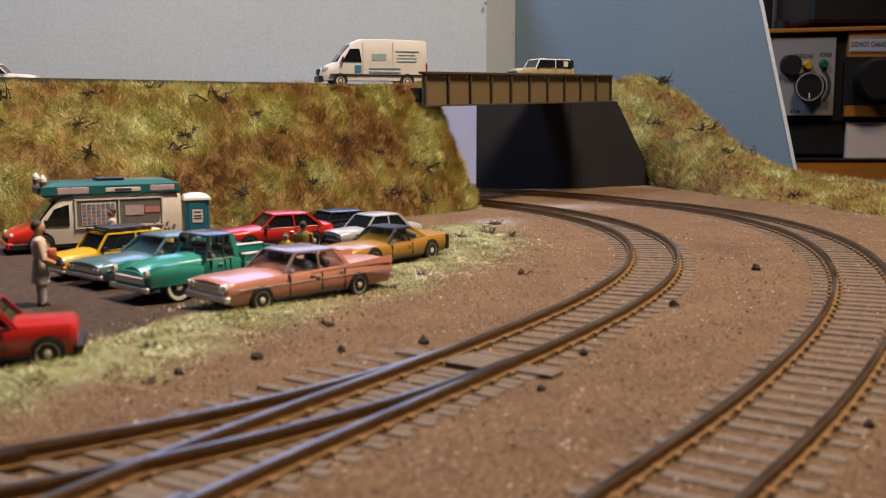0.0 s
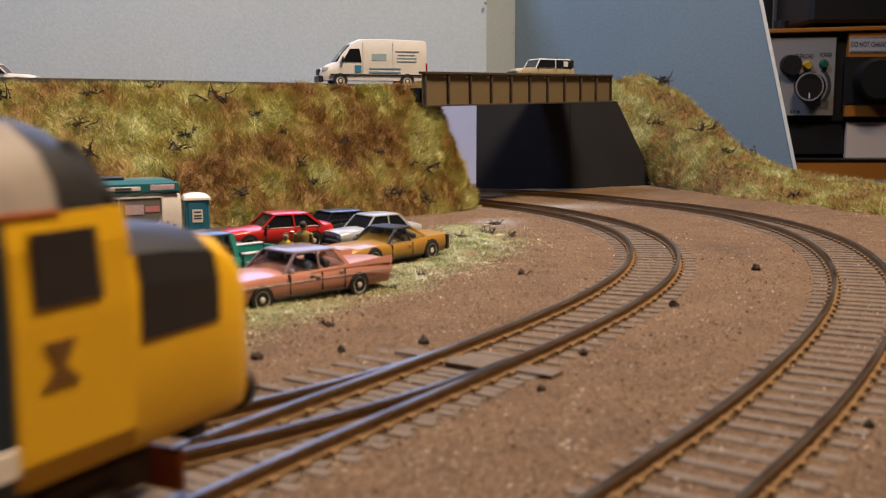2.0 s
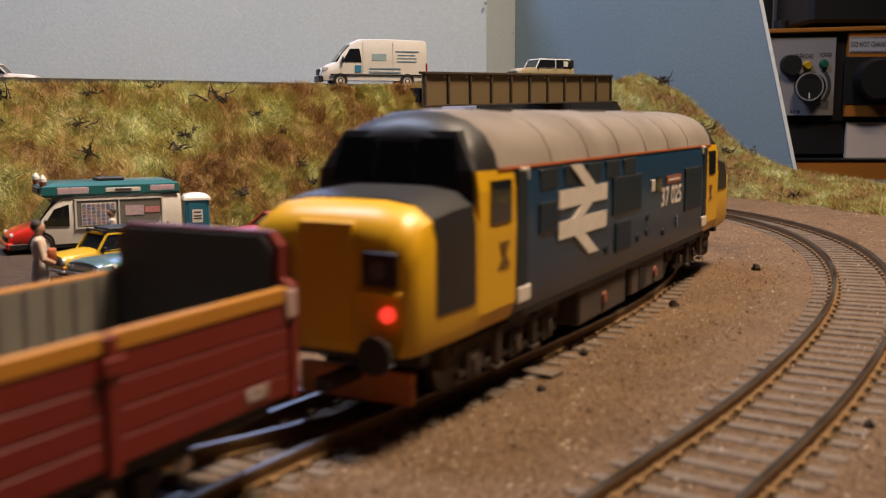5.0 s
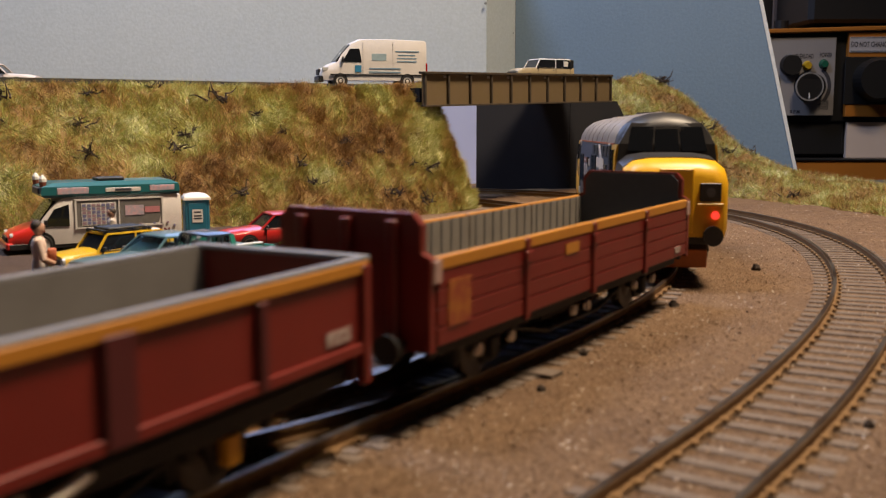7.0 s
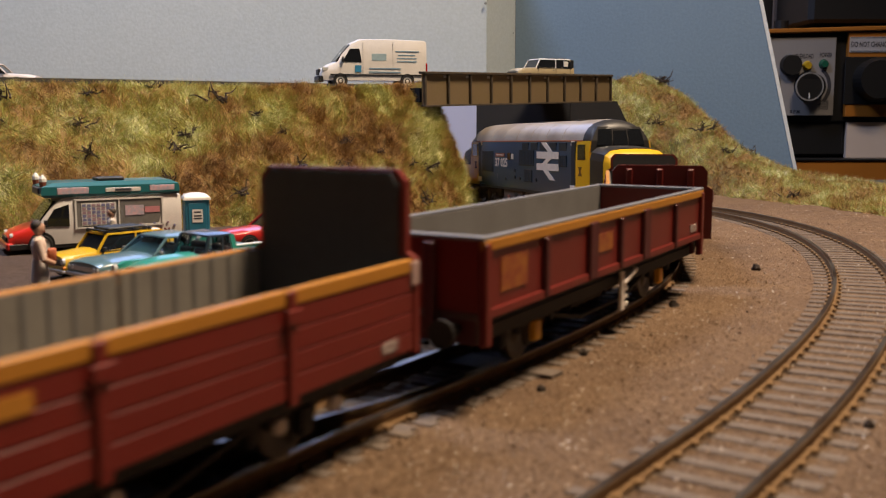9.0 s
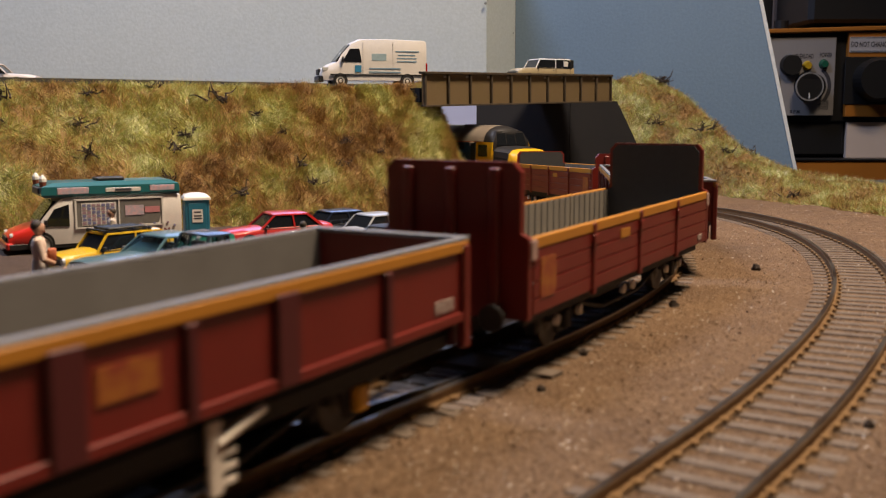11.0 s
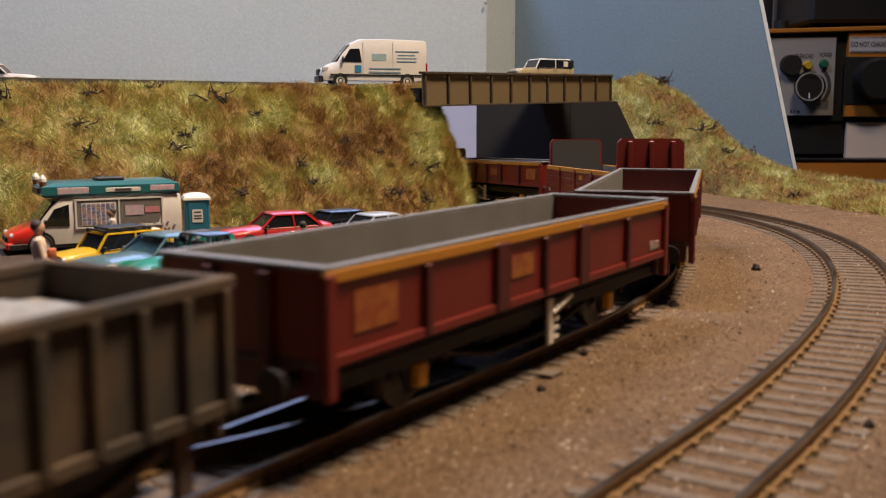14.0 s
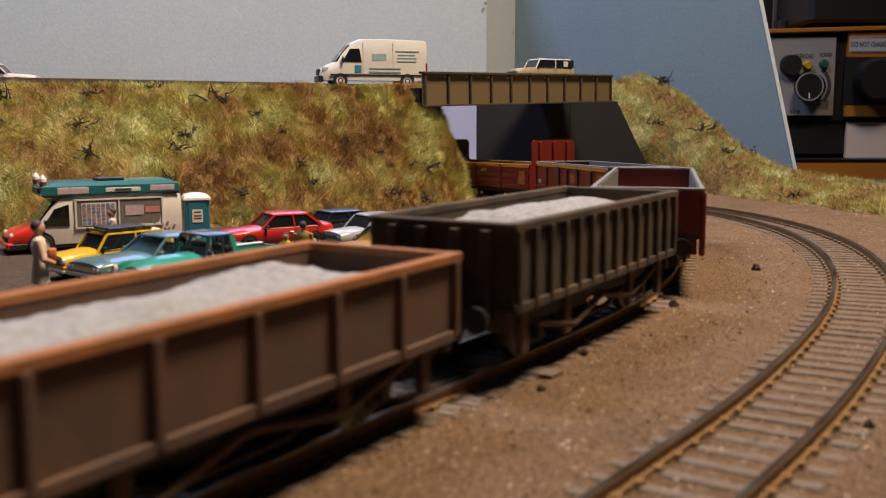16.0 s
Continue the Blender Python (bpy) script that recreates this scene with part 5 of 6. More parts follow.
        for s in (1, -1):
            for x in (58, 76, 96):
                g = Geo().box(min(X(x - 3), X(x + 3)), max(X(x - 3), X(x + 3)), s * 14.2 - 0.9, s * 14.2 + 0.9, 3.4, 9.0, c=0.4)
                g.tube((X(x), s * 14.8, 6.6), (X(x), s * 15.8, 6.6), 1.5, 10)
                part("axlebox", g, BOGIE, b)
            for x in (67, 86):
                part("coil_spring", Geo().tube((X(x), s * 14.4, 4.5), (X(x), s * 14.4, 10.8), 1.7, 8), BOGIE, b)
                part("step", Geo().box(min(X(x - 2), X(x + 2)), max(X(x - 2), X(x + 2)), s * 15.2 - 0.8, s * 15.2 + 0.8, 3.2, 4.0, c=0.2), BOGIE, b)
            part("side_frame", Geo().box(min(X(50), X(104)), max(X(50), X(104)), s * 14.0 - 0.6, s * 14.0 + 0.6, 9.0, 11.2, c=0.3), BOGIE, b)
            part("lower_bar", Geo().box(min(X(52), X(102)), max(X(52), X(102)), s * 14.2 - 0.5, s * 14.2 + 0.5, 4.4, 5.6, c=0.2), BOGIE, b)
    for s in (1, -1):
        part("tank", Geo().box(-40, -3, s * 10 - 6, s * 10 + 6, 2.8, 12.2, c=0.7), TANK, t, "brown-grey weathered tank")
        part("battery_box", Geo().box(2, 36, s * 10 - 6, s * 10 + 6, 3.4, 12.2, c=0.7), TANK, t, "brown-grey battery box")
        for x in (-22, 25):
            part("valve_cap", Geo().tube((x, s * 15.9, 7.2), (x, s * 16.7, 7.2), 1.5, 10), COPPER, t, "reddish round cap")
        part("access_panel", Geo().box(9, 15, s * 16.1 - 0.2, s * 16.1 + 0.2, 4.5, 10.5), UNDER, t)
        part("sole_bar", Geo().box(-84, 84, s * 16.3 - 0.5, s * 16.3 + 0.5, 11.8, 13.4, c=0.2), UNDER, t)
        for x0, x1, z0, z1 in ((51.5, 74, 22, 35), (-22, 3, 27, 36), (-19, -6, 17.8, 25), (-71, -59.5, 27.5, 33.5)):
            gr = part("grille", Geo().box(x0, x1, s * 17.75 - 0.3, s * 17.75 + 0.3, z0, z1, c=0.1), LOCO_DARK, t, "dark louvred grille")
            for k in range(int((x1 - x0) / 2.5)):
                part("louvre", Geo().box(x0 + 1 + 2.5 * k, x0 + 1.5 + 2.5 * k, s * 18.05 - 0.12, s * 18.05 + 0.12, z0 + 0.6, z1 - 0.6), LOCO_BLUE, gr)
        for k in range(5):
            part("cantrail_window", Geo().box(-70 + 14.4 * k, -59.5 + 14.4 * k, s * 17.35 - 0.35, s * 17.35 + 0.35, 36.0, 40.2, c=0.2), LOCO_DARK, t, "dark cantrail grille")
        part("side_window", Geo().box(13.2, 16.6, s * 17.8 - 0.25, s * 17.8 + 0.25, 30.5, 33.6, c=0.2), LOCO_WHITE, t, "pale blind window")
        part("side_window", Geo().box(18.2, 23.8, s * 17.8 - 0.25, s * 17.8 + 0.25, 30, 34.2, c=0.2), DARKGLASS, t)
        part("nameplate", Geo().box(29, 46, s * 17.85 - 0.2, s * 17.85 + 0.2, 31.6, 33.8), COPPER, t, "small dull red nameplate")
        part("name_bar", Geo().box(31, 44, s * 18.05 - 0.1, s * 18.05 + 0.1, 32.4, 33.0), LOCO_WHITE, t)
        for x, z in ((-26, 19.5), (10, 24), (10, 20), (1, 19.5), (27, 18.5)):
            part("filler_cap", Geo().tube((x, s * 17.6, z), (x, s * 18.05, z), 1.1, 10), LOCO_DARK, t)
        # arrow emblem as plain white shapes
        cx, cz = -43.5, 30.2
        def poly(q):
            e = Geo().prism([(cx + px * (1 if s < 0 else -1), cz + 1.1 * pz) for px, pz in q], s * 17.95 - 0.12, s * 17.95 + 0.12)
            part("emblem_bar", e, LOCO_WHITE, t, "white arrow emblem stroke")
        poly([(-16.5, 1.2), (-16.5, 4.6), (16.5, 4.6), (16.5, 1.2)])
        poly([(-16.5, -4.6), (-16.5, -1.2), (16.5, -1.2), (16.5, -4.6)])
        poly([(-9.5, 9.2), (-2.5, 9.2), (8.0, 4.5), (1.0, 4.5)])
        poly([(-1.0, 1.3), (6.0, 1.3), (-1.0, -1.3), (-8.0, -1.3)])
        poly([(-6.5, -4.5), (0.5, -4.5), (11.0, -9.2), (4.0, -9.2)])
        m = mpose(35.5, s * 17.9, 28.8, 90, 0, 0 if s < 0 else 180)
        lettering("running_number", "37 025", 7.6, LOCO_WHITE, t, m, "white running number", 1.12)
        part("small_mark", Geo().box(42, 43.6, s * 17.85 - 0.12, s * 17.85 + 0.12, 18.2, 21.4), mat("worn_mark", (0.14, 0.17, 0.19), 0.6), t)
        for x in (88.5, -88.5):
            part("depot_mark", Geo().prism([(x - 2.2, 28), (x + 2.2, 28), (x + 0.7, 25.4), (x + 2.6, 23.4), (x - 2.6, 23.4), (x - 0.7, 25.4)], s * 17.8 - 0.1, s * 17.8 + 0.1), DEPOT, t)
    ws = [wheelset(t, x, 7.2) for x in (96, 76, 58, -58, -76, -96)]
    # the model stands a little tall: stretch everything above the sole bars
    seen = set()
    for ob in t.children_recursive:
        if ob.data.name in seen or ob.name.split(".")[0] in ("wheelset", "running_number"):
            continue
        seen.add(ob.data.name)
        for v in ob.data.vertices:
            if v.co.z > 0.013:
                v.co.z = 0.013 + (v.co.z - 0.013) * 1.055
    return t, ws


HEAD_DULL = mat("dull_lamp_glass", (0.10, 0.10, 0.11), 0.2)
LAMP_RED = glow("tail_lamp_red", (1.0, 0.05, 0.03), 1.2)
ORANGE_PLOUGH = mat("plough_orange", (0.55, 0.16, 0.03), 0.5)
COPPER = mat("dull_copper_red", (0.30, 0.10, 0.06), 0.5)
DEPOT = mat("depot_ink", (0.16, 0.07, 0.01), 0.6)
WAG_RED = mat("wagon_maroon_red", (0.165, 0.013, 0.008), 0.42, spots=(0.13, 0.010, 0.007), scale=60)
# Darker copy of the wagon maroon, for posts and headstocks.
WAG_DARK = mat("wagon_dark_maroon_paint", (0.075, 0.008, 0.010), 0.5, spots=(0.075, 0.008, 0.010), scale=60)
WAG_GOLD = mat("wagon_gold_band", (0.50, 0.21, 0.02), 0.5, spots=(0.42, 0.17, 0.02), scale=90)
GOLD_FAINT = mat("gold_transfer_worn", (0.36, 0.12, 0.02), 0.5, spots=(0.25, 0.04, 0.02), scale=350, amount=1.0)
WAG_GREY = mat("wagon_inside_grey", (0.16, 0.15, 0.14), 0.75, spots=(0.11, 0.10, 0.09), scale=80)
WAG_RIM = mat("wagon_grey_rim", (0.19, 0.19, 0.21), 0.6)
WAG_WOOD = mat("wagon_weathered_planks", (0.20, 0.18, 0.15), 0.85, spots=(0.14, 0.12, 0.10), scale=120)
YEL_BOX = mat("axlebox_yellow", (0.75, 0.36, 0.02), 0.5)
RIB_GREY = mat("wagon_weathered_grey_brown", (0.034, 0.027, 0.021), 0.85, spots=(0.10, 0.062, 0.034), scale=70, amount=0.9, bump=0.3)
RUST_BROWN = mat("wagon_rust_brown", (0.115, 0.058, 0.036), 0.8, spots=(0.07, 0.045, 0.034), scale=60, amount=0.9, bump=0.3)
RUST_ORANGE = mat("wagon_rust_orange_rim", (0.32, 0.12, 0.035), 0.75, spots=(0.14, 0.06, 0.03), scale=120, bump=0.4)
STONE = mat("crushed_stone", (0.36, 0.36, 0.37), 0.95, spots=(0.22, 0.22, 0.23), scale=900, amount=1.0, bump=1.0, fine=1800)


def underframe(t, L, axles, box_mat=None, dots=False):
    part("sole_bar", Geo().box(-L / 2 + 2, L / 2 - 2, -14.4, 14.4, 11.2, 13.2, c=0.3), UNDER, t)
    ws = []
    for x in axles:
        for s in (1, -1):
            part("axle_guard", Geo().prism([(x - 6, 11.4), (x + 6, 11.4), (x + 2.4, 3.6), (x - 2.4, 3.6)], s * 12.6 - 0.5, s * 12.6 + 0.5), UNDER, t)
            part("spring", Geo().box(x - 9, x + 9, s * 13.2 - 0.7, s * 13.2 + 0.7, 8.6, 10.2, c=0.3), UNDER, t)
            part("axlebox", Geo().box(x - 1.6, x + 1.6, s * 13.8 - 1.0, s * 13.8 + 1.0, 4.6, 9.0, c=0.4), box_mat or UNDER, t, "yellow axlebox end" if box_mat else "")
        ws.append(wheelset(t, x, 6.2))
    for e in (1, -1):
        for s in (1, -1):
            part("buffer", Geo().tube((e * (L / 2 - 1), s * 11.2, 12.4), (e * (L / 2 + 4.5), s * 11.2, 12.4), 1.4, 10, r2=1.4), UNDER, t)
            part("buffer_head", Geo().tube((e * (L / 2 + 4.5), s * 11.2, 12.4), (e * (L / 2 + 5.6), s * 11.2, 12.4), 2.8, 12), UNDER, t)
        part("coupling", Geo().box(min(e * (L / 2 - 4), e * (L / 2 + 9)), max(e * (L / 2 - 4), e * (L / 2 + 9)), -1.5, 1.5, 5.6, 7.6, c=0.3), UNDER, t)
    # Invented gear: extra dark mass so less light shows through under the wagon.
    for s in (1, -1):
        part("side_girder", Geo().box(-L / 2 + 3, L / 2 - 3, s * 14.2 - 0.6, s * 14.2 + 0.6, 9.4, 12.4, c=0.3), UNDER, t)
        part("truss_rod", Geo().tube((-L * 0.26, s * 12.4, 9.6), (-L * 0.10, s * 12.4, 4.6), 0.6, 6).tube((-L * 0.10, s * 12.4, 4.6), (L * 0.10, s * 12.4, 4.6), 0.6, 6).tube((L * 0.10, s * 12.4, 4.6), (L * 0.26, s * 12.4, 9.6), 0.6, 6), UNDER, t)
        for x in axles:
            for e in (1, -1):
                part("brake_block", Geo().box(x + e * 7.4 - 0.9, x + e * 7.4 + 0.9, s * 8.6 - 1.4, s * 8.6 + 1.4, 3.6, 10.0, c=0.3), UNDER, t)
                part("spring_hanger", Geo().box(x + e * 8.4 - 0.7, x + e * 8.4 + 0.7, s * 13.4 - 0.8, s * 13.4 + 0.8, 7.4, 11.6, c=0.2), UNDER, t)
        part("air_tank", Geo().tube((-L * 0.07, s * 6.5, 7.2), (L * 0.07, s * 6.5, 7.2), 2.6, 12), UNDER, t)
    part("brake_rod", Geo().tube((-L * 0.3, 0, 7), (L * 0.3, 0, 7), 0.6, 6), UNDER, t)
    for x in (-L * 0.12, L * 0.10):
        part("brake_cylinder", Geo().tube((x, -8, 8.4), (x, 8, 8.4), 2.2, 10), UNDER, t)
    return ws


def drop_side_wagon(L, top):
    t = thing("open_wagon", "maroon planked wagon with tall stepped ends and gold top rail", "model wagon", group="wagons of the train")
    part("floor_panel", Geo().box(-L / 2, L / 2, -16.6, 16.6, 12.9, 14.4), WAG_WOOD, t, "weathered plank floor")
    for s in (1, -1):
        for k in range(4):
            x0, x1 = -L / 2 + 1.2 + (L - 2.4) * k / 4 + 0.4, -L / 2 + 1.2 + (L - 2.4) * (k + 1) / 4 - 0.4
            for j in range(4):
                part("plank", Geo().box(x0, x1, s * 16.9 - 0.6, s * 16.9 + 0.6, 12.4 + 3.4 * j, 15.6 + 3.4 * j, c=0.2), WAG_RED, t)
            part("gold_rail", Geo().box(x0, x1, s * 16.95 - 0.7, s * 16.95 + 0.7, 26.0, 28.3, c=0.25), WAG_GOLD, t, "gold top rail")
            part("inner_lining", Geo().box(x0, x1, s * 16.1 - 0.25, s * 16.1 + 0.25, 14.4, 27.8), WAG_WOOD, t)
            for q in range(7):
                part("lining_stud", Geo().box(x0 + 2.5 + 4.6 * q, x0 + 3.1 + 4.6 * q, s * 15.75 - 0.15, s * 15.75 + 0.15, 14.4, 27.9), WAG_GREY, t)
        for k in range(1, 4):
            x = -L / 2 + 1.2 + (L - 2.4) * k / 4
            part("door_post", Geo().box(x - 1.1, x + 1.1, s * 17.5 - 0.6, s * 17.5 + 0.6, 11.4, 28.0, c=0.3), WAG_RED, t)
            part("latch", Geo().box(x - 1.8, x + 1.8, s * 18.2 - 0.3, s * 18.2 + 0.3, 23.5, 25.5, c=0.2), WAG_RED, t)
        part("gold_mark", Geo().box(-L / 2 + 5, -L / 2 + 13, s * 17.6 - 0.1, s * 17.6 + 0.1, 15.4, 23.8), GOLD_FAINT, t, "gold lettering block")
        part("gold_mark", Geo().box(-16, -9, s * 17.6 - 0.1, s * 17.6 + 0.1, 22.4, 24.6), WAG_GOLD, t)
        part("data_mark", Geo().box(L / 2 - 12, L / 2 - 7, s * 17.6 - 0.1, s * 17.6 + 0.1, 13.6, 15.4), DATA_GREY, t, "small grey data panel")
        for x in (L * 0.30 - 7, L * 0.30 + 7, -L * 0.30 - 7, -L * 0.30 + 7, -4, 4):
            part("spring_cap", Geo().tube((x, s * 14.0, 7.6), (x, s * 15.0, 7.6), 1.25, 10), LOCO_WHITE, t, "white painted spring cap")
    for e in (1, -1):
        q = [(-17.4, 11.6), (17.4, 11.6), (17.4, 28.2), (15.6, 29.2), (15.6, top - 2), (13.8, top), (-13.8, top), (-15.6, top - 2), (-15.6, 29.2), (-17.4, 28.2)]
        end = part("end_wall", Geo().prism(q, e * L / 2 - 0.9, e * L / 2 + 0.9, 0, "x"), WAG_RED, t, "tall stepped maroon end")
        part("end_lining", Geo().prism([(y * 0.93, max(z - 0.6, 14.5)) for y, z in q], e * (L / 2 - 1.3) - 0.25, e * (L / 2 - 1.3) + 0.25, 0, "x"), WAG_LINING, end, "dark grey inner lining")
        for y in (-10, 0, 10):
            part("end_rib", Geo().box(min(e * (L / 2 + 0.8), e * (L / 2 + 2.2)), max(e * (L / 2 + 0.8), e * (L / 2 + 2.2)), y - 1.1, y + 1.1, 12, top - 1.2, c=0.35), WAG_RED, end)
        part("corner_plate", Geo().box(min(e * (L / 2 - 2.6), e * (L / 2 + 0.2)), max(e * (L / 2 - 2.6), e * (L / 2 + 0.2)), -17.9, -16.2, 23.8, 27.8, c=0.2), PALE_PLATE, end, "pale corner plate")
    return t, underframe(t, L, (L * 0.30, -L * 0.30), None)


DATA_GREY = mat("worn_data_print", (0.42, 0.37, 0.34), 0.6, spots=(0.22, 0.10, 0.09), scale=900, amount=1.0)
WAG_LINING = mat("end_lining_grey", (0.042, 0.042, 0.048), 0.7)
PALE_PLATE = mat("pale_pink_plate", (0.45, 0.30, 0.27), 0.6)


def ribbed_wagon(L, plain=True):
    t = thing("box_wagon", "maroon ribbed open wagon with gold band and grey inside", "model wagon", group="wagons of the train")
    part("floor_panel", Geo().box(-L / 2, L / 2, -16.2, 16.2, 14.4, 15.8), WAG_GREY, t)
    for s in (1, -1):
        part("side_panel", Geo().box(-L / 2, L / 2, s * 16.6 - 0.5, s * 16.6 + 0.5, 15.4, 29.2), WAG_RED, t, "maroon side panel")
        part("gold_band", Geo().box(-L / 2 - 0.3, L / 2 + 0.3, s * 17.05 - 0.65, s * 17.05 + 0.65, 27.6, 29.6, c=0.25), WAG_GOLD, t, "gold top band")
        part("top_rim", Geo().box(-L / 2 - 0.3, L / 2 + 0.3, s * 16.75 - 0.75, s * 16.75 + 0.75, 29.6, 30.3, c=0.2), WAG_RIM, t, "grey top rim")
        part("lower_lip", Geo().box(-L / 2, L / 2, s * 17.1 - 0.7, s * 17.1 + 0.7, 14.6, 16.4, c=0.25), WAG_RED, t)
        part("inner_side", Geo().box(-L / 2 + 1, L / 2 - 1, s * 15.9 - 0.2, s * 15.9 + 0.2, 15.8, 29.6), WAG_GREY, t, "grey inside face")
        for fr, wide in ((0.19, 1.1), (0.37, 2.6), (0.5, 1.1), (0.63, 2.6), (0.81, 1.1)):
            x = L / 2 - fr * L
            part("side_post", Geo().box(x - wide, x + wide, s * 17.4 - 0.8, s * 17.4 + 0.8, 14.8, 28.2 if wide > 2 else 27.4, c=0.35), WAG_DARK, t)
        for e in (1, -1):
            part("corner_post", Geo().box(min(e * (L / 2 - 2.2), e * (L / 2 + 0.3)), max(e * (L / 2 - 2.2), e * (L / 2 + 0.3)), s * 17.2 - 0.9, s * 17.2 + 0.9, 9.4, 29.0, c=0.35), WAG_RED, t)
        part("gold_mark", Geo().box(-L * 0.10, -L * 0.035, s * 17.2 - 0.12, s * 17.2 + 0.12, 20.4, 24.8), GOLD_FAINT, t, "gold emblem shape")
        part("gold_mark", Geo().box(-L * 0.45, -L * 0.37, s * 17.2 - 0.12, s * 17.2 + 0.12, 19.0, 25.6), GOLD_FAINT, t, "gold lettering block")
        part("data_panel", Geo().box(L * 0.42, L * 0.465, s * 17.2 - 0.12, s * 17.2 + 0.12, 17.4, 19.6), DATA_GREY, t, "white data panel")
        g = Geo()
        g.box(4.0, 6.2, s * 16.2 - 0.4, s * 16.2 + 0.4, 3.2, 13.2)
        g.tube((5.5, s * 16.4, 10.0), (15.0, s * 16.4, 12.6), 0.75, 6)
        for k in range(3):
            g.box(6.2, 9.0, s * 16.2 - 0.3, s * 16.2 + 0.3, 4.0 + 2 * k, 4.8 + 2 * k)
        part("brake_lever", g, LOCO_WHITE, t, "white brake lever and rack")
    for e in (1, -1):
        part("end_panel", Geo().box(min(e * (L / 2 - 1.1), e * (L / 2)), max(e * (L / 2 - 1.1), e * (L / 2)), -16.4, 16.4, 14.6, 29.6), WAG_RED, t)
        part("end_rim", Geo().box(min(e * (L / 2 - 1.8), e * (L / 2 + 0.6)), max(e * (L / 2 - 1.8), e * (L / 2 + 0.6)), -17.6, 17.6, 29.6, 30.4, c=0.2), WAG_RIM, t, "grey end rim")
        for y in (-6, 6):
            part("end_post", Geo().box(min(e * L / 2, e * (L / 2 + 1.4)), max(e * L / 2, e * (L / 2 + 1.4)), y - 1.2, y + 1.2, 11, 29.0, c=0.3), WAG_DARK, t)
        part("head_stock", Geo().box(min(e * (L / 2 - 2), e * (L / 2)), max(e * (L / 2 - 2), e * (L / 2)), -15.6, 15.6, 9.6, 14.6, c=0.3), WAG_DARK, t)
    return t, underframe(t, L, (L * 0.29, -L * 0.29), YEL_BOX)


def stone_load(L, W, z, seed):
    nu, nv = 60, 16
    g = Geo()
    v = []
    for j in range(nv):
        for i in range(nu):
            x, y = -L / 2 + L * i / (nu - 1), -W / 2 + W * j / (nv - 1)
            e = min(1.0, 4.5 * (0.5 - abs(i / (nu - 1) - 0.5))) * (1 - (2 * abs(j / (nv - 1) - 0.5)) ** 2.2)
            h = z + 5.0 * e + 1.0 * noise.noise(Vector((x * 0.3, y * 0.3, seed))) + 1.4 * noise.noise(Vector((x * 0.06, y * 0.1, seed)))
            v.append((x, y, h))
    g.add(v, [(j * nu + i, j * nu + i + 1, (j + 1) * nu + i + 1, (j + 1) * nu + i) for j in range(nv - 1) for i in range(nu - 1)])
    return g


def stone_wagon(L, ribs, colour, rim, label, seed, z0=14.0, z1=30.5):
    t = thing("stone_wagon", label, "model wagon", group="wagons of the train")
    part("floor_panel", Geo().box(-L / 2, L / 2, -16, 16, z0, z0 + 1.2), colour, t)
    for s in (1, -1):
        part("side_panel", Geo().box(-L / 2, L / 2, s * 16.4 - 0.5, s * 16.4 + 0.5, z0, z1), colour, t)
        part("top_rail", Geo().box(-L / 2 - 0.5, L / 2 + 0.5, s * 16.8 - 1.1, s * 16.8 + 1.1, z1 - 0.6, z1 + 1.2, c=0.4), rim, t, "rusty top rail")
        part("lower_rail", Geo().box(-L / 2, L / 2, s * 17.0 - 0.8, s * 17.0 + 0.8, z0 - 0.8, z0 + 1.2, c=0.3), colour, t)
        for k in range(ribs + 1):
            x = -L / 2 + 1.5 + (L - 3) * k / ribs
            part("side_rib", Geo().box(x - 0.9, x + 0.9, s * 17.3 - 0.8, s * 17.3 + 0.8, z0, z1 - 0.4, c=0.35), colour, t)
        g = Geo()
        for a, b in (((-L * 0.36, 9), (-L * 0.16, 5)), ((-L * 0.16, 5), (0, 9.5)), ((0, 9.5), (L * 0.2, 6)), ((L * 0.2, 6), (L * 0.38, 11))):
            g.tube((a[0], s * 15.2, a[1]), (b[0], s * 15.2, b[1]), 0.9, 6)
        for x in (-L * 0.42, -L * 0.2, L * 0.2, L * 0.42):
            part("axle_guard", Geo().box(x - 1.6, x + 1.6, s * 15.0 - 0.8, s * 15.0 + 0.8, 3.6, 13, c=0.3), RUST_BROWN, t)
        part("brake_rigging", g, RUST_BROWN, t, "rusty brake rods")
    for e in (1, -1):
        part("end_panel", Geo().box(min(e * (L / 2 - 1), e * L / 2), max(e * (L / 2 - 1), e * L / 2), -16.2, 16.2, z0 - 0.5, z1), colour, t)
        part("end_rail", Geo().box(min(e * (L / 2 - 1.4), e * (L / 2 + 0.7)), max(e * (L / 2 - 1.4), e * (L / 2 + 0.7)), -17.8, 17.8, z1 - 0.5, z1 + 1.1, c=0.4), rim if colour is RUST_BROWN else colour, t)
        for y in (-11, -4, 4, 11):
            part("end_post", Geo().box(min(e * L / 2, e * (L / 2 + 1.6)), max(e * L / 2, e * (L / 2 + 1.6)), y - 1, y + 1, z0 - 2, z1 - 0.4, c=0.3), colour, t)
        part("head_stock", Geo().box(min(e * (L / 2 - 2), e * L / 2), max(e * (L / 2 - 2), e * L / 2), -15.6, 15.6, 9.2, z0 - 0.5, c=0.3), colour, t)
    part("stone_load", stone_load(L - 3, 30.8, z1 - 4.6, seed), STONE, t, "heaped pale grey crushed stone", smooth=60)
    return t, underframe(t, L, (L * 0.32, -L * 0.32), None)


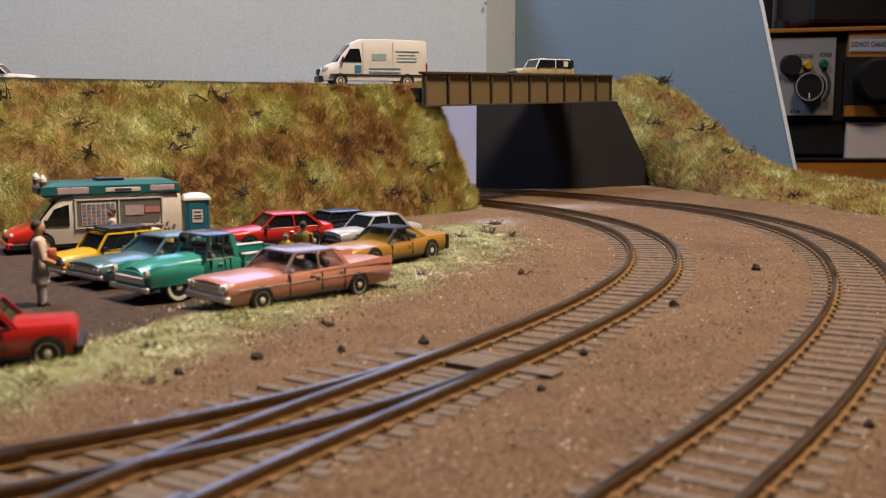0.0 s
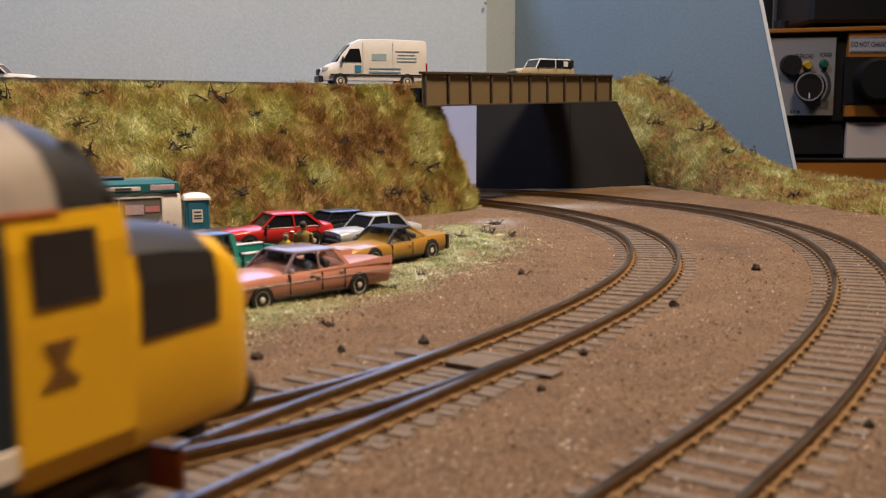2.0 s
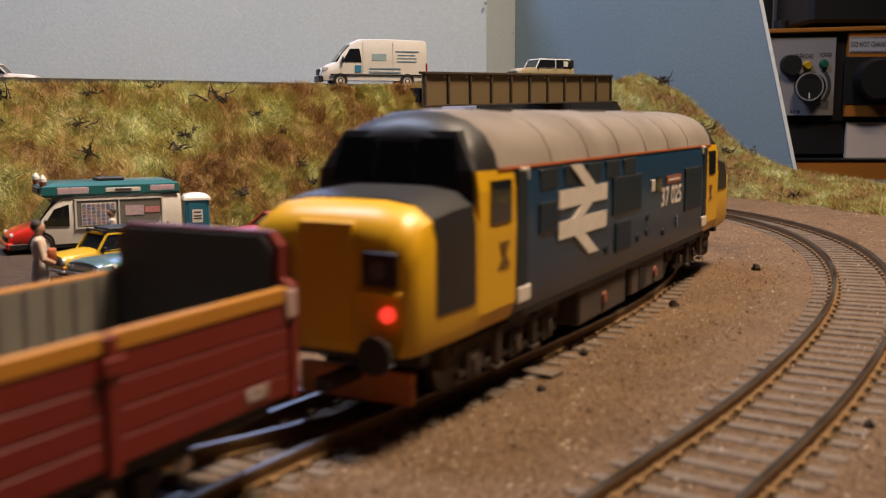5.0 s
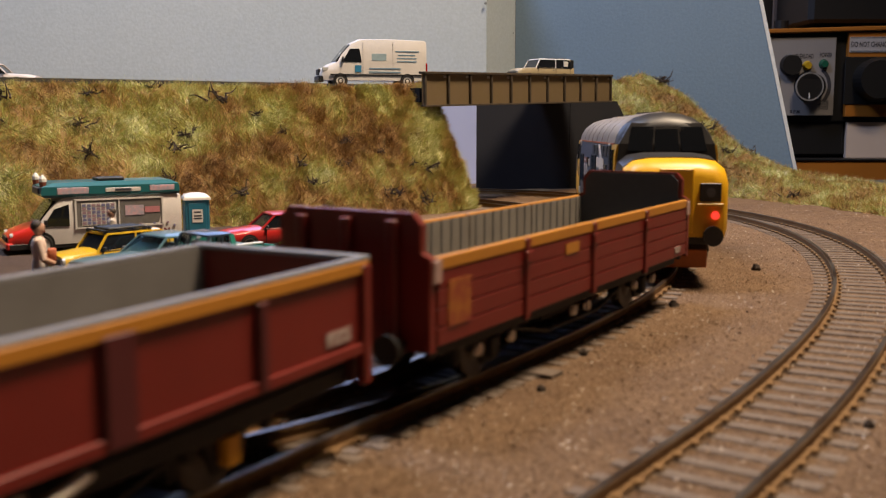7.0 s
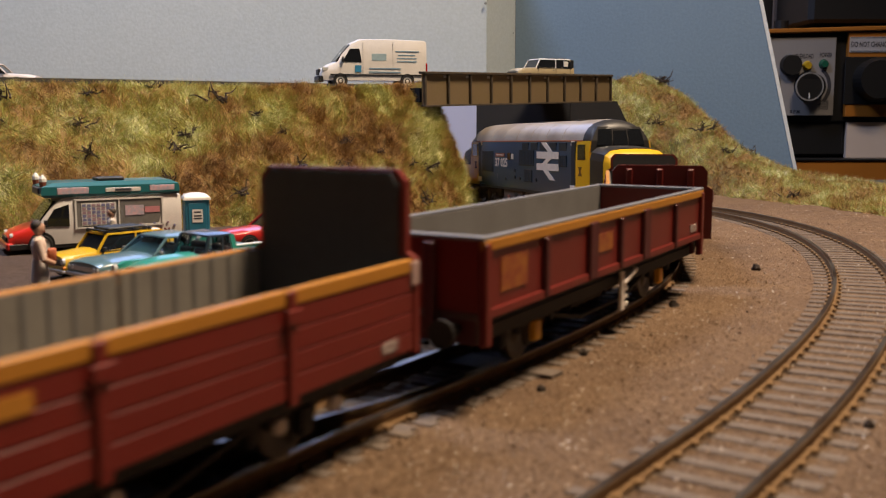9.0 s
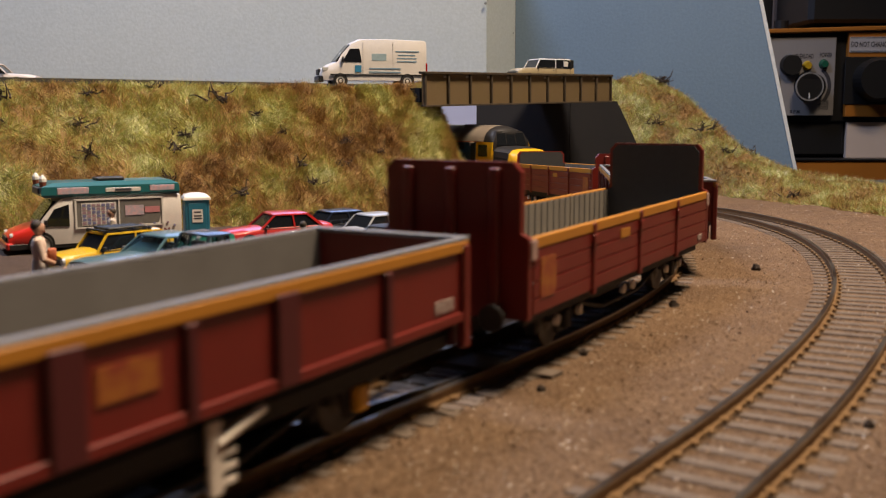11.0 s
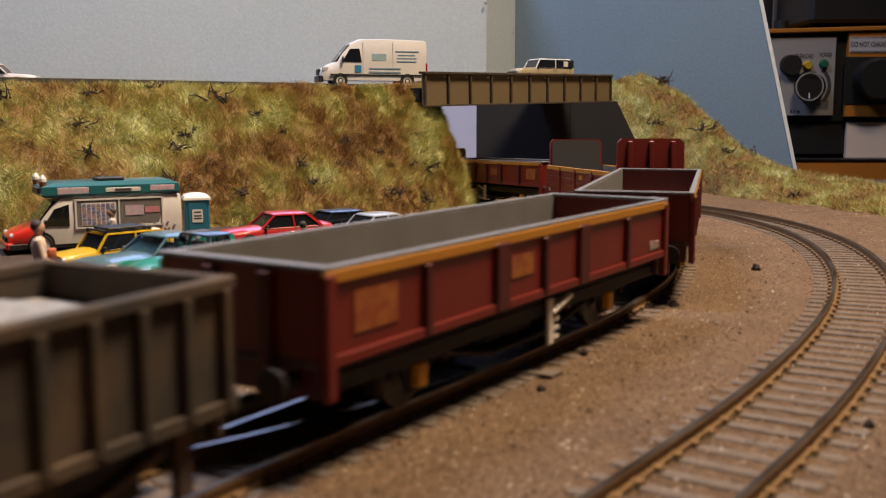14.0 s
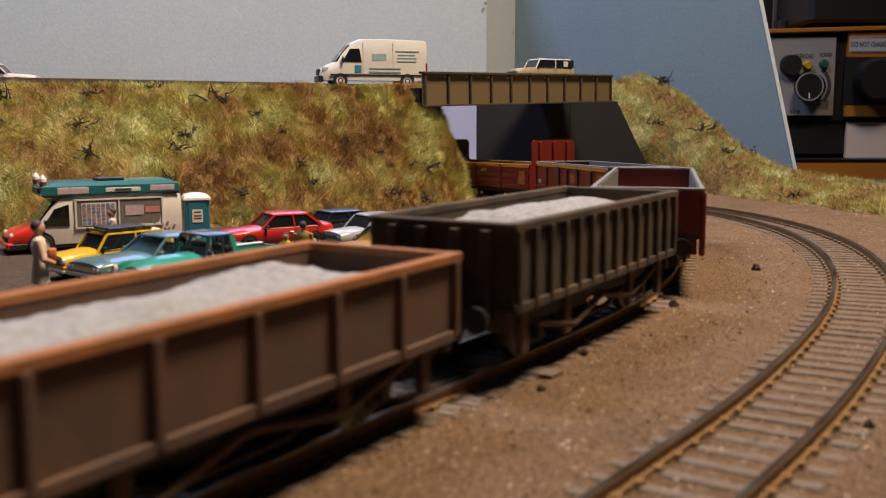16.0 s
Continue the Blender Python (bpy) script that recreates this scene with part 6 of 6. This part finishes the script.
# vehicles with the distance of their middle behind the leading nose, and half the distance between their pivots
loco, loco_ws = build_loco()
w1, w1_ws = drop_side_wagon(143, 36.0)
w2, w2_ws = ribbed_wagon(147)
w3, w3_ws = drop_side_wagon(143, 43.5)
w4, w4_ws = ribbed_wagon(147)
w5, w5_ws = ribbed_wagon(147)
w6, w6_ws = stone_wagon(102, 13, RIB_GREY, RIB_GREY, "grey-brown ribbed wagon heaped with crushed stone", 1.0)
w7, w7_ws = stone_wagon(112, 6, RUST_BROWN, RUST_ORANGE, "rust-brown wagon with orange rim and crushed stone", 2.0, 12.6, 26.8)
TRAIN = [(loco, loco_ws, 121.0, 76.0, 7.2), (w1, w1_ws, 338.3, 43.0, 6.2), (w2, w2_ws, 498.7, 43.0, 6.2), (w3, w3_ws, 660.9, 43.0, 6.2), (w4, w4_ws, 823.5, 43.0, 6.2), (w5, w5_ws, 987.0, 43.0, 6.2), (w6, w6_ws, 1132.0, 32.0, 6.2), (w7, w7_ws, 1257.5, 36.0, 6.2)]


# ---- lathe with its control box, standing in the room behind the layout ----
LATHE_ORANGE = mat("lathe_orange_paint", (0.36, 0.13, 0.015), 0.45, spots=(0.30, 0.11, 0.015), scale=20)
PANEL_GREY = mat("control_panel_grey", (0.26, 0.25, 0.26), 0.5, spots=(0.23, 0.22, 0.23), scale=25)
MATT_BLACK = mat("matt_black_plastic", (0.005, 0.005, 0.006), 0.5)
INK = mat("printed_ink", (0.03, 0.03, 0.04), 0.7)
CREAM = mat("cream_wall_panel", (0.62, 0.52, 0.46), 0.8, scale=8)


def build_lathe():
    t = thing("lathe", "orange bench lathe with grey control panel and black knobs", "lathe", mpose(0, 1250, 0))
    part("headstock", Geo().box(352, 700, 6, 150, 48, 157, c=2), MATT_BLACK, t, "black headstock casing")
    part("top_cover", Geo().box(350, 700, -6, 152, 154.5, 160, c=1.5), LATHE_ORANGE, t, "orange top edge", at=pose(0, 0, 0, 0, -1.6, 0) @ mpose(0, 0, -11))
    part("bed", Geo().box(300, 760, -30, 160, -60, 1.5, c=2), LATHE_ORANGE, t, "orange lathe bed")
    part("bed_top", Geo().box(300, 760, -32, 162, 1.5, 3.0), MATT_BLACK, t)
    part("pedestal", Geo().box(390, 503, 10, 130, 6, 52, c=3), MATT_BLACK, t, "black plastic guard")
    part("spindle_guard", Geo().box(455, 700, 20, 150, 170, 330, c=6), MATT_BLACK, t, "black guard over the headstock")
    part("cable_gland", Geo().tube((424, 30, 158), (424, 30, 173), 9, 14), MATT_BLACK, t)
    p = part("control_panel", Geo().box(372, 483, 0, 6.5, 55.5, 150.5, c=0.8), PANEL_GREY, t, "grey control panel with printed legends")
    face = lambda x, z, y=-0.2: mpose(x, y, z, 90, 0, 0)
    for word, x, z, s, k in (("OVERLOAD", 444, 127.6, 7.6, 0.58), ("POWER", 470.5, 129, 7.6, 0.58), ("FOR", 402.5, 119, 7.6, 0.8), ("1", 402, 109, 7, 0.8), ("R.P.M.", 436, 60, 6.0, 0.9), ("1000", 470, 65, 7.2, 0.85), ("2000", 471, 72, 6.6, 0.85), ("L", 423, 60, 6.0, 0.9)):
        lettering("legend", word, s, INK, p, face(x, z), "", k)
    part("legend_box", Geo().box(462, 478, -0.25, 0.1, 68.6, 69.4), INK, p)
    k = part("speed_knob", Geo().tube((450.5, 1, 92), (450.5, -15, 90), 18.0, 28, r2=16.4), MATT_BLACK, t, "black speed knob with bright rim")
    part("knob_rim", Geo().loft([[(446.5 + r * math.cos(a), y, 90.5 + r * math.sin(a)) for a in (2 * math.pi * i / 28 for i in range(28))] for y, r in ((-15.2, 17.2), (-17.0, 17.2), (-17.0, 15.6), (-15.2, 15.6))], caps=False), CHROME, k, "chrome rim")
    part("knob_face", Geo().tube((446.5, -12, 90.5), (446.5, -16.2, 90.5), 15.8, 24), MATT_BLACK, k)
    part("knob_pointer", Geo().box(445.9, 447.1, -16.8, -16.2, 76, 83), WHITE, k)
    part("scale_arc", Geo().loft([[(450.5 + r * math.cos(a), -0.3, 91 + r * math.sin(a)) for r in (24, 28.5)] + [(450.5 + r * math.cos(a), 0.1, 91 + r * math.sin(a)) for r in (28.5, 24)] for a in np.linspace(-0.75, 0.9, 12)]), INK, p)
    part("switch_knob", Geo().tube((427, 1, 117), (427, -9, 117), 13.0, 24, r2=12), MATT_BLACK, t, "black direction switch")
    part("overload_lamp", Geo().tube((448.2, 1, 116.4), (448.2, -5, 116.4), 6.6, 18, r2=4.2), mat("amber_jewel", (0.45, 0.30, 0.02), 0.15), t, "yellow overload lamp")
    part("power_lamp", Geo().tube((468.4, 1, 118.2), (468.4, -5, 118.2), 6.6, 18, r2=4.2), mat("green_jewel", (0.015, 0.10, 0.06), 0.15), t, "green power lamp")
    part("rocker_switch", Geo().box(388, 414, -3, 1, 66, 104, c=1), MATT_BLACK, t)
    part("rocker_plate", Geo().box(390, 410.5, -3.6, -2.5, 68, 102, c=0.6), PANEL_GREY, t)
    part("orange_front", Geo().box(497, 700, -2, 6, 54, 157, c=1), LATHE_ORANGE, t, "orange front panel")
    part("sign", Geo().box(498, 640, -3.2, -2.2, 132.5, 151), WHITE_SIGN, t, "white warning sign with dark border")
    part("sign_border", Geo().box(499, 640, -3.4, -3.2, 133.4, 134.2), INK, t)
    part("sign_border", Geo().box(499, 640, -3.4, -3.2, 149.4, 150.2), INK, t)
    lettering("sign_lettering", "DO NOT CHANGE", 9.0, INK, t, face(523, 141.6, -3.5), "", 0.62)
    part("chuck_recess", Geo().box(494, 700, -3, 0, 69, 127, c=0.6), MATT_BLACK, t)
    part("gear_knob", Geo().tube((528, -2, 99), (528, -26, 99), 25, 30, r2=23), MATT_BLACK, t, "large black gear knob")
    part("bright_collar", Geo().tube((534, -2.6, 99), (534, -5, 99), 27, 30), mat("dull_collar", (0.14, 0.12, 0.11), 0.35, 0.7), t)
    # Stands for the cream panel behind, brought forward to catch the light.
    part("apron", Geo().box(503.5, 700, 6, 12, 3.2, 47.5), CREAM, t, "cream panel brought forward under the headstock")
    part("leg", Geo().box(556, 640, 10, 130, 40, 52, c=1), MATT_BLACK, t)
    part("rating_plate", Geo().box(505, 620, -31.2, -29.6, -50, -22), PANEL_GREY, t, "grey socket plate")
    for x in (518, 545):
        part("slot", Geo().box(x, x + 8, -31.8, -31.0, -34, -31), INK, t)
    return t


WHITE_SIGN = mat("sign_white", (0.40, 0.40, 0.44), 0.5)
build_lathe()
tagged(part("work_bench", Geo().box(200, 900, 1180, 1600, -960 + 60, -60, c=4), mat("bench_brown", (0.10, 0.06, 0.04), 0.8)), "brown workbench under the lathe", "bench")
tagged(part("splash_panel", Geo().box(300, 900, 1440, 1448, -60, 420), CREAM), "cream panel behind the lathe", "panel", kind="structure")
for x, w, m in ((440, 12, MATT_BLACK), (462, 10, MATT_BLACK), (453, 8.5, mat("pipe_brown_grey", (0.16, 0.13, 0.12), 0.5)), (476, 9, mat("pipe_taupe", (0.22, 0.18, 0.16), 0.5))):
    tagged(part("upright_bar", Geo().box(x, x + w, 1405, 1420, -60, 400, c=1), m), "dark upright bar behind the lathe", "bar")


# ---- small figures: plain painted shapes ----
def figure(m, h, top, legs, skin, hair, label, skirt=None, bag=None):
    g = Geo()
    k = h / 24.0
    for s in (1, -1):
        g.tube((0.2, s * 1.5 * k, 0.6), (0, s * 1.3 * k, 11.5 * k), 1.15 * k, 10, 1, r2=1.6 * k)
        g.box(-1.2 * k, 2.2 * k, s * 1.5 * k - 1.0 * k, s * 1.5 * k + 1.0 * k, 0, 1.2 * k, 3, c=0.3)
        g.tube((0, s * 3.3 * k, 18.6 * k), (1.2 * k, s * 4.0 * k, 13.4 * k), 1.15 * k, 8, 0, r2=0.9 * k)
        g.tube((1.2 * k, s * 4.0 * k, 13.6 * k), (4.0 * k, s * 2.6 * k, 12.2 * k), 0.85 * k, 8, 2, r2=0.7 * k)
    g.loft([[(a * math.cos(q) * k, b * math.sin(q) * k, z * k) for q in (2 * math.pi * i / 14 for i in range(14))] for z, a, b in ((10.8, 1.9, 2.6), (13.5, 1.7, 2.5), (17, 2.1, 3.3), (19, 1.7, 3.2), (19.9, 0.9, 1.4))], 0)
    if skirt:
        g.loft([[(a * math.cos(q) * k, b * math.sin(q) * k, z * k) for q in (2 * math.pi * i / 14 for i in range(14))] for z, a, b in ((6.6, 2.5, 3.4), (9, 2.4, 3.2), (13.2, 1.9, 2.7))], 4)
    g.tube((0, 0, 19.4 * k), (0, 0, 20.8 * k), 0.9 * k, 8, 2)
    g.blob((0.2 * k, 0, 22.0 * k), 1.75 * k, 12, 8, 2, sz=1.15)
    g.blob((-0.25 * k, 0, 22.7 * k), 1.75 * k, 12, 8, 3)
    if bag:
        g.box(2.2 * k, 4.6 * k, -2.6 * k, 1.6 * k, 12.6 * k, 16.2 * k, 5, c=0.5)
    return tagged(part("figurine", g, [top, legs, skin, hair, skirt or legs, bag or top], smooth=50, at=m), label, "figurine")


SKIN = mat("figure_skin", (0.48, 0.28, 0.19), 0.6)
HAIR = mat("figure_dark", (0.04, 0.03, 0.025), 0.7)
CLOTH = [mat("cloth_" + nm, c, 0.8, bump=0.3) for nm, c in (("cream", (0.74, 0.58, 0.50)), ("grey", (0.42, 0.40, 0.43)), ("apron", (0.56, 0.51, 0.48)), ("orange", (0.42, 0.11, 0.04)), ("yellow", (0.60, 0.42, 0.02)), ("navy", (0.03, 0.04, 0.08)), ("ochre", (0.30, 0.20, 0.06)))]
figure(mpose(-119, 292, 0.8, 0, 0, 20), 25, CLOTH[0], CLOTH[1], SKIN, HAIR, "painted figurine in cream shirt and grey apron", CLOTH[2], CLOTH[3])
figure(mpose(-55, 348, 0.8, 0, 0, 250), 15, CLOTH[4], CLOTH[5], SKIN, HAIR, "small painted figurine in a yellow top")
figure(mpose(-49.5, 352, 0.8, 0, 0, 90), 18.5, CLOTH[6], CLOTH[5], SKIN, HAIR, "painted figurine in ochre jacket between the cars")
figure(mpose(-128, 385, 0.8, 0, 0, 200), 20, CLOTH[2], CLOTH[5], SKIN, HAIR, "painted figurine with dark hair by the van")


# ---- dead twigs and bits on bank and verge ----
def twig_bush(x, y, z, size, seed, label="tangle of dark dead twigs in the grass"):
    r = random.Random(seed)
    g = Geo()
    for k in range(11):
        p = Vector((r.gauss(0, 0.35), r.gauss(0, 0.3), r.uniform(-0.2, 0.1))) * size
        d = Vector((r.gauss(0, 1), r.gauss(0, 0.8), r.uniform(0.1, 1.0))).normalized()
        rad = size * 0.07
        for j in range(3):
            q = p + d * size * r.uniform(0.22, 0.42)
            g.tube(p, q, rad, 5, r2=rad * 0.7)
            if r.random() < 0.5:
                g.tube(q, q + Vector((r.gauss(0, 1), r.gauss(0, 1), r.uniform(-0.2, 0.8))).normalized() * size * 0.3, rad * 0.6, 4, r2=rad * 0.3)
            p, rad = q, rad * 0.72
            d = (d + Vector((r.gauss(0, 0.6), r.gauss(0, 0.6), r.gauss(0, 0.5)))).normalized()
    return tagged(part("twig_bush", g, TWIG, at=mpose(x, y, z, 0, 0, 0)), label, "twigs", group="twigs on the bank")


bank_spots = [(0.311, 0.83, 11), (0.273, 0.59, 8.5), (0.258, 0.46, 8), (0.201, 0.41, 8), (0.368, 0.33, 7.5), (0.414, 0.34, 7), (0.529, 0.31, 8), (0.504, 0.30, 7), (0.268, 0.96, 5), (0.206, 0.65, 6.5), (0.459, 0.14, 8), (0.506, 0.09, 9), (0.301, 0.15, 8), (0.178, 0.83, 9), (0.371, 0.21, 6), (0.165, 0.65, 6), (0.43, 0.5, 6), (0.34, 0.7, 6), (0.24, 0.25, 7), (0.22, 0.9, 6), (0.36, 0.55, 5), (0.47, 0.42, 5)]
for i, (bu, bv, size) in enumerate(bank_spots):
    q = bank_point(BANK_BASE, BANK_TOP, np.array([bu]), np.array([bv]))[0]
    twig_bush(q[0], q[1] - 2.5, q[2] + 1.2, size, 40 + i)
for i, (bu, bv, size) in enumerate([(0.203, 0.97, 15), (0.113, 0.475, 10), (0.283, 0.485, 11), (0.401, 0.636, 11), (0.313, 0.374, 8), (0.398, 0.091, 7)]):
    q = bank_point(SLOPE_BASE, SLOPE_TOP, np.array([bu]), np.array([bv]))[0]
    twig_bush(q[0], q[1] - 4, q[2] + 2.0, size, 80 + i)
for i, (x, y, size) in enumerate([(-31, 262, 3.2), (-8, 345, 2.6), (28, 350, 3.0), (-16, 318, 2.2), (-70, 232, 2.4), (22, 480, 5), (10, 455, 4), (-5, 440, 4), (32, 470, 3.5), (-62, 205, 2.2), (30, 545, 5), (-45, 300, 2)]):
    twig_bush(x, y, float(ground_height(np.array([x]), np.array([y]))[0]) + 0.3, size, 120 + i, "small dark twigs lying on the verge")


def clod(x, y, r, seed, label="small dark clod lying beside the track"):
    g = Geo()
    g.blob((0, 0, r * 0.7), r, 9, 6, sx=1.2)
    rr = random.Random(seed)
    g.v = [(a * rr.uniform(0.75, 1.25), b * rr.uniform(0.75, 1.25), c * rr.uniform(0.7, 1.3)) for a, b, c in g.v]
    tagged(part("clod", g, TWIG, smooth=30, at=mpose(x, y, float(ground_height(np.array([x]), np.array([y]))[0]) - 0.2)), label, "clod", group="clods by the track")


for i, (x, y, r) in enumerate([(-4.7, 242, 1.3), (-43, 226, 1.2), (33, 230, 1.0), (-24, 232, 0.9), (-58, 214, 0.9), (-100, 250, 1.4), (68, 290, 1.2), (20, 199, 0.8), (114, 360, 1.4), (77, 175, 0.9)]):
    clod(x, y, r, 200 + i)

for x, y, z in pushed([(63, 927, 130), (36, 866, 150), (-395, 832, 153)], 1.158):
    tagged(part("nail_head", Geo().tube((0, 0.6, 0), (0, -0.9, 0), 1.3, 10), mat("nail_grey", (0.25, 0.27, 0.28), 0.5, 0.5), at=mpose(x, y, z)), "small nail head in the backdrop board", "nail")


# ---- motion ----
SPEED = 89.0


def nose_at(t):
    """Distance of the locomotive's nose along the inner track at t seconds."""
    ease = np.interp(t, [0.0, 1.5, 2.0, 2.5, 3.0, 4.0, 6.5, 9.0, 12.0, 14.0, 16.0], [-13.0, -12.5, -10.0, -4.5, -0.6, 1.0, -0.3, 0.2, -0.8, -0.3, 2.0])
    return 585.7 + SPEED * (t - 8.0) + float(ease)


def motions():
    for ob, sets, behind, half, r in TRAIN:
        rows = []
        for k in range(65):
            t = 0.25 * k
            s = nose_at(t) - behind
            ax, ay, _ = on_track(INNER, s + half)
            bx, by, _ = on_track(INNER, s - half)
            za, zb = float(dip(ax, ay)), float(dip(bx, by))
            rows.append((t, mpose((ax + bx) / 2, (ay + by) / 2, RAIL_Z + (za + zb) / 2, 0, math.degrees(math.atan2(zb - za, 2 * half)), math.degrees(math.atan2(ay - by, ax - bx)))))
        walk(ob, rows)
        for w in sets:
            x = w.location.x / MM
            walk(w, [(0.1 * k, mpose(x, 0, r, 0, math.degrees(SPEED * 0.1 * k / r), 0)) for k in range(161)])


motions()
